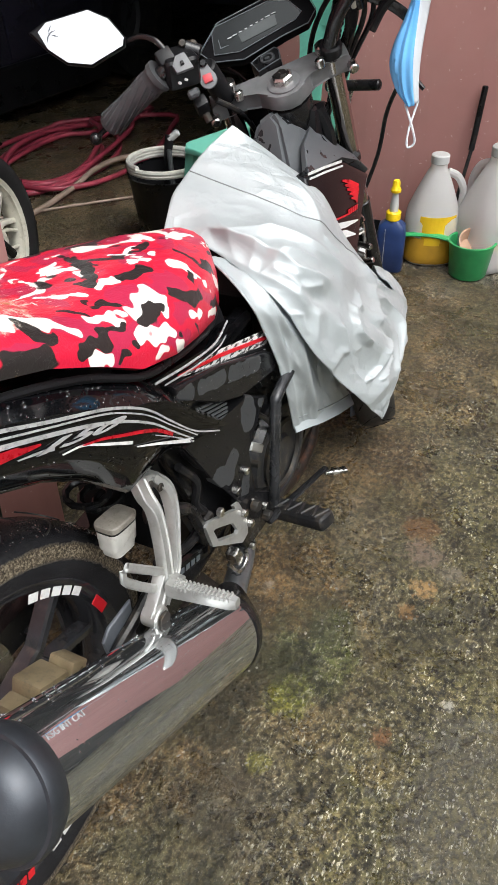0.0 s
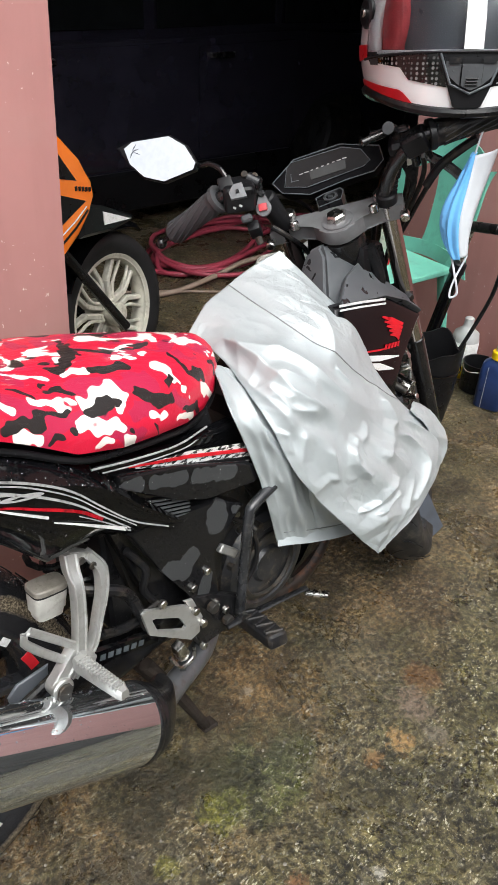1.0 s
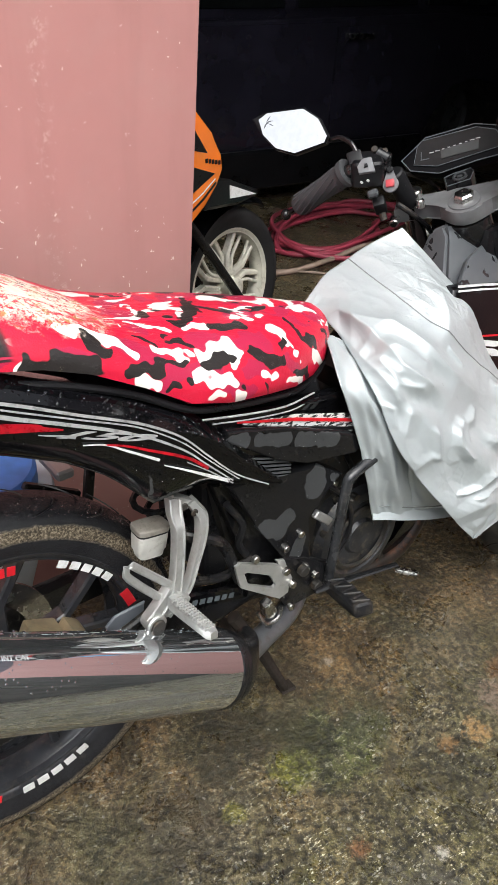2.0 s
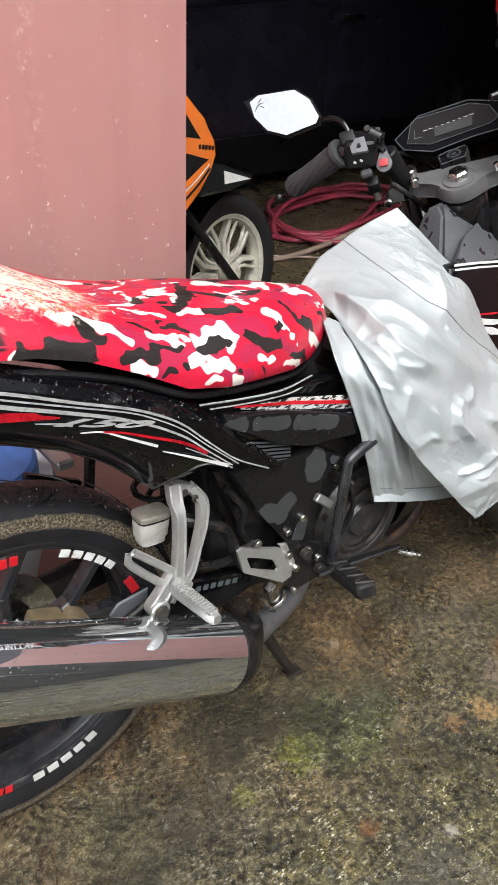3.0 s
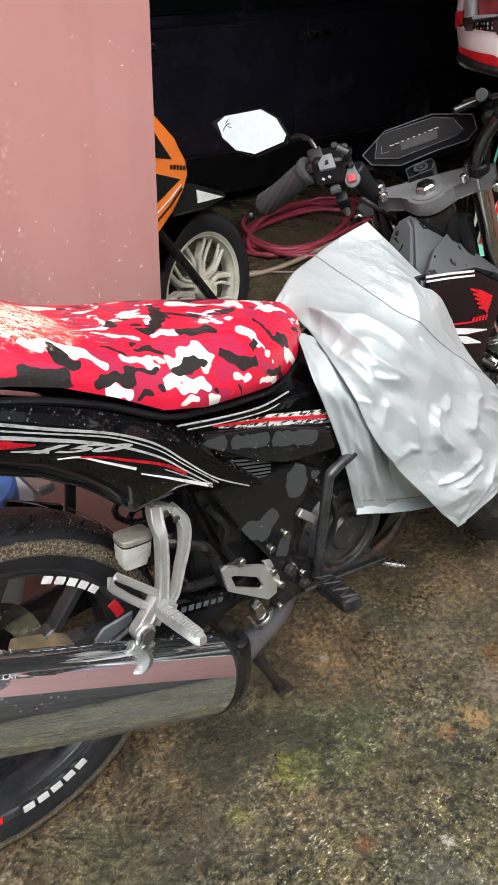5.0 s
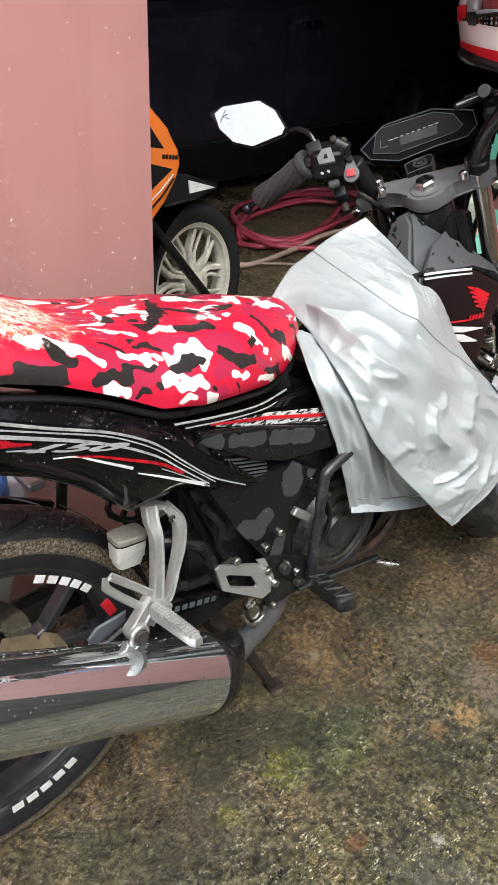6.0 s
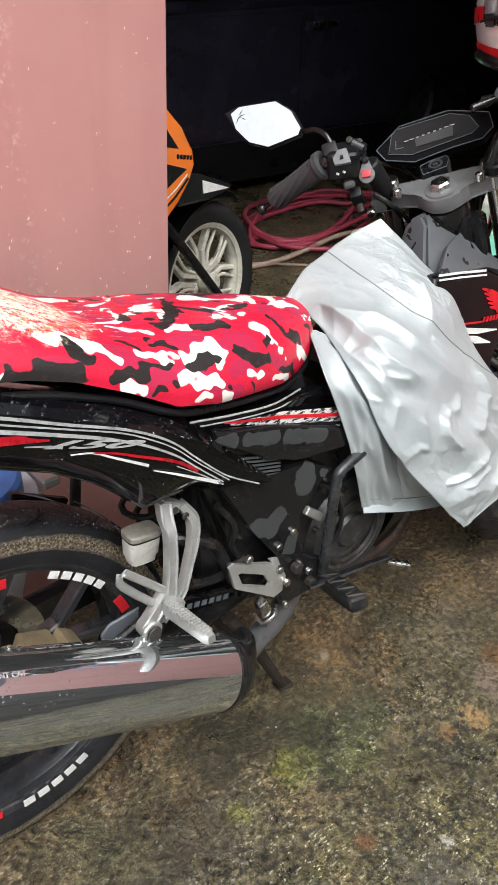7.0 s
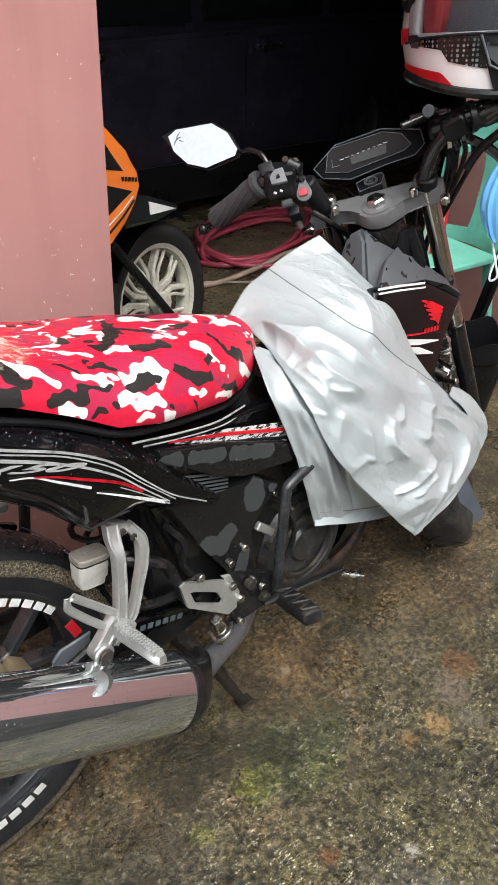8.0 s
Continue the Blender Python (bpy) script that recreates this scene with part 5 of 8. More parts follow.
    part("hanger_bridge", cast_bar(nbm(), [(0.229, -0.117, 0.572, 0.014), (0.242, -0.117, 0.566, 0.012), (0.254, -0.118, 0.557, 0.014)], 0.013, 0.004), "alu", hanger)
    part("hanger_loop", tube(nbm(), [(0.205, -0.152, 0.464), (0.176, -0.152, 0.497), (0.151, -0.151, 0.525), (0.144, -0.151, 0.525), (0.142, -0.151, 0.514), (0.146, -0.151, 0.506), (0.162, -0.152, 0.484), (0.182, -0.152, 0.459), (0.196, -0.152, 0.447)], 0.0035, 8, 0, 1.6), "alu", hanger)
    part("hanger_foot", cast_bar(nbm(), [(0.204, -0.152, 0.462, 0.020), (0.188, -0.152, 0.444, 0.020), (0.172, -0.150, 0.422, 0.024)], 0.015), "alu", hanger)
    part("hanger_foot", cast_bar(nbm(), [(0.216, -0.152, 0.450, 0.010), (0.204, -0.152, 0.432, 0.009), (0.194, -0.150, 0.418, 0.009)], 0.014), "alu", hanger)
    part("boss", rod(nbm(), (0.174, -0.14, 0.420), (0.174, -0.163, 0.420), 0.0145, 20, 0.002), "alu", hanger)
    part("bolt", rod(nbm(), (0.174, -0.163, 0.420), (0.174, -0.168, 0.420), 0.0105, 8, 0.001), "dirty_metal", hanger)
    part("hinge_block", box(nbm(), (0.209, -0.163, 0.448), (0.020, 0.018, 0.016), pose(0, 0, 0, 0, 30, 0), 0.003, 2), "alu", hanger)
    for x, z, y in ((0.243, 0.560, -0.126), (0.257, 0.546, -0.128)):
        part("bolt", rod(nbm(), (x, y, z), (x, y - 0.003, z), 0.0055, 10, 0.001), "dirty_metal", hanger)
    pa, pb = Vector((0.199, -0.160, 0.449)), Vector((0.203, -0.252, 0.459))
    bm = nbm()
    loft(bm, [[pa.lerp(pb, t) + Vector((sx * w, 0, sz * hgt)) for sx, sz in ((-1, -1), (1, -1), (1, 0.6), (0.7, 1), (-0.7, 1), (-1, 0.6))] for t, w, hgt in ((0, 0.007, 0.009), (0.10, 0.0088, 0.009), (0.9, 0.0070, 0.008), (1.0, 0.0052, 0.006))])
    peg = part("pillion_step", bm, "alu", hanger)
    for i in range(14):
        for j in range(4):
            q = pa.lerp(pb, 0.12 + 0.060 * i) + Vector(((j - 1.5) * 0.0041 * (1.08 - 0.016 * i), 0, 0.0088 - 0.0001 * i))
            bm = nbm()
            bmesh.ops.create_cone(bm, cap_ends=True, segments=6, radius1=0.0026, radius2=0.0014, depth=0.0045, matrix=Matrix.Translation(q))
            part("knurl", bm, "alu", peg, smooth=0)

    # brake fluid tank
    tilt = pose(0, 0, 0, 0, 8, 0)
    def oblong(w, d, h):
        return [Vector((0.2075, -0.092, 0.499)) + 0.9 * (tilt @ Vector((w * superell(a, 0.45)[0], d * superell(a, 0.45)[1], h))) for a in (math.tau * k / 28 for k in range(28))]
    bm = loft(nbm(), [oblong(w, d, h) for w, d, h in ((0.016, 0.010, -0.025), (0.020, 0.0145, -0.022), (0.0215, 0.0155, -0.012), (0.0245, 0.0165, -0.010), (0.025, 0.017, 0.004), (0.0255, 0.0175, 0.006), (0.0255, 0.0175, 0.018))])
    tank = part("fluid_tank", bm, "reservoir", bike, "milky plastic brake fluid tank", smooth=40)
    part("lid", loft(nbm(), [oblong(w, d, h) for w, d, h in ((0.0265, 0.0185, 0.021), (0.027, 0.019, 0.023), (0.027, 0.019, 0.0285), (0.0255, 0.0175, 0.030))]), "lid_grey", tank, "stained grey lid")
    part("band", loft(nbm(), [oblong(w, d, h) for w, d, h in ((0.0262, 0.0182, 0.018), (0.0262, 0.0182, 0.021))]), "rubber", tank)

    # heel guard plate with a window
    outer = [(0.312, 0.435), (0.320, 0.437), (0.386, 0.403), (0.396, 0.395), (0.414, 0.360), (0.412, 0.335), (0.395, 0.331), (0.322, 0.391)]
    inner = [(0.328, 0.415), (0.334, 0.414), (0.361, 0.397), (0.376, 0.387), (0.387, 0.363), (0.383, 0.359), (0.370, 0.367), (0.336, 0.389)]
    bm = nbm()
    rings = [[bm.verts.new((x, y, z)) for x, z in o] for o, y in ((outer, -0.143), (inner, -0.143), (inner, -0.137), (outer, -0.137))]
    for a, b in zip(rings, rings[1:] + rings[:1]):
        for k in range(8):
            bm.faces.new((a[k], a[(k + 1) % 8], b[(k + 1) % 8], b[k]))
    plate = part("heel_guard", bm, "alu", bike, "flat aluminium heel guard", smooth=20)
    part("tab", prism(nbm(), [(0.392, 0.403), (0.408, 0.397), (0.426, 0.352), (0.418, 0.338), (0.410, 0.345), (0.398, 0.392)], -0.1365, -0.131, 0.001), "alu", plate)
    part("pinch_clip", prism(nbm(), [(0.366, 0.330), (0.380, 0.334), (0.390, 0.312), (0.384, 0.298), (0.370, 0.305)], -0.146, -0.128, 0.003, 2), "steel", bike)
    part("spring_end", tube(nbm(), [(0.355, -0.14, 0.322), (0.362, -0.146, 0.306), (0.372, -0.148, 0.296), (0.392, -0.148, 0.300), (0.398, -0.144, 0.315)], 0.003, 8, 4), "steel", bike)
    for x, z in ((0.404, 0.383), (0.418, 0.350), (0.416, 0.306), (0.346, 0.435), (0.464, 0.346)):
        part("bolt", rod(nbm(), (x, -0.142, z), (x, -0.150, z), 0.0065, 8, 0.001), "steel", plate)
    part("step_bracket", prism(nbm(), [(0.41, 0.40), (0.45, 0.38), (0.52, 0.33), (0.50, 0.29), (0.42, 0.29), (0.40, 0.33)], -0.136, -0.118, 0.004), "black_metal", bike)

    # rider's step and brake pedal
    a, b = Vector((0.505, -0.145, 0.305)), Vector((0.479, -0.243, 0.336))
    bm = nbm()
    r = (b - a).to_track_quat('X', 'Z').to_matrix().to_4x4()
    box(bm, (a + b) / 2, ((b - a).length, 0.034, 0.024), r, 0.009, 3)
    step = part("rider_step", bm, "rubber", bike, "worn black rubber rider step")
    for i in range(7):
        q = a.lerp(b, 0.12 + 0.13 * i)
        part("rib", box(nbm(), q + r.to_3x3() @ Vector((0, 0, 0.0122)), (0.006, 0.029, 0.005), r @ pose(0, 0, 0, 0, 0, 20 if i % 2 else -20), 0.0015), "rubber", step)
    bm = nbm()
    ped = [(0.46, -0.150, 0.318), (0.53, -0.163, 0.317), (0.618, -0.178, 0.312)]
    tube(bm, ped, (0.008, 0.0055), 8, 5, 0.5)
    pedal = part("brake_pedal", bm, "black_metal", bike)
    part("pedal_pad", box(nbm(), (0.632, -0.190, 0.297), (0.018, 0.040, 0.007), pose(0, 0, 0, 0, 20, 35), 0.002), "steel", pedal)
    for k in range(4):
        part("rib", box(nbm(), (0.6245 + 0.0048 * k, -0.179 - 0.0072 * k, 0.3015), (0.013, 0.003, 0.004), pose(0, 0, 0, 0, 20, 35)), "steel", pedal)
    bm = nbm()
    tube(bm, [(0.50, -0.135, 0.305), (0.498, -0.143, 0.33), (0.503, -0.148, 0.41), (0.513, -0.149, 0.495), (0.523, -0.149, 0.512), (0.573, -0.147, 0.527)], 0.0085, 12, 5)
    part("leg_guard", bm, "guard_tube", bike, "bent worn grey-black steel tube")
    for q in ((0.468, -0.14, 0.322), (0.498, -0.15, 0.314), (0.44, -0.138, 0.365)):
        part("bolt", rod(nbm(), q, (q[0], q[1] - 0.012, q[2]), 0.009, 8, 0.001), "dirty_metal", bike)
    # main stand
    for s in (-1, 1):
        bm = nbm()
        tube(bm, [(0.345, s * 0.09, 0.28), (0.385, s * 0.106, 0.20), (0.432, s * 0.092, 0.10), (0.478, s * 0.071, 0.006)], (0.0115, 0.0085), 10, 4)
        box(bm, (0.482, s * 0.068, 0.004), (0.034, 0.026, 0.010), pose(0, 0, 0, 0, 12, 0), 0.003)
        part("stand_leg", bm, "rusty", bike, "rusty steel stand leg")

    # silencer
    ea, eb = Vector((0.255, -0.185, 0.308)), Vector((-0.095, -0.197, 0.518))
    ax = along(ea, eb)
    ln = (eb - ea).length
    bm = nbm()
    lathe(bm, [(0.02, -0.003), (0.050, -0.003), (0.0545, 0.002), (0.055, 0.014), (0.055, ln - 0.012), (0.054, ln)], ax, 48, cap=False)
    sil = part("silencer", bm, "chrome", bike, "chromed silencer with scratches and drops")
    bm = nbm()
    lathe(bm, [(0.056, ln - 0.018), (0.0605, ln - 0.008), (0.0615, ln + 0.004), (0.0595, ln + 0.008), (0.0560, ln + 0.0085), (0.0550, ln + 0.011), (0.050, ln + 0.022), (0.040, ln + 0.031), (0.025, ln + 0.036), (0.024, ln + 0.015), (0.0, ln + 0.015)], ax, 48, cap=False)
    part("end_cap", bm, "gunmetal", sil, "satin gunmetal end cap")
    bm = nbm()
    lathe(bm, [(0.0535, 0.0), (0.0545, -0.004), (0.0525, -0.012)], ax, 40, cap=False)
    rings = []
    for f, r in ((0.0, 0.0525), (0.25, 0.047), (0.55, 0.038), (0.85, 0.030), (1.0, 0.026)):
        bend = Vector((0, 0.022, 0.026)) * f * f
        rings.append([ax @ Vector((r * math.cos(math.tau * k / 40), r * math.sin(math.tau * k / 40), -0.012 - 0.062 * f)) + bend for k in range(40)])
    loft(bm, rings, cap=False)
    part("front_cone", bm, "black_metal", sil)
    bm = nbm()
    lathe(bm, [(0.0553, 0.010), (0.0562, 0.008), (0.0562, 0.003), (0.0550, 0.0)], ax, 40, cap=False)
    part("clamp_band", bm, "black_metal", sil)
    for dz, an in ((0.08, 205), (0.155, 165)):
        q = ax @ Vector((0.055 * math.cos(radians(an)), 0.055 * math.sin(radians(an)), dz))
        part("spot_weld", box(nbm(), q, (0.004, 0.003, 0.007), None, 0.001), "steel", sil)
    d = (ea - eb).normalized()
    best = Vector((0, -0.40, 0.92))
    nrm = (best - d * best.dot(d)).normalized()
    up = nrm.cross(d)
    mrot = Matrix((d, up, nrm)).transposed().to_4x4()
    q = eb.lerp(ea, 0.03) + nrm * 0.0553
    lettering("stamp", "M KSG INT CAT", 0.0085, Matrix.Translation(q) @ mrot, "silver_decal", sil, 0, 0.0002)
    # rain drops lying on the silencer and the panels
    rng = random.Random(7)
    bm = nbm()
    for k in range(300):
        an, dz, r = radians(rng.uniform(95, 275)), rng.uniform(0.02, ln - 0.02), rng.choice((0.0009, 0.0012, 0.0016, 0.0024))
        q = ax @ Vector((0.055 * math.cos(an), 0.055 * math.sin(an), dz))
        bmesh.ops.create_icosphere(bm, subdivisions=1, radius=r, matrix=Matrix.Translation(q) @ Matrix.Diagonal((1, 1, 0.8, 1)))
    tagged(part("rain_wetness", bm, "water", sil, smooth=80), "rain drops on the chrome", kind="stuff")
    bm = nbm()
    for k in range(420):
        x = rng.uniform(0.03, 0.37)
        zt, zb = height(top_edge, x), height(low_edge, x)
        f = rng.random() ** 1.3
        r = rng.choice((0.0007, 0.0009, 0.0012, 0.0016))
        yy = flank(x) + (0.030 - 0.15 * f if f < 0.2 else 0.0)
        bmesh.ops.create_icosphere(bm, subdivisions=1, radius=r, matrix=Matrix.Translation((x, yy, zt - (zt - zb) * f * 0.7)))
    tagged(part("rain_wetness", bm, "water", tail_r, smooth=80), "rain drops on the tail panel", kind="stuff")
    bm = nbm()
    for k in range(160):
        x = rng.uniform(0.30, 0.52)
        z = 0.66 - 0.38 * (x - 0.30) - rng.uniform(0.0, 0.045)
        bmesh.ops.create_icosphere(bm, subdivisions=1, radius=rng.choice((0.0007, 0.0009, 0.0012)), matrix=Matrix.Translation((x, -0.1395, z)))
    tagged(part("rain_wetness", bm, "water", cover_r, smooth=80), "rain drops on the side cover", kind="stuff")
    bm = nbm()
    for k in range(170):
        z = rng.uniform(0.37, 0.54)
        x = rng.uniform(0.325 + 0.62 * (0.54 - z), 0.452 + 0.25 * max(0.0, z - 0.46))
        bmesh.ops.create_icosphere(bm, subdivisions=1, radius=rng.choice((0.0006, 0.0008, 0.0011, 0.0015)), matrix=Matrix.Translation((x, -0.1322, z)))
    tagged(part("rain_wetness", bm, "water", frame_r, smooth=80), "rain drops on the frame cover", kind="stuff")
    bm = nbm()
    for k in range(260):
        a, yy = radians(rng.uniform(15, 125)), rng.uniform(-0.044, -0.002)
        u = abs(yy) / 0.102
        rr = 0.279 - 0.055 * 0.279 * u * u * 1.25
        bmesh.ops.create_icosphere(bm, subdivisions=1, radius=rng.choice((0.0010, 0.0014, 0.0020)), matrix=Matrix.Translation((rr * math.cos(a), yy, rr * math.sin(a))))
    tagged(part("rain_wetness", bm, "water", rw, smooth=80), "rain drops on the tyre tread", kind="stuff")
    # rear caliper
    bm = nbm()
    box(bm, (0.047, -0.078, 0.402), (0.046, 0.042, 0.038), pose(0, 0, 0, 0, 25, 0), 0.004, 2)
    cal = part("brake_caliper", bm, "caliper", bike, "dusty gold brake caliper")
    part("bridge", box(nbm(), (0.085, -0.082, 0.392), (0.026, 0.036, 0.030), pose(0, 0, 0, 0, 40, 0), 0.003, 2), "caliper", cal)
    part("bridge", box(nbm(), (0.01, -0.082, 0.41), (0.022, 0.036, 0.030), pose(0, 0, 0, 0, 10, 0), 0.003, 2), "caliper", cal)

    # far-side step, seen past the tyre
    bm = nbm()
    box(bm, (0.17, 0.15, 0.46), (0.10, 0.014, 0.014), pose(0, 0, 0, 0, 30, 0), 0.003)
    box(bm, (0.185, 0.15, 0.425), (0.09, 0.014, 0.012), pose(0, 0, 0, 0, 12, 0), 0.003)
    box(bm, (0.23, 0.15, 0.44), (0.016, 0.014, 0.09), pose(0, 0, 0, 0, 10, 0), 0.003)
    h2 = part("step_hanger", bm, "black_metal", bike)
    bm = nbm()
    box(bm, (0.20, 0.20, 0.47), (0.03, 0.08, 0.018), None, 0.004)
    part("pillion_step", bm, "alu", h2)

    # steering: forks, clamp, bars
    def st(name, bm, mat, parent=None, label=""):
        ob = part(name, bm, mat, parent or bike, label)
        if parent is None:
            ob.matrix_local = STEER
        return ob
    for l in (0.086, -0.086):
        st("fork_tube", rod(nbm(), (0, l, -0.36), (0, l, 0.012), 0.0155, 20, 0.002), "fork_chrome")
        bm = nbm()
        rod(bm, (0, l, -0.66), (0, l, -0.30), 0.0175, 20, 0.003)
        box(bm, (0.025, l, -0.635), (0.05, 0.03, 0.05), None, 0.008)
        st("fork_leg", bm, "black_metal")
    bm = nbm()
    prism(bm, [(-0.02, -0.112), (-0.013, -0.075), (-0.022, -0.047), (-0.040, -0.036), (-0.052, -0.020), (-0.055, -0.004), (-0.050, 0.012), (-0.038, 0.026), (-0.020, 0.036), (-0.011, 0.060), (-0.018, 0.112), (0.018, 0.112), (0.020, 0.085), (0.013, 0.045), (0.018, 0.020), (0.020, -0.020), (0.022, -0.055), (0.022, -0.085), (0.018, -0.112)], -0.026, 0.0, 0.004, 2, axis="z")
    clamp = st("top_clamp", bm, "alu_dark", None, "grey cast top clamp")
    part("nut", lathe(nbm(), [(0.026, -0.001), (0.026, 0.002), (0.021, 0.004), (0.0, 0.004)], pose(-0.022, -0.005, 0), 28, cap=False), "alu_dark", clamp)
    part("nut", lathe(nbm(), [(0.0165, 0.003), (0.0165, 0.012), (0.013, 0.015), (0.0, 0.015)], pose(-0.022, -0.005, 0), 6, cap=False), "steel", clamp)
    part("steering_collar", lathe(nbm(), [(0.036, -0.03), (0.038, -0.045), (0.036, -0.06), (0.03, -0.08), (0.03, -0.16)], pose(-0.018, -0.005, 0), 28), "black_metal", clamp)
    st("lower_clamp", box(nbm(), (0, 0, -0.19), (0.045, 0.20, 0.022), None, 0.006), "black_metal")
    for l in (0.1, -0.1):
        part("clamp_bolt", rod(nbm(), (0.012, l * 0.78, 0.0), (0.012, l * 0.78, 0.015), 0.0125, 12, 0.002), "steel", clamp)
        part("clamp_bolt", rod(nbm(), (-0.020, l * 0.66, -0.002), (-0.016, l * 0.66, 0.012), 0.008, 12, 0.002), "steel", clamp)
        part("clamp_bolt", rod(nbm(), (-0.036, l * 1.12, -0.014), (-0.018, l * 1.12, -0.014), 0.008, 12, 0.002), "steel", clamp)
    # ignition lock
    bm = nbm()
    prism(bm, [(0.044, 0.033), (0.014, 0.026), (0.026, -0.013), (0.05, -0.016), (0.061, -0.010), (0.053, 0.019)], -0.02, 0.008, 0.003, 2, axis="z")
    lock = st("ignition_lock", bm, "black_matt")
    part("lock_edge", tube(nbm(), [(0.044, 0.032, 0.008), (0.016, 0.025, 0.008), (0.027, -0.012, 0.008), (0.05, -0.015, 0.008), (0.060, -0.010, 0.008), (0.052, 0.018, 0.008), (0.044, 0.032, 0.008)], 0.0009, 6), "dash_edge", lock)
    part("key_ring", lathe(nbm(), [(0.012, 0.007), (0.012, 0.0105), (0.008, 0.0105), (0.008, 0.0075), (0.004, 0.0075), (0.004, 0.010), (0.0, 0.010)], pose(0.038, 0.006, 0), 24, cap=False), "grey_plastic", lock)
    # display
    hexa = [(0.0791, 0.104), (0.0604, 0.0885), (0.0484, 0.040), (0.058, -0.0221), (0.0617, -0.071), (0.0757, -0.088), (0.0985, -0.083), (0.1152, -0.0185), (0.1086, 0.0635)]
    glass = [(0.0969, 0.0768), (0.1043, 0.069), (0.1093, -0.0208), (0.0994, -0.052), (0.0794, -0.066), (0.0720, -0.054), (0.0599, 0.0434), (0.0682, 0.0827)]
    tiltd = pose(0, 0, -0.014, 0, -30, 0) @ Matrix.Diagonal((1.17, 1.0, 1.0, 1))

    def on_dash(name, bm, mat, parent, label=""):
        bmesh.ops.transform(bm, matrix=tiltd, verts=bm.verts[:])
        return part(name, bm, mat, parent, label)
    bm = prism(nbm(), hexa, -0.022, 0.0, 0.005, 2, axis="z")
    bmesh.ops.transform(bm, matrix=tiltd, verts=bm.verts[:])
    dash = st("display", bm, "dash_black", None, "black hexagonal instrument display")
    on_dash("bezel", tube(nbm(), [(a, b, 0.001) for a, b in hexa + hexa[:1]], 0.0009, 6), "dash_edge", dash)
    on_dash("screen", prism(nbm(), glass, 0.0, 0.0022, 0.0006, 1, axis="z"), "screen", dash)
    on_dash("screen_edge", tube(nbm(), [(a, b, 0.0022) for a, b in glass + glass[:1]], 0.0007, 6), "dash_edge", dash)
    on_dash("display_panel", prism(nbm(), [(0.0839, 0.038), (0.0895, -0.0253), (0.0746, -0.0246), (0.0698, 0.0355)], 0.002, 0.0032, 0.0, 1, axis="z"), "lcd", dash)
    for k in range(9):
        on_dash("scale_bar", box(nbm(), (0.0820 + 0.0011 * k, 0.052 - 0.0095 * k, 0.0036), (0.0012, 0.0075 if k in (0, 1, 7, 8) else 0.004, 0.0006)), "silver_decal", dash)
    on_dash("scale_bar", box(nbm(), (0.0735, 0.064, 0.0028), (0.0010, 0.014, 0.0006)), "dash_edge", dash)
    on_dash("scale_bar", box(nbm(), (0.0800, 0.070, 0.0028), (0.012, 0.0010, 0.0006)), "dash_edge", dash)
    # bars
    for s in (1, -1):
        # right grip in blacker rubber: the helmet's shade is put into its colour
        grip_mat = "grip" if s > 0 else "rubber"
        st("handlebar", tube(nbm(), [(-0.004, -0.085, 0.016), (-0.014, -0.11, 0.07), (-0.022, -0.155, 0.108), (-0.008, -0.22, 0.104), (0.012, -0.285, 0.096)] if s < 0 else [(-0.004, s * 0.085, 0.016), (-0.016, s * 0.106, 0.060), (-0.036, s * 0.145, 0.098), (-0.039, s * 0.166, 0.096), (-0.0345, s * 0.215, 0.0725), (-0.030, s * 0.266, 0.048)], 0.011, 12, 4), "black_metal")
        a, b = (Vector((-0.039, 0.162, 0.098)), Vector((-0.030, 0.268, 0.047))) if s > 0 else (Vector((-0.020, -0.165, 0.107)), Vector((0.010, -0.280, 0.097)))
        m = along(a, b)
        ln2 = (b - a).length
        bm = nbm()
        lathe(bm, [(0.0225, 0), (0.0225, 0.008), (0.0195, 0.012), (0.0190, 0.020), (0.0172, ln2 * 0.5), (0.0180, ln2 - 0.006), (0.0160, ln2 - 0.001), (0.0110, ln2)], m, 28)
        grip = st("grip", bm, grip_mat, None, "grey rubber grip with slanted ribs")
        for k in range(12):
            a0 = math.tau * k / 12
            pts = [m @ Vector(((0.0186 - 0.0022 * math.sin(3.1 * t)) * math.cos(a0 - t * 1.5), (0.0186 - 0.0022 * math.sin(3.1 * t)) * math.sin(a0 - t * 1.5), 0.020 + t * (ln2 - 0.028))) for t in [i / 10 for i in range(11)]]
            part("rib", tube(nbm(), pts, 0.0019, 6), grip_mat, grip)
        e0 = m @ Vector((0, 0, ln2))
        e1 = m @ Vector((0, 0, ln2 + 0.03))
        bm = nbm()
        rod(bm, e0, e1, 0.004, 8)
        bmesh.ops.create_uvsphere(bm, u_segments=14, v_segments=8, radius=0.0095, matrix=Matrix.Translation(e1))
        part("bar_end", bm, "black_metal", grip)
        m2 = along(Vector((-0.024, 0.108, 0.084)), Vector((-0.037, 0.158, 0.098))) if s > 0 else along(Vector((-0.016, -0.120, 0.092)), Vector((-0.020, -0.165, 0.107)))
        bm = nbm()
        box(bm, (0, 0, 0.028), (0.046 if s > 0 else 0.034, 0.044 if s > 0 else 0.034, 0.052 if s > 0 else 0.04), None, 0.010, 3)
        bmesh.ops.transform(bm, matrix=m2, verts=bm.verts[:])
        sw = st("switch_housing", bm, "black_matt")
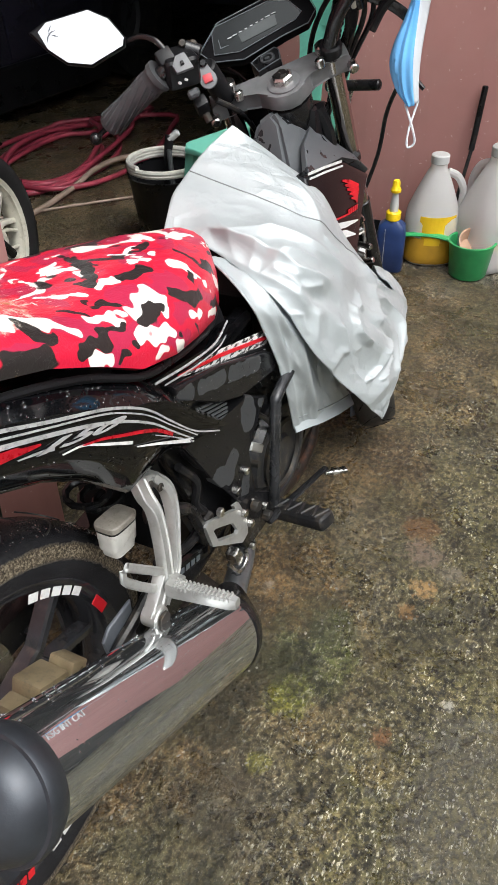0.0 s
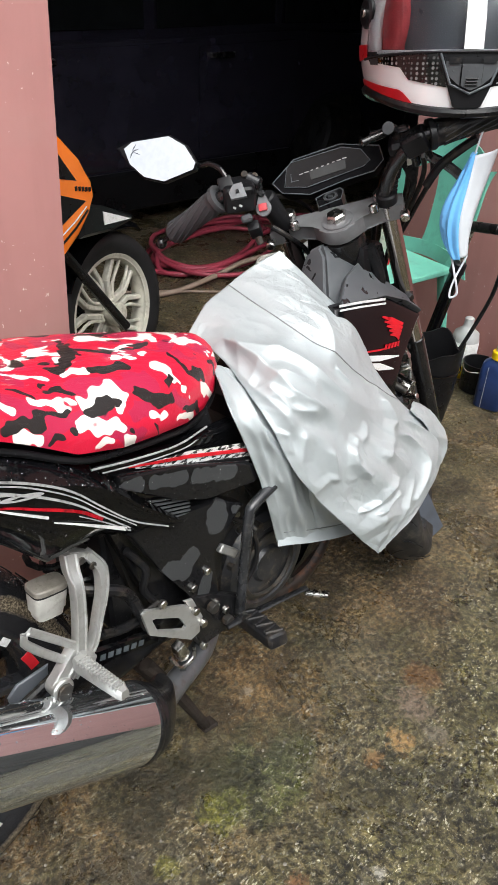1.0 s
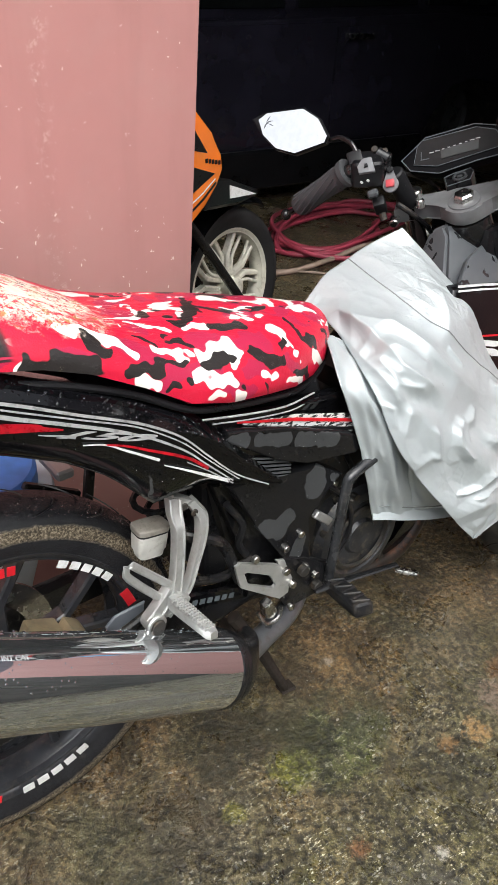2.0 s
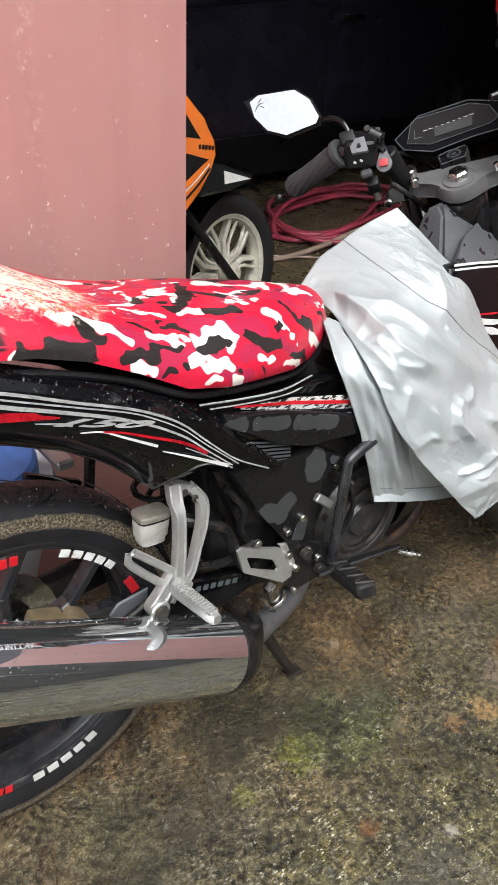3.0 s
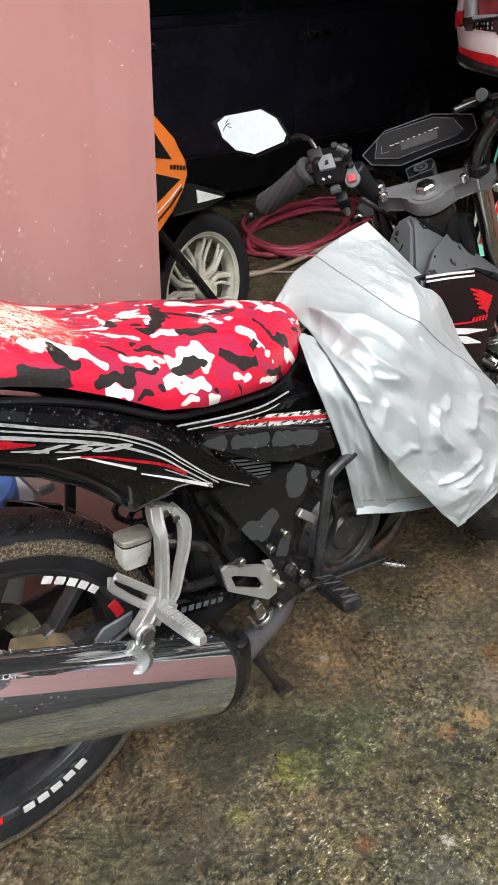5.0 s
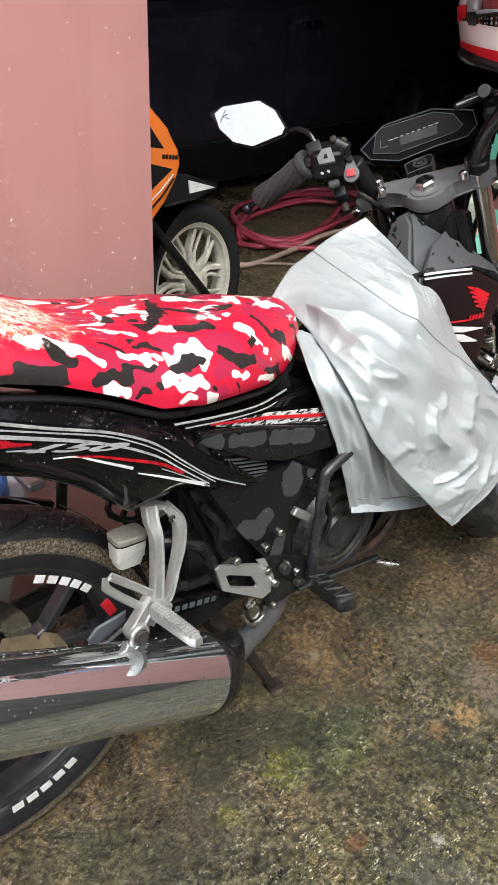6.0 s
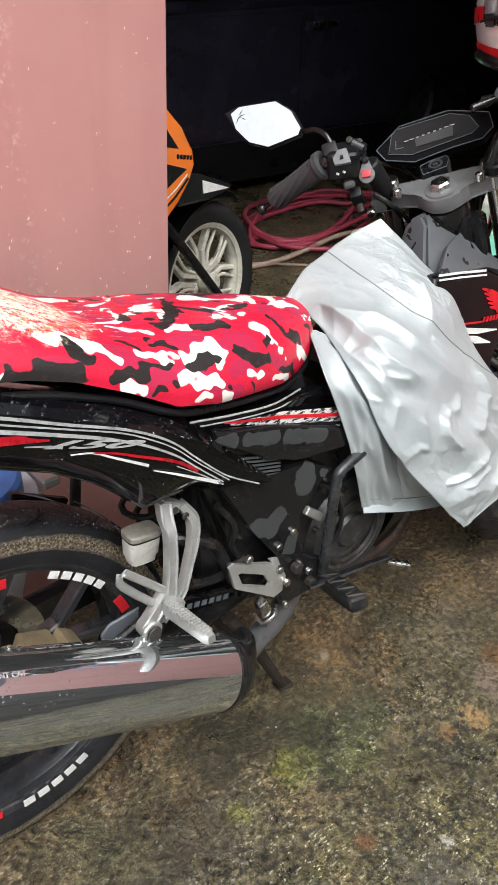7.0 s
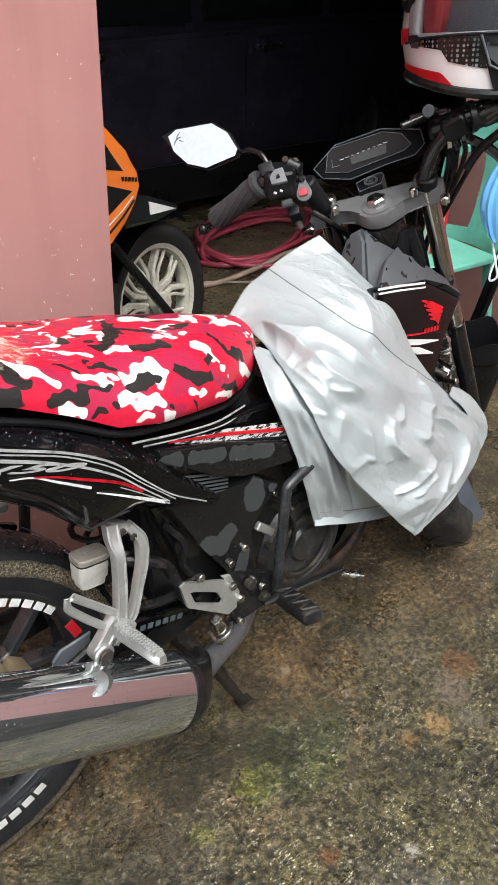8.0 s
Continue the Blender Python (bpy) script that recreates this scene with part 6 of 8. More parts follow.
        if s > 0:
            # controls on the housing: rocker, two marks, horn, red button
            face = pose(-0.056, 0.127, 0.110, 0, -35, 18)
            part("rocker_plate", transformed(prism(nbm(), [(-0.013, -0.012), (-0.008, 0.013), (0.004, 0.013), (0.014, 0.002), (0.012, -0.012)], -0.004, 0.003, 0.0015, 2, axis="z"), face), "rocker_grey", sw)
            part("rocker", transformed(prism(nbm(), [(-0.003, -0.003), (-0.003, 0.003), (0.003, 0.001), (0.003, -0.003)], 0.002, 0.006, 0.001, 1, axis="z"), face), "black_matt", sw)
            part("mirror_boss", transformed(box(nbm(), (0.026, 0.012, -0.014), (0.022, 0.024, 0.018), None, 0.004, 2), face), "black_matt", sw)
            part("horn_button", box(nbm(), (-0.060, 0.126, 0.064), (0.012, 0.018, 0.014), pose(0, 0, 0, 0, -40, 10), 0.003), "grey_plastic", sw)
            for q in ((-0.0595, 0.139, 0.087), (-0.0575, 0.129, 0.087)):
                part("mark", box(nbm(), q, (0.0025, 0.005, 0.0035), pose(0, 0, 0, 45, 0, 0), 0.0005), "white", sw)
            part("lower_block", box(nbm(), (-0.052, 0.122, 0.036), (0.018, 0.020, 0.030), pose(0, 0, 0, 0, -25, 10), 0.004, 2), "black_matt", sw)
            part("cable_end", rod(nbm(), (-0.054, 0.121, 0.024), (-0.060, 0.119, 0.012), 0.006, 10, 0.001), "dirty_metal", sw)
            part("clutch_clamp", rod(nbm(), (-0.020, 0.098, 0.094), (-0.012, 0.118, 0.106), 0.0105, 14, 0.002), "black_metal", sw)
            for q in ((-0.014, 0.118, 0.112), (-0.012, 0.104, 0.104)):
                part("clamp_screw", rod(nbm(), q, (q[0] - 0.004, q[1], q[2] + 0.005), 0.0055, 10, 0.001), "dirty_metal", sw)
            face = pose(-0.037, 0.100, 0.0655, 0, -42, 0)
            drop = [(0.024, -0.003), (0.024, 0.003)] + [(0.013 * math.cos(radians(a)) - 0.004, 0.013 * math.sin(radians(a))) for a in range(40, 330, 20)]
            plate = part("switch_plate", transformed(prism(nbm(), drop, -0.002, 0.002, 0.0008, 1, axis="z"), face), "alu_dark", sw)
            part("red_button", transformed(box(nbm(), (-0.003, 0, 0.004), (0.012, 0.014, 0.006), None, 0.002, 2), face), "dull_red", sw)
            part("clamp_screw", transformed(rod(nbm(), (0.019, 0, 0.001), (0.019, 0, 0.007), 0.006, 12, 0.002), face), "black_metal", sw)
        lever_col = "black_metal"
        st("lever_perch", box(nbm(), (0.0, s * 0.118, 0.074 if s > 0 else 0.092), (0.04, 0.026, 0.022), None, 0.006), "black_matt")
        st("lever", tube(nbm(), [(0.02, 0.12, 0.064), (0.035, 0.15, 0.058), (0.02, 0.22, 0.034), (0.012, 0.275, 0.012)] if s > 0 else [(0.015, -0.12, 0.085), (0.02, -0.15, 0.06), (0.0, -0.19, 0.035), (-0.02, -0.22, 0.0)], 0.0055, 8, 5, 1.4), lever_col)
    # cables round the head
    for k, pts in enumerate((((-0.0, 0.11, 0.03), (0.06, 0.10, 0.02), (0.08, 0.05, -0.04), (0.05, 0.03, -0.16)),
                             ((0.0, -0.11, 0.04), (0.07, -0.12, 0.05), (0.09, -0.07, -0.03), (0.05, -0.03, -0.16)),
                             ((0.01, -0.125, 0.05), (0.05, -0.14, 0.02), (0.06, -0.10, -0.06), (0.05, -0.04, -0.2)),
                             ((-0.03, 0.10, 0.02), (-0.03, 0.075, -0.01), (0.0, 0.06, -0.07), (0.02, 0.04, -0.2)))):
        st("cable", tube(nbm(), pts, 0.0045 if k % 2 else 0.0035, 8, 6), "rubber")
    bm = nbm()
    for k in range(16):
        t = k / 15
        q = Vector((0.004 + 0.045 * t, -0.118 - 0.012 * math.sin(t * 3.1), 0.075 - 0.10 * t))
        lathe(bm, [(0.007, -0.0028), (0.0095, 0), (0.007, 0.0028)], Matrix.Translation(q) @ pose(0, 0, 0, 0, 150, 0), 12)
    st("ribbed_sleeve", bm, "rubber")
    for k, (a, b, r, mt) in enumerate((((-0.002, 0.086, -0.004), (-0.010, 0.100, 0.066), 0.0165, "black_matt"), ((0.006, -0.092, -0.002), (0.002, -0.112, 0.072), 0.0095, "black_matt"), ((0.0, -0.086, -0.003), (-0.003, -0.089, 0.020), 0.0172, "black_matt"),
                                       ((0.012, -0.080, 0.112), (-0.006, -0.140, 0.118), 0.006, "black_metal"), ((0.010, -0.128, 0.066), (0.002, -0.118, 0.118), 0.008, "rubber"),
                                       ((0.000, -0.142, 0.052), (-0.006, -0.136, 0.110), 0.007, "black_metal"))):
        ln2 = (Vector(b) - Vector(a)).length
        ribs = [(r * (0.80 if j % 2 else 1.0), 0.012 + (ln2 - 0.024) * j / 14) for j in range(15)]
        shape = lathe(nbm(), [(r * 0.9, 0)] + ribs + [(r * 0.9, ln2)], along(a, b), 16) if k == 1 else rod(nbm(), a, b, r, 14, 0.003)
        st("bar_mount" if k < 3 else "hose_end", shape, mt)
    for k, (q, s3, mt) in enumerate((((0.004, -0.118, 0.082), (0.006, 0.010, 0.026), "caliper"), ((-0.004, -0.132, 0.074), (0.005, 0.007, 0.030), "off_white"), ((-0.004, -0.155, 0.078), (0.005, 0.006, 0.026), "alu_dark"))):
        st("cable_tag", box(nbm(), q, s3, pose(0, 0, 0, 10 * k - 8, 12, 0), 0.001), mt)
    for k in range(4):
        st("cable", tube(nbm(), [(0.004 - 0.004 * k, -0.112 - 0.014 * k, 0.098 + 0.004 * k), (0.022, -0.128 - 0.012 * k, 0.05 - 0.008 * k), (0.030 + 0.006 * k, -0.112 - 0.004 * k, -0.02 - 0.012 * k), (0.04, -0.06, -0.14)], 0.0042, 8, 6), "rubber")
    st("cable", tube(nbm(), [(-0.012, -0.150, 0.02), (-0.006, -0.175, 0.045), (-0.004, -0.205, 0.062), (-0.010, -0.235, 0.080)], 0.007, 8, 5), "rubber")
    # front brake tank
    bm = nbm()
    rod(bm, (0.006, -0.118, 0.112), (-0.026, -0.112, 0.136), 0.0085, 18, 0.002)
    mc = st("brake_cylinder", bm, "black_metal")
    part("cap", rod(nbm(), (-0.026, -0.112, 0.136), (-0.029, -0.1115, 0.138), 0.0090, 18, 0.001), "grey_plastic", mc)
    part("lever_pivot", rod(nbm(), (0.004, -0.105, 0.114), (-0.016, -0.068, 0.118), 0.0058, 12, 0.001), "black_metal", mc)
    # mirror on the near-standing bar end of the far side
    mo = [(-0.069, 0.019), (-0.045, 0.030), (0.020, 0.038), (0.048, 0.022), (0.066, -0.006), (0.062, -0.017), (0.010, -0.036), (-0.025, -0.028), (-0.050, -0.006)]
    mm = mirror_pose()
    bm = nbm()
    prism(bm, mo, -0.022, 0.0, 0.007, 3, axis="z")
    mir = part("mirror", bm, "black_matt", bike, "black six-sided mirror reflecting the white sky")
    mir.matrix_local = mm
    p0, p1 = STEER @ Vector((-0.034, 0.140, 0.112)), mm @ Vector((0.062, -0.008, -0.012))
    part("mirror_stem", tube(nbm(), [p0, p0.lerp(p1, 0.25) + Vector((-0.002, 0, 0.016)), p0.lerp(p1, 0.6) + Vector((0, 0, 0.014)), p0.lerp(p1, 0.85) + Vector((0, 0, 0.004)), p1], 0.0040, 10, 5), "black_metal", bike)
    bm = nbm()
    prism(bm, [(max(a * 0.94, -0.056) + 0.001, b * 0.92) for a, b in mo], 0.0, 0.0016, 0.0, 1, axis="z")
    part("mirror_glass", bm, "mirror", mir, smooth=0)
    # a plant's reflection, modelled as thin grey slips on the glass
    for k, (x, y, r) in enumerate(((-0.040, 0.012, 40), (-0.036, 0.015, 15), (-0.043, 0.008, 70), (-0.033, 0.010, -20), (-0.038, 0.019, 55))):
        leaf = nbm()
        prism(leaf, [(-0.006, 0.0), (0.0, 0.0009), (0.006, 0.0), (0.0, -0.0009)], 0.0017, 0.0021, axis="z")
        bmesh.ops.transform(leaf, matrix=pose(x, y, 0, 0, 0, r), verts=leaf.verts[:])
        part("stuck_leaf", leaf, "guard_grey", mir, "thin grey slips standing in for a plant's reflection in the mirror", smooth=0)
    # head cover and front fairings
    bm = nbm()
    loft(bm, [[Vector(q) for q in ring] for ring in (
        ((0.822, -0.022, 0.792), (0.832, -0.006, 0.808), (0.822, 0.014, 0.792), (0.812, 0.030, 0.72), (0.806, -0.045, 0.72)),
        ((0.862, -0.036, 0.785), (0.872, -0.004, 0.804), (0.862, 0.030, 0.785), (0.84, 0.060, 0.70), (0.84, -0.070, 0.70)),
        ((0.908, -0.056, 0.752), (0.920, 0.0, 0.776), (0.908, 0.056, 0.752), (0.88, 0.075, 0.66), (0.88, -0.080, 0.66)),
        ((0.955, -0.084, 0.702), (0.968, 0.0, 0.712), (0.955, 0.084, 0.702), (0.92, 0.075, 0.62), (0.92, -0.075, 0.62)))])
    bmesh.ops.bevel(bm, geom=bm.edges[:], offset=0.006, segments=2, affect='EDGES')
    for k in range(5):
        y0 = -0.055 + 0.024 * k
        part("wiring", tube(nbm(), [(0.90 + 0.012 * k, y0, 0.80), (0.925 + 0.008 * k, y0 - 0.01, 0.74), (0.955, y0 + 0.012, 0.68), (0.965, y0, 0.60)], 0.011, 8, 4), "rubber", bike)
    # added dark block that fills the shaded gap and hides what lies behind
    part("head_tube_shroud", prism(nbm(), [(0.88, 0.80), (0.935, 0.80), (1.0, 0.66), (0.99, 0.58), (0.90, 0.58)], -0.06, 0.065, 0.01, 2), "black_matt", bike)
    part("head_cover", bm, "spotted", bike, "dark grey plastic head cover, water spotted")
    for s in (1, -1):
        bm = nbm()
        prism(bm, [(0.775, 0.732), (0.905, 0.722), (1.018, 0.662), (0.985, 0.632), (0.95, 0.60), (0.93, 0.54), (0.97, 0.47), (0.90, 0.40), (0.78, 0.38), (0.72, 0.42), (0.74, 0.58)], -0.108, -0.085, 0.010, 3)
        for co3, no3 in (((0, 0, 0.66), (0, 0, 1)), ((0.93, 0, 0), (1, 0, 0))):
            bmesh.ops.bisect_plane(bm, geom=bm.verts[:] + bm.edges[:] + bm.faces[:], plane_co=co3, plane_no=no3)
        for v in bm.verts:
            v.co.y += 0.03 * max(0.0, (v.co.z - 0.66) / 0.1) + 0.10 * max(0, v.co.x - 0.93)
        ob = part("leg_shield", mirror_y(bm) if s < 0 else bm, "black_gloss", bike)
        if s > 0:
            shield = ob
    bm = nbm()
    prism(bm, [(0.62, 0.60), (0.70, 0.66), (0.80, 0.69), (0.93, 0.67), (0.99, 0.635), (0.93, 0.58), (0.92, 0.42), (0.78, 0.40), (0.66, 0.46)], -0.075, 0.075, 0.02, 2)
    part("front_body", bm, "black_matt", bike)
    # pale edging, emblem and flashes on the shield
    def flat(name, pts, w, mat, y=-0.1092):
        part(name, ribbon(nbm(), [(x, y + 0.03 * max(0.0, (z - 0.66) / 0.1) + 0.10 * max(0, x - 0.93), z) for x, z in pts], w, nside), mat, shield, smooth=0)
    flat("edging", [(0.785, 0.733), (0.84, 0.726), (0.905, 0.716)], 0.004, "white")
    flat("edging", [(0.785, 0.726), (0.84, 0.719), (0.905, 0.709)], 0.003, "white")
    for k in range(5):
        flat("emblem_feather", [(0.890 + 0.004 * k, 0.690 - 0.0085 * k), (0.914 + 0.003 * k, 0.680 - 0.0075 * k), (0.946 - 0.003 * k, 0.664 - 0.006 * k)], (0.003, 0.0075, 0.005), "red")
    for k in range(5):
        flat("emblem_bar", [(0.892 + 0.0095 * k, 0.637 - 0.0012 * k), (0.898 + 0.0095 * k, 0.636 - 0.0012 * k)], 0.009, "red")
    flat("flash", [(0.84, 0.632), (0.88, 0.620), (0.94, 0.606)], (0.010, 0.010, 0.002), "white")
    flat("flash", [(0.85, 0.618), (0.88, 0.604), (0.925, 0.586)], (0.004, 0.013, 0.002), "white")
    flat("flash", [(0.84, 0.644), (0.88, 0.636), (0.90, 0.633)], (0.003, 0.003, 0.001), "red")
    fin = [(0.795, -0.082, 0.728), (0.840, -0.058, 0.762), (0.885, -0.048, 0.776), (0.932, -0.062, 0.738), (0.985, -0.083, 0.702), (1.024, -0.096, 0.666), (0.965, -0.098, 0.700), (0.905, -0.094, 0.724)]
    bm = nbm()
    loft(bm, [[Vector(q) for q in fin], [Vector(q) + Vector((0.002, 0.010, -0.010)) for q in fin]])
    bmesh.ops.bevel(bm, geom=bm.edges[:], offset=0.0015, segments=1, affect='EDGES')
    part("shield_fin", bm, "spotted", bike, "dark grey plastic fin, water spotted")
    # front mudguard and rubber flap by the wheel
    bm = nbm()
    prof = [(0.045, 0.296), (0.05, 0.30), (0.03, 0.318), (0.0, 0.324), (-0.03, 0.318), (-0.05, 0.30), (-0.045, 0.296), (-0.028, 0.312), (0.0, 0.318), (0.028, 0.312)]
    loft(bm, [[Vector((r * math.cos(a), l, r * math.sin(a))) for l, r in prof] for a in (radians(10 + 13 * k) for k in range(12))])
    fm = part("front_mudguard", bm, "black_gloss", bike)
    fm.matrix_local = STEER @ pose(0.04, 0, -0.635)
    flap = nbm()
    prism(flap, [(1.05, 0.36), (1.10, 0.33), (1.150, 0.225), (1.282, 0.030), (1.224, 0.022), (1.0, 0.13), (1.0, 0.30)], -0.075, -0.069, 0.002)
    part("rubber_flap", flap, "slate", bike, "slate grey rubber flap behind the front wheel")
    for k, (x, z, r, ln3, mt) in enumerate(((0.985, 0.600, 0.009, 0.020, "black_metal"), (0.992, 0.572, 0.007, 0.016, "steel"), (1.000, 0.556, 0.010, 0.010, "steel"), (1.004, 0.535, 0.006, 0.030, "steel"), (0.990, 0.520, 0.008, 0.014, "dirty_metal"), (1.010, 0.508, 0.011, 0.012, "steel"), (1.018, 0.486, 0.006, 0.026, "steel"), (1.0, 0.47, 0.009, 0.012, "dirty_metal"))):
        q = Vector((x, -0.075, z))
        part("hose_joint", rod(nbm(), q, q + Vector((0.3 * ((k * 7) % 5 - 2), -1.0, 0.35 * ((k * 3) % 4 - 1))).normalized() * (ln3 + 0.012), r, 6 if k % 2 else 12, 0.001), mt, bike)
    part("brake_hose", tube(nbm(), [(0.97, -0.08, 0.63), (0.995, -0.092, 0.59), (1.012, -0.094, 0.54), (1.03, -0.088, 0.47)], 0.0035, 8, 5), "steel", bike)
    return bike


def mirror_pose():
    c = Vector((0.681, 0.215, 0.933))
    nrm = Vector((-0.62, -0.42, 0.22)).normalized()
    xax = Vector((0.675, -0.737, 0.0))
    xax = (xax - nrm * xax.dot(nrm)).normalized()
    yax = nrm.cross(xax)
    m = Matrix((xax, yax, nrm)).transposed().to_4x4()
    return Matrix.Translation(c) @ m


motorcycle = build_motorcycle()


# ---- cover sheet over the front of the motorcycle ----
def along_curve(pts, n):
    """n + 1 points at even steps of the smooth curve through pts."""
    p = [Vector(q) for q in pts]
    p = [2 * p[0] - p[1]] + p + [2 * p[-1] - p[-2]]
    out = []
    for k in range(n + 1):
        w = k * (len(p) - 3) / n
        i = min(int(w), len(p) - 4)
        t = w - i
        a, b, c, d = p[i:i + 4]
        out.append(0.5 * ((2 * b) + (c - a) * t + (2 * a - 5 * b + 4 * c - d) * t * t + (3 * b - a - 3 * c + d) * t ** 3))
    return out


trail = []  # the points of the cloth made last


def on_cloth(u, v, lift=0.0006):
    nu, nv = len(trail) - 1, len(trail[0]) - 1
    i, j = min(int(u * nu), nu - 1), min(int(v * nv), nv - 1)
    f, g = u * nu - i, v * nv - j
    q = trail[i][j].lerp(trail[i + 1][j], f).lerp(trail[i][j + 1].lerp(trail[i + 1][j + 1], f), g)
    return q + Vector((-0.4, -0.7, 0.55)) * lift


def sheet(rows, nu, nv, bulge, fold, thick=0.0025):
    """A cloth between curves: each row is a curve across; smooth both ways, bulged and creased along fold(u, v)."""
    lines = []
    for row in rows:
        lines.append(along_curve(row, nu))
    cols = []
    for i in range(nu + 1):
        cols.append(along_curve([l[i] for l in lines], nv))
    pts = [[cols[i][j].copy() for j in range(nv + 1)] for i in range(nu + 1)]
    out = [[None] * (nv + 1) for _ in range(nu + 1)]
    for i in range(nu + 1):
        for j in range(nv + 1):
            du = pts[min(i + 1, nu)][j] - pts[max(i - 1, 0)][j]
            dv = pts[i][min(j + 1, nv)] - pts[i][max(j - 1, 0)]
            n = du.cross(dv)
            n = n.normalized() if n.length > 1e-9 else Vector((0, -1, 0))
            if n.dot(Vector((-0.5, -0.75, 0.5))) < 0:
                n = -n
            u, v = i / nu, j / nv
            edge = min(1.0, 8 * min(u, 1 - u), 8 * min(v, 1 - v))
            out[i][j] = pts[i][j] + n * (bulge * math.sin(math.pi * u) * math.sin(math.pi * min(1, v * 1.1)) + fold(u, v) * (0.35 + 0.65 * max(0, edge)))
    bm = nbm()
    vs = [[bm.verts.new(q) for q in c] for c in out]
    for i in range(nu):
        for j in range(nv):
            bm.faces.new((vs[i][j], vs[i + 1][j], vs[i + 1][j + 1], vs[i][j + 1]))
    bm.normal_update()
    trail.clear()
    trail.extend(out)
    return bm


def crease(u, v, k, u0, v0, ang, w):
    """A rounded ridge along a line through (u0, v0) at ang, w wide and k high."""
    d = (u - u0) * math.sin(ang) - (v - v0) * math.cos(ang)
    return k * math.exp(-(d / w) ** 2)


def sharp_fold(u, v, pts, k, w):
    """A sharp-crested fold along a broken line on the cloth, k high and w wide to each side."""
    best = 1.0
    for (a, b), (c, d) in zip(pts, pts[1:]):
        ax, ay, bx, by, px, py = a * 0.3, b * 0.55, c * 0.3, d * 0.55, u * 0.3, v * 0.55
        ex, ey = bx - ax, by - ay
        t = max(0.0, min(1.0, ((px - ax) * ex + (py - ay) * ey) / (ex * ex + ey * ey + 1e-9)))
        best = min(best, math.hypot(px - ax - t * ex, py - ay - t * ey))
    return k * max(0.0, 1 - best / w) ** 1.6


# crests of the cover's folds: along the sheet, then height and half width
LONG_FOLDS = ((((0.02, 0.10), (0.10, 0.11), (0.15, 0.22), (0.19, 0.36), (0.29, 0.44)), 0.0146, 0.034), (((0.0, 0.14), (0.03, 0.24), (0.06, 0.36), (0.08, 0.44)), 0.0127, 0.026),
              (((0.10, 0.32), (0.12, 0.40), (0.22, 0.43)), 0.0107, 0.022), (((0.13, 0.16), (0.29, 0.23), (0.38, 0.33), (0.46, 0.42)), 0.0088, 0.032), (((0.20, 0.29), (0.30, 0.36)), 0.0088, 0.024),
              (((0.58, 0.31), (0.72, 0.22)), 0.0068, 0.030), (((0.11, 0.48), (0.04, 0.53), (0.03, 0.60)), 0.0107, 0.022))
SMALL_FOLDS = ((((0.02, 0.45), (0.05, 0.465), (0.03, 0.50)), 0.0070, 0.0084), (((0.38, 0.54), (0.27, 0.60), (0.26, 0.64)), 0.0093, 0.0112), (((0.50, 0.53), (0.35, 0.58)), 0.0070, 0.0126),
               (((0.21, 0.55), (0.14, 0.61)), 0.0070, 0.0112), (((0.13, 0.75), (0.21, 0.75), (0.35, 0.69)), 0.0093, 0.0126), (((0.78, 0.50), (0.74, 0.57), (0.44, 0.63)), 0.0093, 0.0168),
               (((0.19, 0.80), (0.34, 0.77)), 0.0070, 0.0098), (((0.01, 0.62), (0.12, 0.60)), 0.0054, 0.0112), (((0.55, 0.36), (0.59, 0.41)), 0.0046, 0.0084), (((0.55, 0.66), (0.50, 0.76), (0.40, 0.84)), 0.0086, 0.0140),
               (((0.70, 0.62), (0.66, 0.74), (0.55, 0.84)), 0.0086, 0.0154), (((0.85, 0.60), (0.82, 0.72), (0.70, 0.82)), 0.0070, 0.0140))


CRUMPLES = ((0.55, 0.110, 0.3), (1.00, 0.085, 1.7), (2.30, 0.100, 2.9), (0.20, 0.055, 4.1), (1.55, 0.070, 5.3), (2.75, 0.055, 6.7), (0.80, 0.045, 7.9))


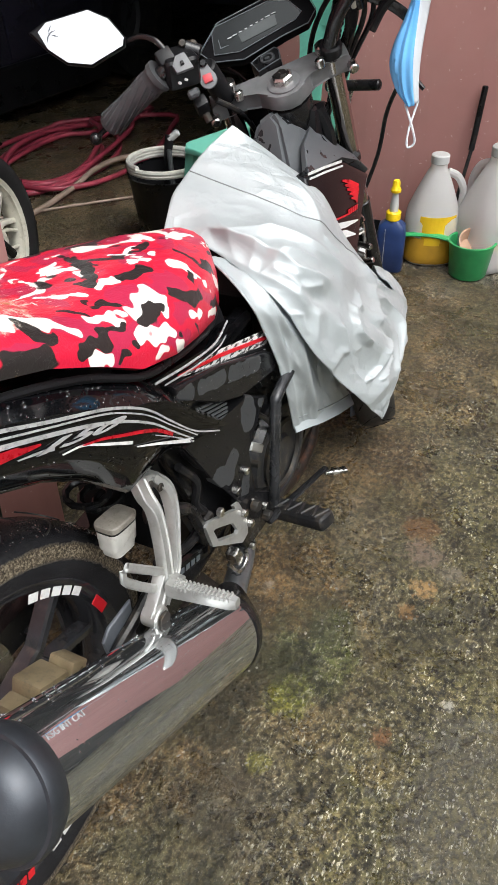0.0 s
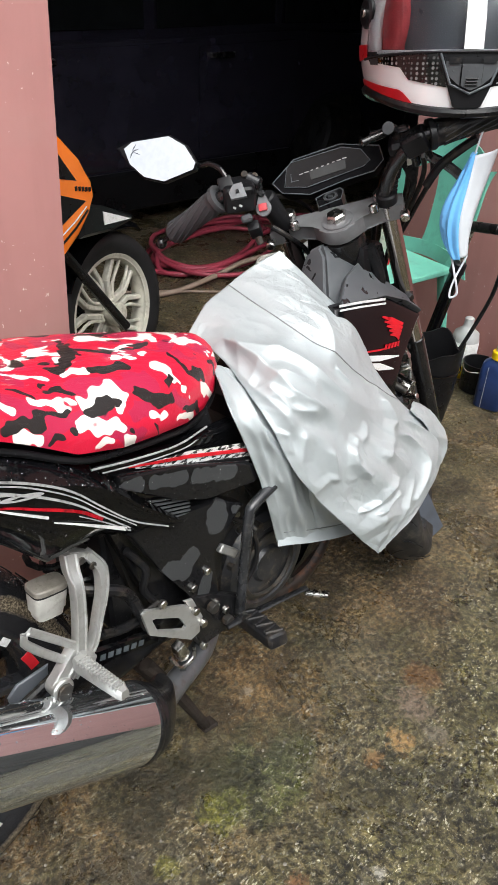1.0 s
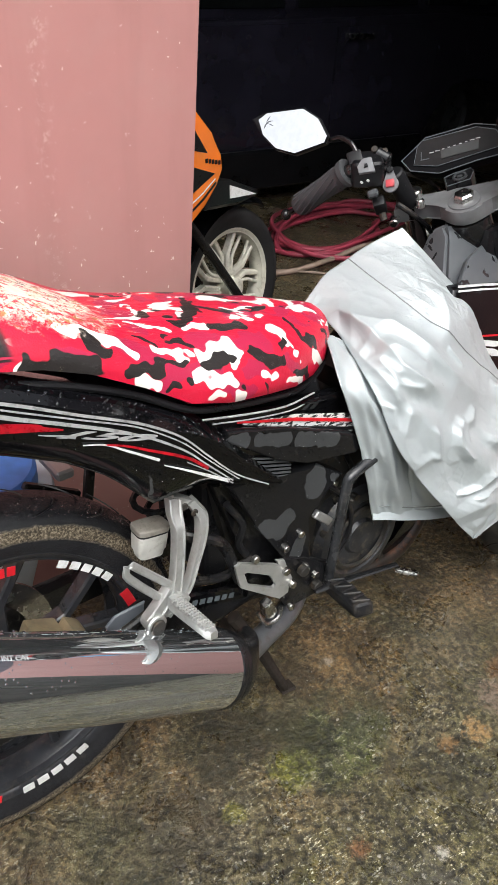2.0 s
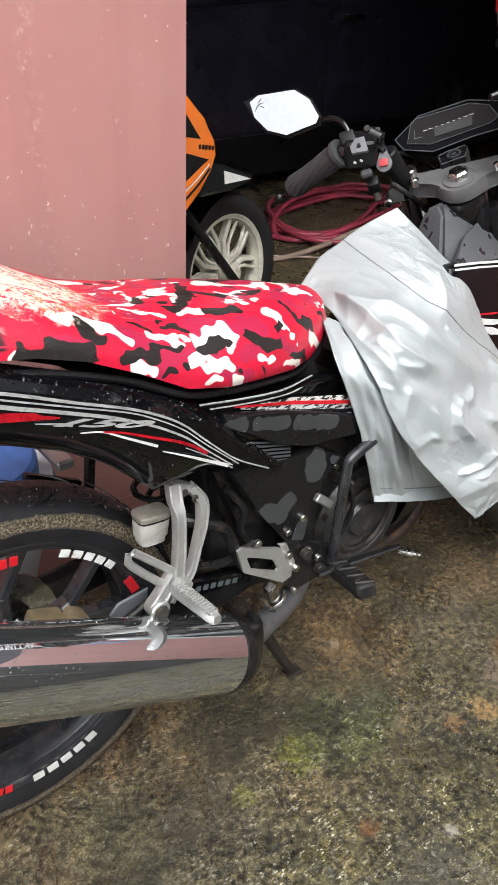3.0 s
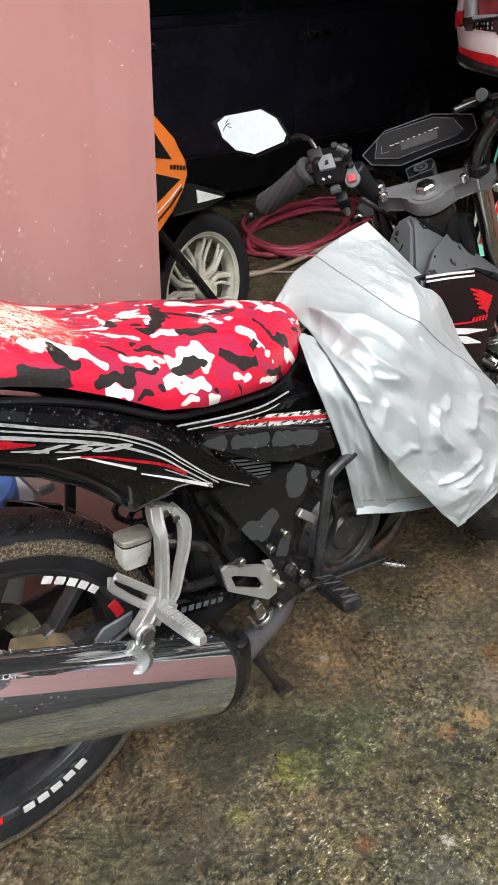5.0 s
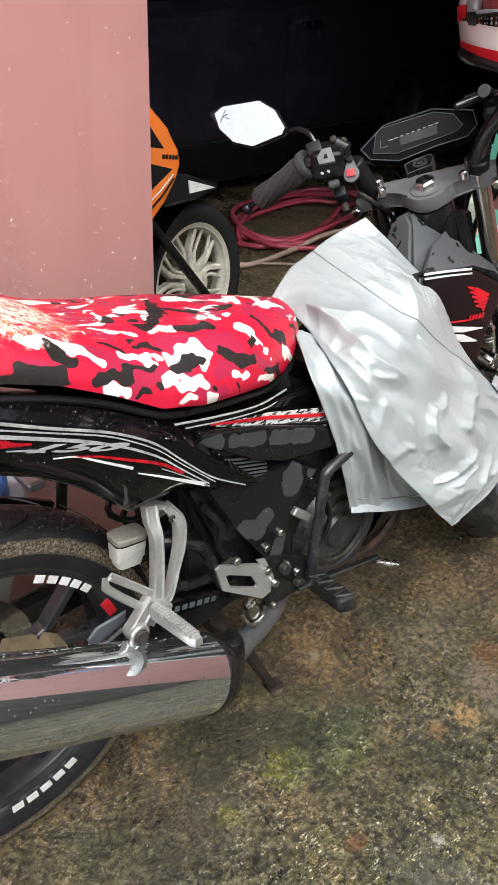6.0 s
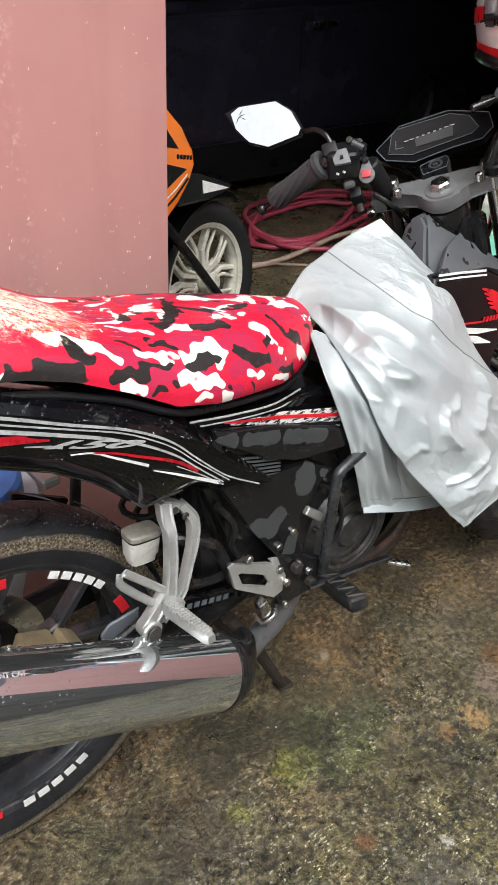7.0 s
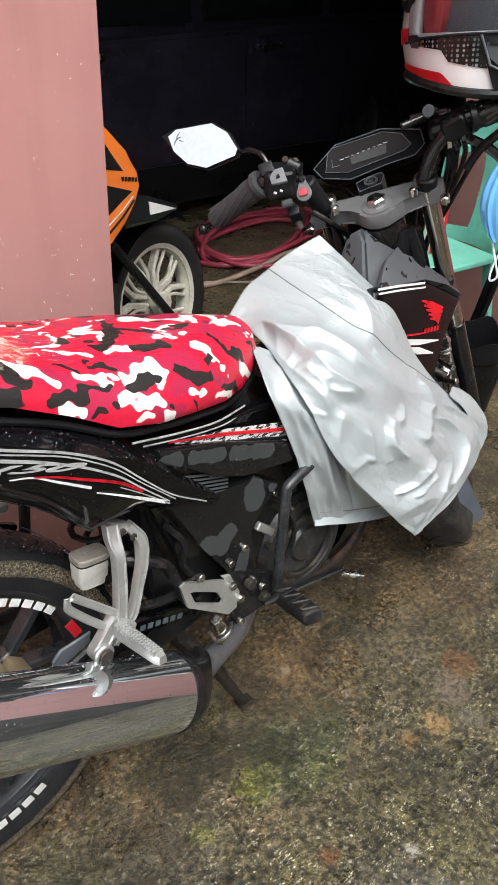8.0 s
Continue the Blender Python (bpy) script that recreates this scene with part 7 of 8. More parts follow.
def build_cover():
    bike_cover = empty("motorcycle_cover", LEAN, "crumpled silver-coated motorcycle cover bundled over the leg shield", "vehicle cover")
    left = [(0.587, 0.050, 0.708), (0.582, -0.030, 0.686), (0.564, -0.100, 0.660), (0.558, -0.150, 0.626), (0.582, -0.185, 0.544), (0.643, -0.205, 0.457), (0.687, -0.220, 0.402), (0.743, -0.225, 0.340)]
    right = [(0.772, 0.030, 0.802), (0.796, -0.030, 0.748), (0.821, -0.090, 0.693), (0.859, -0.120, 0.604), (0.934, -0.140, 0.512), (1.070, -0.140, 0.406), (1.009, -0.170, 0.337), (0.762, -0.222, 0.337)]
    lift = [0.0, 0.028, 0.03, 0.022, 0.02, 0.022, 0.02, 0.0]
    rows = []
    for a, b, h in zip(left, right, lift):
        a, b = Vector(a), Vector(b)
        off = Vector((-0.15, -0.75, 0.55)) * h
        if h == 0.0 and a.y > 0:
            rows.append([a, Vector((0.632, 0.060, 0.738)), Vector((0.678, 0.060, 0.756)), Vector((0.725, 0.05, 0.78)), b])
        else:
            rows.append([a, a.lerp(b, 0.25) + off * 0.9, a.lerp(b, 0.5) + off, a.lerp(b, 0.75) + off * 0.7, b])

    def fold(u, v):
        w = noise.noise((u * 1.7, v * 2.1, 0.7))
        # broad slack running down across the sheet
        ca, sa = math.cos(0.95), math.sin(0.95)
        p, q = u * ca + v * 1.6 * sa, -u * sa + v * 1.6 * ca
        f = 0.010 * (0.5 - abs(noise.noise((p * 1.3, q * 2.2 + w, 2.0)))) + 0.003 * noise.noise((p * 3.0, q * 5.0 + 2 * w, 7.0))
        # folds gathered at the pinched edge by the seat
        dx, dy = u + 0.06, v - 0.30
        r = math.hypot(dx, dy * 1.3)
        f += 0.008 * (0.6 - abs(math.sin(7 * math.atan2(dy * 1.3, dx) + 3 * w))) * math.exp(-r * 3.2) * min(1, r * 3)
        for line, high, wide in LONG_FOLDS + SMALL_FOLDS:
            wob = 0.014 * noise.noise((u * 9, v * 9, high * 900))
            f += sharp_fold(u + wob, v + wob, line, high, wide)
        # sharp creases in flat facets, denser towards the lower edge
        k = max(0.0, min(1.0, (v - 0.36) * 2.6))
        x, y = u * 0.30, v * 0.55
        for n, (ang, size, seed) in enumerate(CRUMPLES):
            d = x * math.cos(ang) + y * math.sin(ang) + 0.030 * noise.noise((u * 3, v * 4, seed))
            here = max(0.0, noise.noise((u * 3.2 + seed, v * 4.4, seed * 2)) + (0.30 if n < 2 else 0.05))
            f += size * 0.088 * abs((d / size + seed) % 1.0 * 2 - 1) * min(1.0, here * 2.2) * (0.22 + 0.78 * k)
        return f
    upper = part("upper_sheet", sheet(rows, 150, 230, 0.010, fold), "silver", bike_cover, smooth=80)
    line = along_curve([(0.53, 0.0, 0), (0.47, 0.11, 0), (0.485, 0.24, 0), (0.67, 0.37, 0), (0.90, 0.485, 0), (1.0, 0.53, 0)], 80)
    part("seam", tube(nbm(), [on_cloth(q.x, q.y, 0.0002) for q in line], 0.0010, 6), "seam", upper)
    # hem flap below the overlap
    flap = [[(0.548, -0.040, 0.695), (0.59, -0.055, 0.675), (0.66, -0.045, 0.645)],
            [(0.505, -0.123, 0.666), (0.57, -0.130, 0.624), (0.66, -0.112, 0.575)],
            [(0.520, -0.140, 0.606), (0.60, -0.155, 0.56), (0.70, -0.155, 0.50)],
            [(0.546, -0.145, 0.528), (0.62, -0.158, 0.475), (0.73, -0.162, 0.42)],
            [(0.587, -0.138, 0.403), (0.65, -0.152, 0.388), (0.765, -0.160, 0.352)]]
    bm = sheet(flap, 60, 90, 0.006, lambda u, v: 0.012 * (0.4 - abs(noise.noise((u * 3.5 + v, v * 2.2, 9.0)))) + 0.006 * (0.4 - abs(noise.noise((u * 8, v * 6, 5.0)))) + crease(u, v, 0.008, 0.3, 0.5, 1.3, 0.06) - crease(u, v, 0.004, 0.62, 0.5, 1.57, 0.012))
    lower = part("hem_flap", bm, "silver", bike_cover, smooth=80)
    hem = [(0.590, -0.136, 0.407), (0.62, -0.146, 0.400), (0.65, -0.153, 0.390), (0.71, -0.160, 0.370), (0.765, -0.163, 0.354)]
    bm = nbm()
    ribbon(bm, spline(hem, 5), 0.026, (-0.35, -0.72, 0.58), 0.004)
    part("hem", bm, "silver", lower, smooth=0)
    part("stitching", tube(nbm(), [Vector(q) + Vector((-0.004, -0.006, 0.016)) for q in spline(hem, 5)], 0.0009, 6), "seam", lower)
    # turned-up corner by the front wheel
    corner = [[(0.93, -0.150, 0.515), (0.99, -0.120, 0.50), (1.06, -0.09, 0.44)],
              [(0.97, -0.165, 0.47), (1.03, -0.135, 0.455), (1.075, -0.11, 0.415)],
              [(1.0, -0.17, 0.40), (1.05, -0.16, 0.40), (1.085, -0.13, 0.38)],
              [(1.0, -0.175, 0.34), (1.02, -0.172, 0.345), (1.04, -0.16, 0.35)]]
    part("turned_corner", sheet(corner, 30, 44, 0.008, lambda u, v: 0.012 * (0.4 - abs(noise.noise((u * 4, v * 4, 3.3))))), "silver", bike_cover, smooth=80)
    # every sheet has a thickness
    for ob in bike_cover.children:
        md = ob.modifiers.new("thickness", 'SOLIDIFY')
        md.thickness, md.offset = 0.002, -1.0


build_cover()


# ---- helmet and face mask on the handlebar ----
def build_helmet():
    # own axes: x ahead (chin), y left, z up; origin at the middle of the rim
    m = HELMET_POSE
    hel = empty("helmet", m, "white, red and black full-face helmet with a smoked visor", "helmet")

    def shell_point(az, h, grow=0.0):
        """A point of the shell at an angle from ahead and a height from 0 (rim) to 1 (crown)."""
        zz = 0.245 * h
        ring = math.sqrt(max(0.0, 1 - max(0.0, (h - 0.42) / 0.58) ** 2)) if h > 0.42 else 1.0 - 0.10 * ((0.42 - h) / 0.42) ** 1.6
        fx, fy = superell(az, 0.9)
        lx = (0.168 if fx > 0 else 0.150) - (0.012 if h < 0.2 and fx < 0 else 0)
        if fx > 0 and h < 0.45:
            lx += 0.016 * (1 - h / 0.45)
        zz += max(0.0, 1 - h / 0.35) * (0.013 + 0.026 * (1 - abs(fx) ** 1.5))
        return Vector((fx * (lx + grow) * ring, fy * (0.128 + grow) * ring, zz))
    n_az, n_h = 72, 30
    def patch(a0, a1, h0, h1, grow, na=40, nh=16, hfun=None):
        bm = nbm()
        grid = []
        for i in range(na + 1):
            az = a0 + (a1 - a0) * i / na
            lo, hi = hfun(az) if hfun else (h0, h1)
            grid.append([bm.verts.new(shell_point(az, lo + (hi - lo) * j / nh, grow)) for j in range(nh + 1)])
        for i in range(na):
            for j in range(nh):
                bm.faces.new((grid[i][j], grid[i + 1][j], grid[i + 1][j + 1], grid[i][j + 1]))
        return bm
    eye = lambda az: (0.43, 0.72)
    # outer shell with the eye opening left free
    bm = nbm()
    grid = [[bm.verts.new(shell_point(math.tau * i / n_az, j / n_h)) for j in range(n_h + 1)] for i in range(n_az)]
    for i in range(n_az):
        az = math.tau * (i + 0.5) / n_az
        az = az if az < math.pi else az - math.tau
        for j in range(n_h):
            h = (j + 0.5) / n_h
            if abs(az) < 1.15 and 0.36 < h < 0.73:
                continue
            bm.faces.new((grid[i][j], grid[(i + 1) % n_az][j], grid[(i + 1) % n_az][j + 1], grid[i][j + 1]))
    bmesh.ops.remove_doubles(bm, verts=bm.verts[:], dist=1e-5)
    sh = part("shell", bm, "helmet_white", hel, smooth=60)
    md = sh.modifiers.new("thickness", 'SOLIDIFY')
    md.thickness, md.offset = 0.012, -1.0
    bm = nbm()
    tube(bm, [shell_point(math.tau * i / 60, 0.0, 0.001) for i in range(61)], 0.0065, 8)
    part("rim_trim", bm, "rubber", hel)
    # dark lining
    bm = nbm()
    loft(bm, [[shell_point(math.tau * i / 40, h, -0.022) for i in range(40)] for h in (0.02, 0.2, 0.42, 0.6, 0.75, 0.88, 0.96)])
    part("lining", bm, "guard_grey", hel)
    # painted bands
    for s in (1, -1):
        def both(a0, a1, grow, na, nh, hf, s=s):
            return patch(s * a0, s * a1, 0, 0, grow, na, nh, lambda az: hf(abs(az)))
        part("red_band", both(0.58, 2.6, 0.0012, 36, 4, lambda a: (0.03, 0.035 + 0.070 * min(1, (a - 0.58) / 0.14))), "red", sh, smooth=60)
        part("honeycomb_flash", both(0.20, 1.25, 0.0014, 40, 8, lambda a: (0.15 + 0.03 * min(1, max(0, a - 0.2) / 0.4) + (0.075 if a > 0.72 else 0.075 * max(0, (a - 0.62) / 0.10)) + 0.06 * max(0, a - 0.72), 0.352)), "honeycomb", sh, smooth=60)
        part("red_flash", both(1.22, 2.4, 0.0014, 20, 5, lambda a: (0.29 + 0.10 * max(0, 1.5 - a), 0.40)), "red", sh, smooth=60)
        part("grey_flash", both(1.05, 1.22, 0.0020, 6, 5, lambda a: (0.26, 0.36)), "grey_plastic", sh, smooth=60)
    part("crown_band", patch(-0.075, 0.065, 0, 0, 0.0085, 6, 14, lambda az: (0.365, 0.97)), "helmet_white", sh, smooth=60)
    # chin vent: a black keystone with a pale V trim, a ribbed slider and two dark mouths
    bm = patch(-0.30, 0.30, 0, 0, 0.005, 24, 10, lambda az: (0.03 + max(0, abs(az) - 0.12) / 0.18 * 0.31, 0.352))
    vent = part("chin_vent", bm, "black_matt", hel, smooth=60)
    vee = [shell_point(a, h, 0.009) for a, h in ((-0.27, 0.345), (-0.17, 0.17), (0.0, 0.115), (0.17, 0.17), (0.27, 0.345))]
    part("vent_trim", tube(nbm(), vee, 0.0017, 8), "dash_edge", vent)
    for s in (1, -1):
        part("vent_wing", patch(s * 0.085, s * 0.215, 0, 0, 0.0085, 8, 5, lambda az: (0.16 + 0.55 * max(0, abs(az) - 0.085), 0.30)), "grey_plastic", vent, smooth=60)
        part("vent_mouth", patch(s * 0.075, s * 0.19, 0, 0, 0.0105, 6, 3, lambda az: (0.285, 0.325)), "rubber", vent, smooth=60)
    part("vent_slider", patch(-0.075, 0.075, 0, 0, 0.012, 8, 6, lambda az: (0.135 + 0.35 * abs(az), 0.285)), "grey_plastic", vent, smooth=60)
    for k in range(3):
        part("slider_rib", tube(nbm(), [shell_point(a, 0.165 + 0.018 * k, 0.0125) for a in (-0.04, 0.0, 0.04)], 0.0016, 6), "black_matt", vent)
    for sgn in (1, -1):
        bm = nbm()
        bmesh.ops.create_uvsphere(bm, u_segments=20, v_segments=12, radius=1.0, matrix=Matrix.Translation((0.06, sgn * 0.085, 0.12)) @ Matrix.Diagonal((0.055, 0.022, 0.06, 1)))
        part("cheek_pad", bm, "dull_red", hel)
    # visor
    vz = part("visor", patch(-1.22, 1.22, 0, 0, 0.005, 48, 14, lambda az: (0.352 - 0.045 * (abs(az) / 1.22) ** 3, 0.745)), "visor", hel, "clear smoked visor", smooth=80)
    md = vz.modifiers.new("thickness", 'SOLIDIFY')
    md.thickness = 0.002
    part("visor_lip", tube(nbm(), [shell_point(-1.25 + 2.5 * i / 40, 0.352 - 0.045 * abs(-1.25 + 2.5 * i / 40) ** 3 / 1.8, 0.007) for i in range(41)], 0.0019, 6), "black_matt", vz)
    for s in (1, -1):
        p0, p1 = shell_point(s * 1.32, 0.56, 0.0), shell_point(s * 1.32, 0.56, 0.010)
        part("visor_pivot", rod(nbm(), p0, p1, 0.020, 24, 0.003), "black_matt", hel)
        part("pivot_screw", rod(nbm(), p1, p1 + (p1 - p0) * 0.4, 0.006, 12, 0.001), "steel", hel)
    return hel


HELMET_POSE = LEAN @ Matrix.Translation((1.026, -0.086, 0.99)) @ Matrix.Scale(1.04, 4) @ pose(0, 0, 0, 0, 0, 222) @ pose(0, 0, 0, 0, -3, 0)
build_helmet()


def build_mask():
    fm = empty("face_mask", pose(0, 0, 0), "light blue pleated face mask hanging by its ear loops", "face mask")
    rows = []
    for k, (z, y0, y1, x) in enumerate(((0.965, -0.126, -0.131, 0.952), (0.93, -0.113, -0.133, 0.945), (0.89, -0.099, -0.135, 0.935), (0.86, -0.096, -0.137, 0.933), (0.83, -0.105, -0.139, 0.94), (0.806, -0.122, -0.141, 0.95))):
        rows.append([(x + 0.012, y0, z), (x - 0.006, (y0 * 2 + y1) / 3, z + 0.002), (x - 0.008, (y0 + 2 * y1) / 3, z - 0.001), (x + 0.0, y1, z)])
    bm = sheet(rows, 20, 44, 0.0, lambda u, v: 0.0022 * math.sin(u * 22))
    ob = part("cloth", bm, "mask_blue", fm, smooth=60)
    md = ob.modifiers.new("thickness", 'SOLIDIFY')
    md.thickness = 0.0016
    rows = [[(x, y1 + 0.001, z), (x + (y1 - y2) * 1.1, y1 - 0.001, z), (x + (y1 - y2) * 2.4, y1 + 0.17 * (y1 - y2), z)] for z, y1, y2, x in ((0.962, -0.131, -0.166, 0.952), (0.93, -0.133, -0.164, 0.945), (0.89, -0.135, -0.160, 0.936), (0.86, -0.137, -0.157, 0.934), (0.83, -0.139, -0.154, 0.94), (0.808, -0.141, -0.152, 0.95))]
    ob = part("inner_cloth", sheet(rows, 8, 30, 0.0, lambda u, v: 0.001 * math.sin(u * 12)), "mask_white", fm, smooth=60)
    md = ob.modifiers.new("thickness", 'SOLIDIFY')
    md.thickness = 0.0012
    part("ear_loop", tube(nbm(), [(0.95, -0.150, 1.03), (0.95, -0.137, 1.0), (0.95, -0.131, 0.965)], 0.0016, 6, 4), "mask_white", fm)
    part("ear_loop", tube(nbm(), [(1.00, -0.150, 1.03), (1.025, -0.135, 0.99), (1.036, -0.125, 0.962)], 0.0016, 6, 4), "mask_white", fm)
    part("ear_loop", tube(nbm(), [(0.95, -0.125, 0.807), (0.945, -0.140, 0.78), (0.948, -0.148, 0.752), (0.945, -0.138, 0.744), (0.955, -0.134, 0.765), (0.975, -0.139, 0.807)], 0.0018, 6, 6), "mask_white", fm)


build_mask()


# ---- by the east wall ----
def build_chair():
    m = pose(1.865, 0.60, 0, 0, 0, 168) @ Matrix.Diagonal((0.86, 0.78, 0.95, 1))
    ch = empty("plastic_chair", m, "mint green moulded plastic chair standing by the pink wall", "chair")
    # own axes: x ahead, seat at 0.42
    bm = nbm()
    prism(bm, [(-0.20, -0.20), (0.18, -0.22), (0.225, -0.18), (0.235, 0.0), (0.225, 0.18), (0.18, 0.22), (-0.20, 0.20)], 0.405, 0.425, 0.008, 3, axis="z")
    part("seat", bm, "mint", ch)
    for sx, sy in ((0.2, 0.2), (0.2, -0.2), (-0.2, 0.18), (-0.2, -0.18)):
        bm = nbm()
        tube(bm, [(sx * 0.92, sy * 0.92, 0.41), (sx * 1.05, sy * 1.06, 0.2), (sx * 1.16, sy * 1.16, 0.004)], (0.03, 0.019), 8, 3, 0.6)
        part("leg", bm, "mint", ch)
    # back: two uprights, top rail and a middle splat with openings between
    def back(y, z):
        return Vector((-0.205 - 0.16 * (z - 0.41) - 0.05 * (1 - (y / 0.22) ** 2), y, z))
    def strip(name, pts, w):
        bm = nbm()
        n = len(pts) - 1
        ws = [w + (0.075 * abs(2 * i / n - 1) ** 3 if name in ("upright", "splat") else 0.0) for i in range(n + 1)]
        ribbon(bm, [back(y, z) for y, z in pts], ws, (1, 0, 0.15), 0.008)
        part(name, bm, "mint", ch, smooth=0)
    sp = lambda pts: [(q.x, q.y) for q in (Vector((a, b, 0)) for a, b in pts)]
    def curve2(pts):
        return [(q.x, q.y) for q in spline([(a, b, 0) for a, b in pts], 6)]
    strip("upright", curve2([(-0.195, 0.40), (-0.20, 0.52), (-0.205, 0.64), (-0.19, 0.73)]), 0.055)
    strip("upright", curve2([(0.195, 0.40), (0.20, 0.52), (0.205, 0.64), (0.19, 0.73)]), 0.055)
    strip("top_rail", curve2([(-0.20, 0.715), (-0.10, 0.755), (0.0, 0.765), (0.10, 0.755), (0.20, 0.715)]), 0.085)
    strip("splat", curve2([(0.02, 0.41), (0.02, 0.56), (0.02, 0.74)]), 0.120)
    strip("lower_rail", curve2([(-0.20, 0.425), (0.0, 0.435), (0.20, 0.425)]), 0.05)


build_chair()


def build_bag():
    bag = empty("paper_bag", pose(1.90, 0.60, 0.404, 0, 0, 20), "cream paper bag with a red edge standing on the chair", "bag")
    bm = nbm()
    prism(bm, [(-0.055, 0.0), (0.055, 0.0), (0.06, 0.10), (0.03, 0.155), (-0.02, 0.16), (-0.06, 0.11)], -0.018, 0.018, 0.006, 2)
    part("body", bm, "off_white", bag)
    part("red_edge", tube(nbm(), [(-0.055, -0.016, 0.004), (-0.06, -0.018, 0.11), (-0.02, -0.016, 0.162), (0.03, -0.016, 0.157), (0.06, -0.018, 0.10), (0.055, -0.016, 0.004)], 0.007, 8, 4), "red", bag)


build_bag()


def build_pump():
    pm = empty("floor_pump", pose(1.90, 0.36, 0), "black floor pump with a T handle and a thin hose", "pump")
    a, b = Vector((-0.02, 0.06, 0.02)), Vector((-0.005, -0.02, 0.46))
    part("barrel", rod(nbm(), a, b, 0.020, 18, 0.002), "black_gloss", pm)
    part("collar", rod(nbm(), b - (b - a).normalized() * 0.03, b + (b - a).normalized() * 0.006, 0.023, 18, 0.003), "black_matt", pm)
    c = b + (b - a).normalized() * 0.12
    part("piston_rod", rod(nbm(), b, c, 0.006, 12), "steel", pm)
    part("handle", rod(nbm(), c + Vector((0.01, 0.085, -0.012)), c + Vector((-0.01, -0.085, 0.012)), 0.015, 14, 0.004), "rubber", pm)
    part("foot", box(nbm(), (-0.02, 0.06, 0.012), (0.10, 0.20, 0.02), None, 0.006), "black_metal", pm)
    part("hose", tube(nbm(), [a + Vector((0, 0, 0.03)), (0.04, -0.02, 0.10), (0.08, -0.10, 0.34), (0.06, -0.13, 0.50), (0.04, -0.17, 0.59), (0.05, -0.20, 0.60), (0.05, -0.235, 0.575)], 0.0065, 8, 8), "rubber", pm)


build_pump()


def build_tub():
    tb = empty("black_tub", pose(1.75, 0.29, 0), "cut-open black plastic tub with an uneven rim", "tub")
    bm = nbm()
    rings = []
    for h, r in ((0.0, 0.062), (0.01, 0.066), (0.1, 0.078), (0.2, 0.088)):
        rings.append([Vector((r * math.cos(a), r * math.sin(a), h + (0.06 + 0.018 * math.sin(3 * a) + 0.012 * math.sin(5 * a + 1)) * (h > 0.15))) for a in (math.tau * k / 36 for k in range(36))])
    inner = [[Vector((q.x * 0.94, q.y * 0.94, max(q.z, 0.008))) for q in r] for r in rings[::-1]]
    loft(bm, rings + inner)
    part("body", bm, "black_matt", tb)
    part("fold_line", lathe(nbm(), [(0.0865, 0.186), (0.0885, 0.190), (0.0872, 0.194)], None, 36, cap=False), "black_gloss", tb)


build_tub()


def jug(name, label, loc3, turn, fill, liquid, size=1.0, cap="milky"):
    m = pose(*loc3, 0, 0, turn) @ Matrix.Diagonal((size, size, size, 1))
    j = empty(name, m, label, "bottle", "bottles by the wall")
    def ring(w, d, h, e=0.6):
        return [Vector((w * superell(a, e)[0], d * superell(a, e)[1], h)) for a in (math.tau * k / 32 for k in range(32))]
    body = [(0.066, 0.066, 0.0), (0.075, 0.075, 0.008), (0.078, 0.078, 0.03), (0.078, 0.078, 0.13), (0.074, 0.074, 0.152), (0.062, 0.062, 0.185), (0.047, 0.047, 0.222), (0.031, 0.031, 0.258), (0.023, 0.023, 0.272), (0.022, 0.022, 0.29)]
    bm = nbm()
    loft(bm, [ring(a, b, h, 0.75) for a, b, h in body])
    part("body", bm, "jug_plastic", j, smooth=50)
    if fill:
        bm = nbm()
        loft(bm, [ring(a + 0.0012, b + 0.0012, h, 0.75) for a, b, h in ((0.067, 0.067, 0.002), (0.075, 0.075, 0.01), (0.078, 0.078, 0.03), (0.078, 0.078, fill))], cap=False)
        part("liquid_level", bm, liquid, j, smooth=50)
    bm = nbm()
    rod(bm, (0, 0, 0.284), (0, 0, 0.310), 0.026, 24, 0.003)
    part("cap", bm, cap, j)
    bm = nbm()
    tube(bm, [(0.0, -0.026, 0.262), (0.0, -0.058, 0.246), (0.0, -0.078, 0.205), (0.0, -0.074, 0.150)], 0.011, 10, 6)
    part("handle", bm, "jug_plastic", j)
    return j


jug1 = jug("jug", "translucent gallon jug a third full of yellow liquid", (2.13, 0.095, 0), 20, 0.09, "oil_liquid", 1.12)
bm = nbm()
loft(bm, [[Vector((0.0798 * math.cos(a), 0.0798 * math.sin(a), h)) for a in (radians(150 + 8 * k) for k in range(11))] + [Vector((0.0815 * math.cos(a), 0.0815 * math.sin(a), h)) for a in (radians(230 - 8 * k) for k in range(11))] for h in (0.07, 0.155)])
part("label", bm, "yellow_liquid", jug1, smooth=0)
jug2 = jug("jug", "empty translucent white gallon jug with a moulded handle", (2.16, -0.085, 0), 150, 0, "oil_liquid", 1.25)


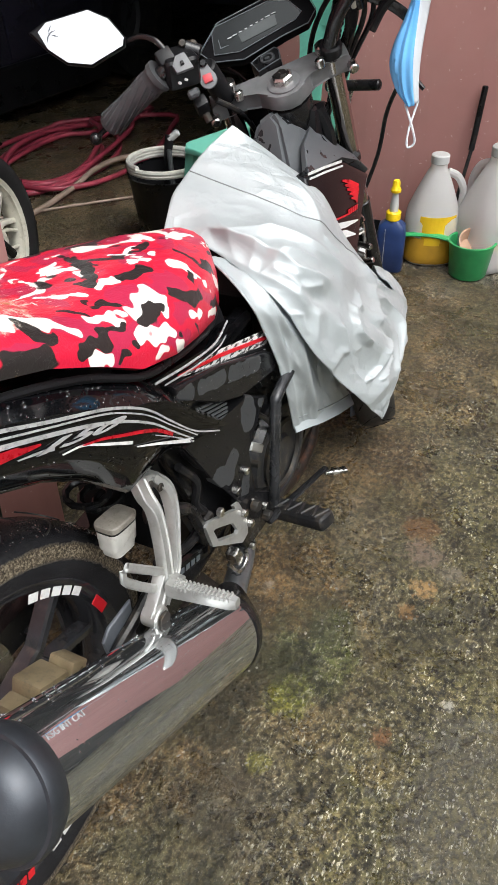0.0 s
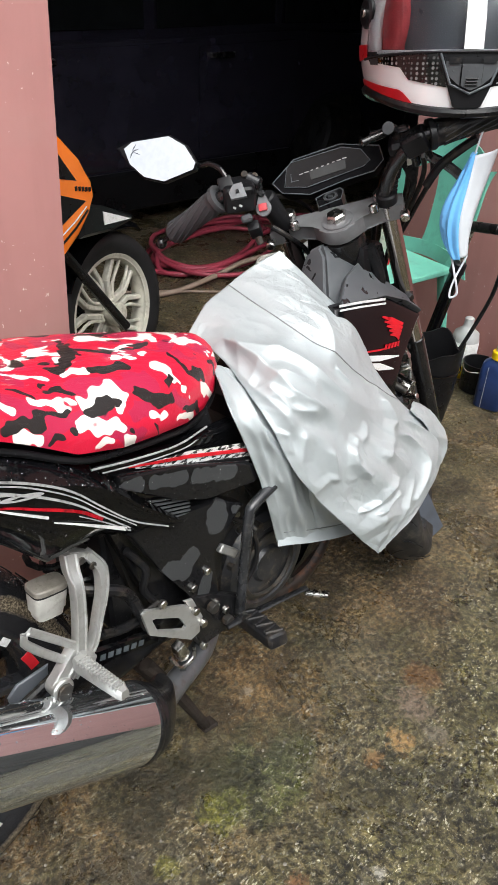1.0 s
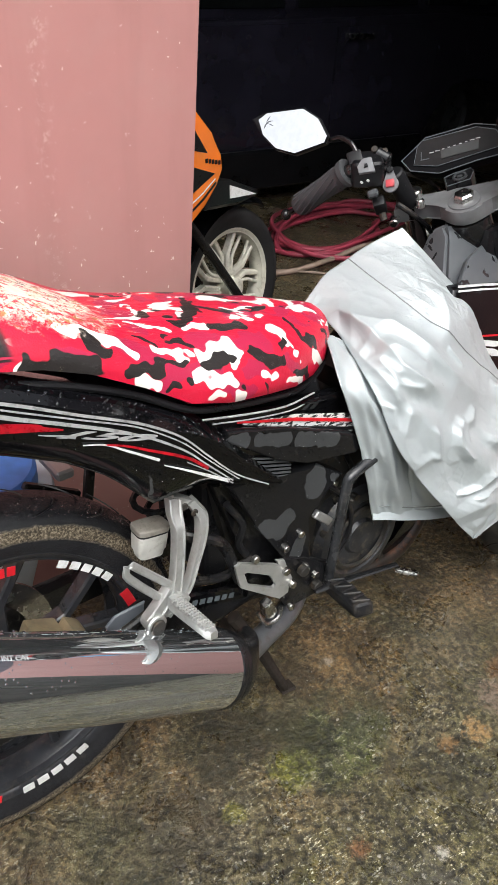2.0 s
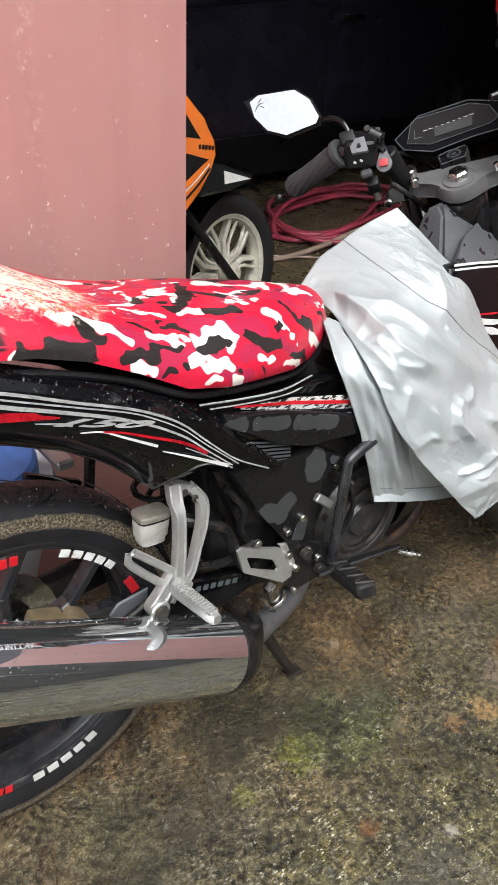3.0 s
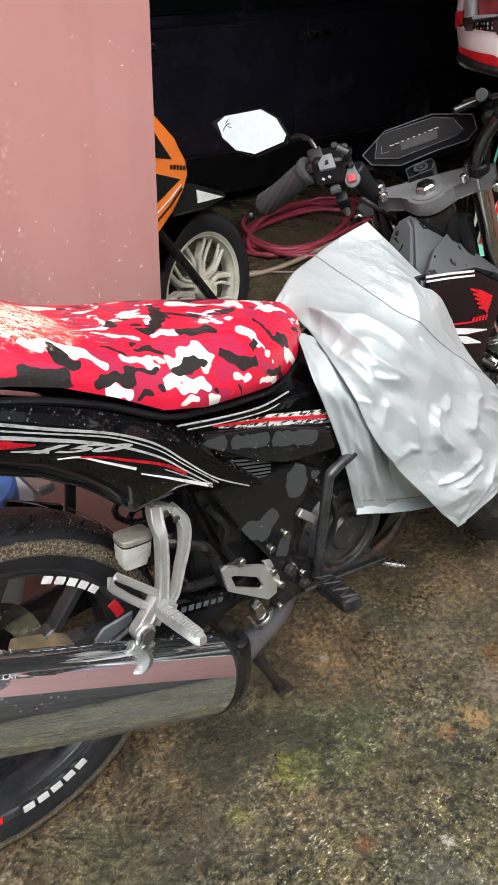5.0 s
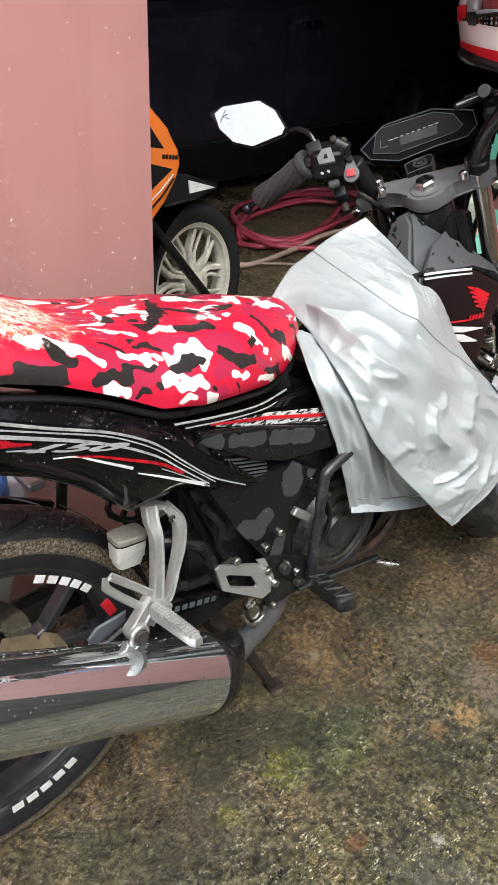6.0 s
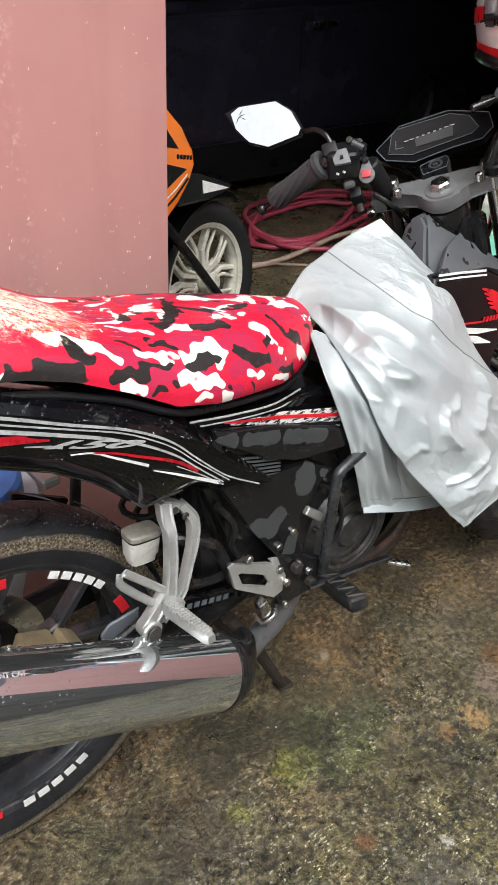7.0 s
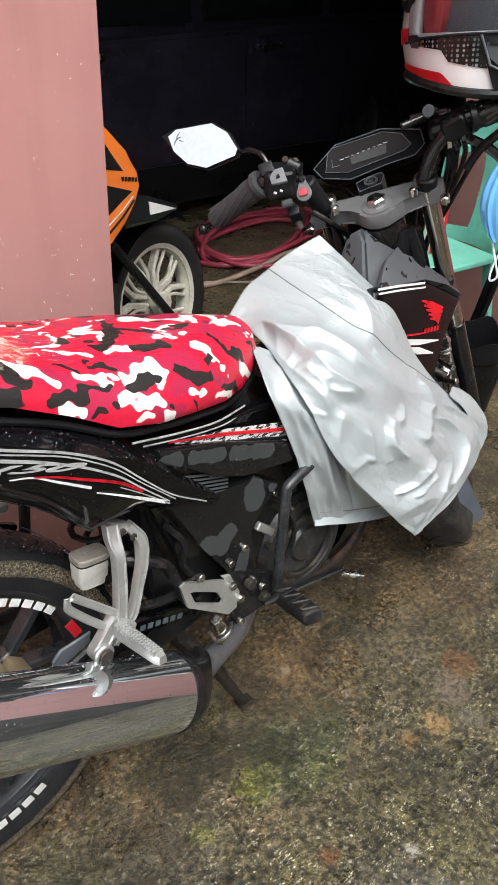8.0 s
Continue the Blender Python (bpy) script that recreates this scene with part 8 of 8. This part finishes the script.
def build_blue_can():
    c = empty("oil_bottle", pose(1.985, 0.185, 0, 0, 0, 12), "dark blue oil bottle with a yellow capped clear spout", "bottle", "bottles by the wall")
    bm = nbm()
    def rr(w, d, h):
        return [Vector((w * superell(a, 0.45)[0], d * superell(a, 0.45)[1], h)) for a in (math.tau * k / 28 for k in range(28))]
    loft(bm, [rr(0.026, 0.042, 0.0), rr(0.03, 0.046, 0.006), rr(0.03, 0.046, 0.13), rr(0.028, 0.042, 0.155), rr(0.018, 0.022, 0.172), rr(0.014, 0.016, 0.18)])
    part("body", bm, "blue_can", c, smooth=40)
    part("seam", ribbon(nbm(), [(-0.0305, 0.018, 0.004), (-0.0305, 0.018, 0.15)], 0.002, (-1, 0, 0), 0.001), "silver_decal", c)
    part("collar", rod(nbm(), (0, 0, 0.172), (0, 0, 0.200), 0.024, 20, 0.003), "yellow_cap", c)
    part("spout", lathe(nbm(), [(0.014, 0.20), (0.013, 0.23), (0.008, 0.262), (0.008, 0.27)], None, 18), "milky", c)
    part("cap", lathe(nbm(), [(0.016, 0.262), (0.017, 0.27), (0.012, 0.278), (0.012, 0.292), (0.009, 0.298)], None, 18), "yellow_cap", c)


build_blue_can()


def build_label_bottle():
    c = empty("squeeze_bottle", pose(2.12, 0.375, 0, 0, 0, 8), "clear plastic bottle of yellow liquid with a white label", "bottle", "bottles by the wall")
    bm = nbm()
    lathe(bm, [(0.042, 0), (0.046, 0.006), (0.046, 0.14), (0.042, 0.16), (0.02, 0.178), (0.016, 0.19), (0.016, 0.212), (0.012, 0.215)], None, 28)
    part("body", bm, "milky", c, smooth=45)
    bm = nbm()
    lathe(bm, [(0.043, 0.001), (0.0472, 0.007), (0.0472, 0.05), (0.0462, 0.052)], None, 28, cap=False)
    part("liquid_level", bm, "yellow_cap", c, smooth=45)
    bm = nbm()
    lathe(bm, [(0.0466, 0.05), (0.0476, 0.051), (0.0476, 0.132), (0.0466, 0.133)], None, 28, cap=False)
    lab = part("label", bm, "white", c, smooth=45)
    for k, (z, y, w) in enumerate(((0.112, 0.004, 0.03), (0.10, 0.006, 0.024), (0.075, 0.0, 0.03), (0.068, 0.002, 0.026), (0.06, 0.0, 0.03))):
        part("print_bar", box(nbm(), (-0.0476, y, z), (0.0012, w, 0.006 if k < 2 else 0.0022)), "blue_can" if k < 2 else "dull_red", lab)


build_label_bottle()


def build_bowls():
    b = empty("dipper", pose(2.06, -0.062, 0, 0, 0, 0), "green plastic water dipper with a straight handle", "dipper")
    bm = nbm()
    lathe(bm, [(0.056, 0), (0.06, 0.004), (0.072, 0.105), (0.077, 0.112), (0.077, 0.118), (0.070, 0.118), (0.058, 0.01), (0.0, 0.01)], None, 36, cap=False)
    part("bowl", bm, "green_bowl", b, smooth=40)
    bm = nbm()
    tube(bm, [(-0.005, 0.07, 0.108), (-0.01, 0.12, 0.114), (-0.02, 0.18, 0.112), (-0.024, 0.222, 0.104)], (0.014, 0.012), 10, 5, 0.55)
    part("handle", bm, "green_bowl", b)
    c = empty("strainer", pose(2.055, -0.052, 0.088, 34, -28, 0), "small brown plastic bowl lying in the dipper", "bowl")
    bm = nbm()
    lathe(bm, [(0.03, 0), (0.034, 0.003), (0.052, 0.034), (0.055, 0.036), (0.050, 0.036), (0.03, 0.006), (0.0, 0.006)], None, 32, cap=False)
    part("bowl", bm, "brown_bowl", c, smooth=40)
    bm = nbm()
    tube(bm, [(0.02, -0.045, 0.034), (0.03, -0.08, 0.04), (0.035, -0.12, 0.05)], 0.008, 8, 4, 0.6)
    part("handle", bm, "yellow_cap", c)
    d = empty("black_tin", pose(2.06, 0.275, 0), "small black round tin with a wire handle", "tin")
    part("body", lathe(nbm(), [(0.05, 0), (0.054, 0.004), (0.056, 0.10), (0.058, 0.104), (0.054, 0.104), (0.05, 0.01), (0, 0.01)], None, 30, cap=False), "black_matt", d, smooth=40)
    part("handle", tube(nbm(), [(-0.05, 0.04, 0.10), (-0.085, 0.0, 0.095), (-0.05, -0.06, 0.10)], 0.002, 6, 6), "steel", d)


build_bowls()


def build_rod():
    r = empty("tyre_lever", pose(2.2, 0.02, 0), "dark iron lever with a thick grip leaning on the wall", "lever")
    part("shaft", rod(nbm(), (-0.06, 0.035, 0.0), (0.02, 0.0, 0.36), 0.006, 10), "black_metal", r)
    part("grip", rod(nbm(), (0.016, 0.002, 0.34), (0.036, -0.006, 0.53), 0.0095, 12, 0.003), "rubber", r)


build_rod()


# ---- inside the garage ----
def coil(name, loops, r, mat, label):
    """A hose in uneven loops lying on the floor; loops: centre x, y, half axes, turn and start angle."""
    pts = []
    total = 0
    for k, (cx, cy, ax_, ay, ang) in enumerate(loops):
        for i in range(14):
            a = math.tau * i / 14
            wob = 1 + 0.05 * math.sin(3 * a + k)
            x, y = ax_ * wob * math.cos(a), ay * wob * math.sin(a)
            pts.append((cx + x * math.cos(ang) - y * math.sin(ang), cy + x * math.sin(ang) + y * math.cos(ang), r + 0.012 * k * (0.5 + 0.5 * math.sin(a * 2 + k))))
    bm = nbm()
    tube(bm, pts, r, 8, 4)
    ob = part(name, bm, mat, smooth=60)
    return tagged(ob, label, "hose")


coil("red_hose", [(2.40, 1.93, 0.47, 0.26, 0.3), (2.34, 1.90, 0.36, 0.20, 0.25), (2.55, 1.84, 0.58, 0.31, 0.1), (2.42, 2.00, 0.42, 0.24, 0.4), (2.46, 1.90, 0.50, 0.22, 0.2)], 0.0115, "hose_red", "red rubber hose coiled on the garage floor")
bm = nbm()
tube(bm, [(1.70, 1.62, 0.012), (1.86, 1.585, 0.012), (2.10, 1.60, 0.02), (2.3, 1.62, 0.035), (2.49, 1.585, 0.03), (2.66, 1.39, 0.012), (2.75, 1.1, 0.012)], 0.012, 8, 8)
tagged(part("beige_hose", bm, "hose_beige", smooth=60), "thin beige hose lying across the floor", "hose")
bm = nbm()
tube(bm, [(1.60, 1.78, 0.006), (1.87, 1.585, 0.006), (2.17, 1.31, 0.006), (2.4, 1.1, 0.006)], 0.006, 8, 6)
tagged(part("thin_cord", bm, "hose_beige", smooth=60), "thin pale cord lying on the concrete", "cord")


def build_bucket():
    b = empty("bucket", pose(1.86, 0.96, 0), "black plastic bucket standing on the garage floor", "bucket")
    part("body", lathe(nbm(), [(0.10, 0), (0.105, 0.005), (0.13, 0.25), (0.136, 0.256), (0.128, 0.256), (0.10, 0.012), (0, 0.012)], None, 36, cap=False), "black_matt", b, smooth=40)
    r = empty("hose_ring", pose(1.86, 0.96, 0.262), "pale hose rolled into a ring on the bucket", "hose")
    bm = nbm()
    tube(bm, [(0.125 * math.cos(a) * (1 + 0.02 * math.sin(a)), 0.125 * math.sin(a), 0.010 + 0.010 * (a / math.tau)) for a in (math.tau * k / 24 for k in range(60))], 0.009, 8)
    part("coil", bm, "reservoir", r)
    h = empty("wash_brush", pose(1.90, 0.985, 0.06), "black handled wash brush with a white tip in the bucket", "brush")
    part("handle", tube(nbm(), [(0.03, 0.03, 0.0), (0.02, 0.02, 0.12), (0.02, 0.005, 0.22), (0.035, 0.0, 0.29)], (0.012, 0.017), 10, 4, 0.7), "black_matt", h)
    part("tip", rod(nbm(), (0.030, 0.002, 0.275), (0.045, -0.03, 0.302), 0.012, 12, 0.003), "milky", h)
    part("second_handle", tube(nbm(), [(-0.01, -0.03, 0.0), (0.0, -0.02, 0.12), (0.01, -0.01, 0.25)], 0.009, 8, 4), "grey_plastic", h)


build_bucket()


def build_orange_bike():
    m = ORANGE_POSE
    b = empty("orange_motorcycle", m, "orange and black motorcycle with off-white wheels in the garage", "motorcycle")
    # own axes: x ahead, origin on the floor under the front axle
    R = 0.25
    wheel("front_wheel", b, pose(-0.025, 0, R), R, R * 0.735, 0.085, "off_white", 5, "off-white cast front wheel", tyre_mat="tread_black", disc=False, barrel=0.020, fat=1.0, split=True)
    for y in (-0.085, 0.085):
        bm = nbm()
        rod(bm, (-0.035, y, R - 0.03), (-0.34, y, R + 0.36), 0.0145, 16, 0.003)
        part("fork_leg", bm, "black_metal", b)
    bm = nbm()
    prof = [(0.05, R + 0.004), (0.056, R + 0.010), (0.03, R + 0.028), (0.0, R + 0.032), (-0.03, R + 0.028), (-0.056, R + 0.010), (-0.05, R + 0.004), (0.0, R + 0.024)]
    loft(bm, [[Vector((r * math.cos(a), l, R + r * math.sin(a))) for l, r in prof] for a in (radians(62 + 8 * k) for k in range(12))])
    part("front_mudguard", bm, "black_gloss", b)
    # side fairing: one orange panel; black plates imitate the darkness of its openings
    for s in (1, -1):
        bm = nbm()
        prism(bm, [(-0.52, 0.93), (-0.383, 0.835), (-0.346, 0.809), (-0.297, 0.754), (-0.258, 0.697), (-0.255, 0.658), (-0.279, 0.621), (-0.329, 0.574), (-0.39, 0.544), (-0.52, 0.50)], -0.17, -0.13, 0.010, 3)
        ob = part("side_fairing", mirror_y(bm) if s < 0 else bm, "orange", b)
        if s > 0:
            for pts in ([(-0.50, 0.86), (-0.382, 0.799), (-0.352, 0.755), (-0.315, 0.707), (-0.391, 0.726), (-0.50, 0.74)], [(-0.50, 0.70), (-0.387, 0.687), (-0.289, 0.653), (-0.340, 0.634), (-0.393, 0.612), (-0.50, 0.57)]):
                part("fairing_opening", prism(nbm(), pts, -0.1716, -0.166, 0.0006), "black_matt", ob)
            for k in range(5):
                part("lettering_bar", box(nbm(), (-0.321 + 0.0125 * k, -0.1712, 0.6895 - 0.0028 * k), (0.009, 0.0012, 0.011)), "black_matt", ob)
            part("crease_line", ribbon(nbm(), [(-0.290, -0.1708, 0.640), (-0.34, -0.1708, 0.612), (-0.42, -0.1708, 0.578)], 0.003, (0, -1, 0)), "white", ob, smooth=0)
            part("crease_line", ribbon(nbm(), [(-0.287, -0.1708, 0.630), (-0.34, -0.1708, 0.596), (-0.42, -0.1708, 0.558)], 0.006, (0, -1, 0)), "black_matt", ob, smooth=0)
    bm = nbm()
    prism(bm, [(-0.65, 0.86), (-0.44, 0.84), (-0.30, 0.72), (-0.26, 0.62), (-0.38, 0.44), (-0.65, 0.36)], -0.125, 0.125, 0.02)
    part("inner_fairing", bm, "black_matt", b)
    bm = nbm()
    prism(bm, [(-0.27, 0.655), (-0.19, 0.632), (-0.055, 0.580), (-0.06, 0.565), (-0.15, 0.555), (-0.29, 0.565)], -0.14, 0.14, 0.01)
    nose = part("nose", bm, "black_matt", b)
    bm = nbm()
    prism(bm, [(-0.195, 0.618), (-0.078, 0.574), (-0.195, 0.582)], -0.1432, -0.1405)
    part("white_flash", bm, "white", nose, smooth=0)
    bm = nbm()
    prism(bm, [(-0.46, 0.98), (-0.36, 0.86), (-0.40, 0.80), (-0.54, 0.88)], -0.06, 0.06, 0.01)
    part("windscreen", bm, "grey_plastic", b)
    bm = nbm()
    prism(bm, [(-0.6, 0.75), (-1.0, 0.78), (-1.5, 0.86), (-1.45, 0.78), (-1.0, 0.62), (-0.7, 0.36), (-0.6, 0.36)], -0.11, 0.11, 0.02)
    part("body", bm, "black_matt", b)
    for ob in b.children:
        if ob.name.split(".")[0] in ("side_fairing", "nose", "inner_fairing", "windscreen"):
            ob.location.x += 0.045
        if ob.name.split(".")[0] == "nose":
            ob.location.z -= 0.015
    rw = wheel("rear_wheel", b, pose(-1.24, 0, R), R, R * 0.735, 0.1, "off_white", 5)
    return b


ORANGE_POSE = pose(1.19, 1.12, 0, 0, 0, 15) @ pose(0, 0, 0, -4)
build_orange_bike()


def build_car():
    """A black car whose side closes the view, in deep shade."""
    c = empty("parked_car", pose(2.6, 2.45, 0, 0, 0, -3), "black car parked in the dark back of the garage", "car")
    low = [(-2.1, 0.35), (-2.05, 0.62), (-1.9, 0.72), (-1.2, 0.80), (-0.9, 0.86), (0.9, 0.90), (1.7, 0.88), (1.95, 0.80), (2.05, 0.5), (2.0, 0.3), (1.65, 0.26), (1.60, 0.40), (1.45, 0.56), (1.25, 0.60), (1.05, 0.56), (0.92, 0.40), (0.88, 0.24), (-0.92, 0.24), (-0.96, 0.40), (-1.1, 0.56), (-1.3, 0.60), (-1.5, 0.56), (-1.64, 0.40), (-1.68, 0.28)]
    part("body", prism(nbm(), low, 0.0, 1.65, 0.03, 3), "car_black", c)
    cab = [(-1.15, 0.84), (-0.55, 1.38), (-0.2, 1.44), (0.9, 1.44), (1.5, 1.36), (1.85, 0.88)]
    part("cabin", prism(nbm(), cab, 0.12, 1.53, 0.04, 3), "car_black", c)
    for pts in ([(-0.95, 0.90), (-0.50, 1.32), (-0.1, 1.37), (-0.1, 0.91)], [(-0.02, 0.91), (-0.02, 1.37), (0.8, 1.37), (0.8, 0.93)], [(0.88, 0.93), (0.88, 1.37), (1.4, 1.31), (1.62, 0.93)]):
        part("side_window", prism(nbm(), pts, 0.105, 0.115, 0.004), "screen", c)
    for x0, x1 in ((-0.90, 0.15), (0.16, 0.88)):
        d = part("door", prism(nbm(), [(x0, 0.30), (x0, 0.84), (x1, 0.86), (x1, 0.30)], -0.012, 0.02, 0.008, 2), "car_black", c)
        part("door_handle", box(nbm(), (x0 + 0.14, -0.03, 0.80), (0.16, 0.02, 0.025), None, 0.006, 2), "steel", d)
    part("sill", box(nbm(), (-0.02, 0.0, 0.185), (1.78, 0.06, 0.20), None, 0.012), "black_matt", c)
    for x in (-1.3, 1.25):
        bm = nbm()
        lathe(bm, [(0.19, -0.1), (0.30, -0.1), (0.315, -0.06), (0.315, 0.08), (0.19, 0.08), (0.19, -0.1)], pose(x, 0.10, 0.315) @ YROT, 40, cap=False)
        w = part("wheel", bm, "old_tyre", c)
        part("rim", lathe(nbm(), [(0.19, -0.07), (0.17, -0.09), (0.05, -0.07), (0, -0.07)], pose(x, 0.10, 0.315) @ pose(0, 0, 0, -90) @ pose(0, 0, 0, 180), 30, cap=False), "grey_plastic", w)


build_car()


def build_drum():
    s = empty("plastic_drum", pose(0.085, 0.285, 0, 0, 0, 8), "white plastic drum with a blue lid behind the rear wheel", "drum")
    part("body", lathe(nbm(), [(0.040, 0), (0.044, 0.01), (0.062, 0.20), (0.104, 0.35), (0.121, 0.404), (0.117, 0.418), (0.088, 0.422)], None, 40), "mask_white", s)
    part("lid", lathe(nbm(), [(0.090, 0.415), (0.096, 0.424), (0.096, 0.454), (0.090, 0.462), (0.0, 0.467)], None, 40, cap=False), "blue_plastic", s)


build_drum()


# ---- loose grit lying on the yard ----
def build_grit():
    rng = random.Random(31)
    p = (1 + 5 ** 0.5) / 2
    ico = [(-1, p, 0), (1, p, 0), (-1, -p, 0), (1, -p, 0), (0, -1, p), (0, 1, p), (0, -1, -p), (0, 1, -p), (p, 0, -1), (p, 0, 1), (-p, 0, -1), (-p, 0, 1)]
    tri = [(0, 11, 5), (0, 5, 1), (0, 1, 7), (0, 7, 10), (0, 10, 11), (1, 5, 9), (5, 11, 4), (11, 10, 2), (10, 7, 6), (7, 1, 8), (3, 9, 4), (3, 4, 2), (3, 2, 6), (3, 6, 8), (3, 8, 9), (4, 9, 5), (2, 4, 11), (6, 2, 10), (8, 6, 7), (9, 8, 1)]
    verts, faces = [], []
    for k in range(1700):
        x, y = rng.uniform(0.02, 1.45), rng.uniform(-0.85, 0.05)
        if noise.noise((x * 5, y * 5, 1.7)) < rng.uniform(-0.5, 0.35):
            continue
        r = 0.00055 + 0.0013 * rng.random() ** 3
        turn = rng.uniform(0, math.tau)
        c, s = math.cos(turn), math.sin(turn)
        ex, ey, ez = rng.uniform(0.7, 1.3), rng.uniform(0.5, 1.0), rng.uniform(0.35, 0.6)
        base = len(verts)
        for a, b, d in ico:
            a, b, d = a * r * ex * rng.uniform(0.8, 1.2), b * r * ey * rng.uniform(0.8, 1.2), d * r * ez
            verts.append((x + a * c - b * s, y + a * s + b * c, 0.0003 + d))
        faces += [tuple(base + i for i in f) for f in tri]
    me = bpy.data.meshes.new("grit")
    me.from_pydata(verts, [], faces)
    me.materials.append(M["grit"])
    tagged(new("grit", me), "pale grit scattered over the wet concrete", "gravel", kind="stuff")


build_grit()
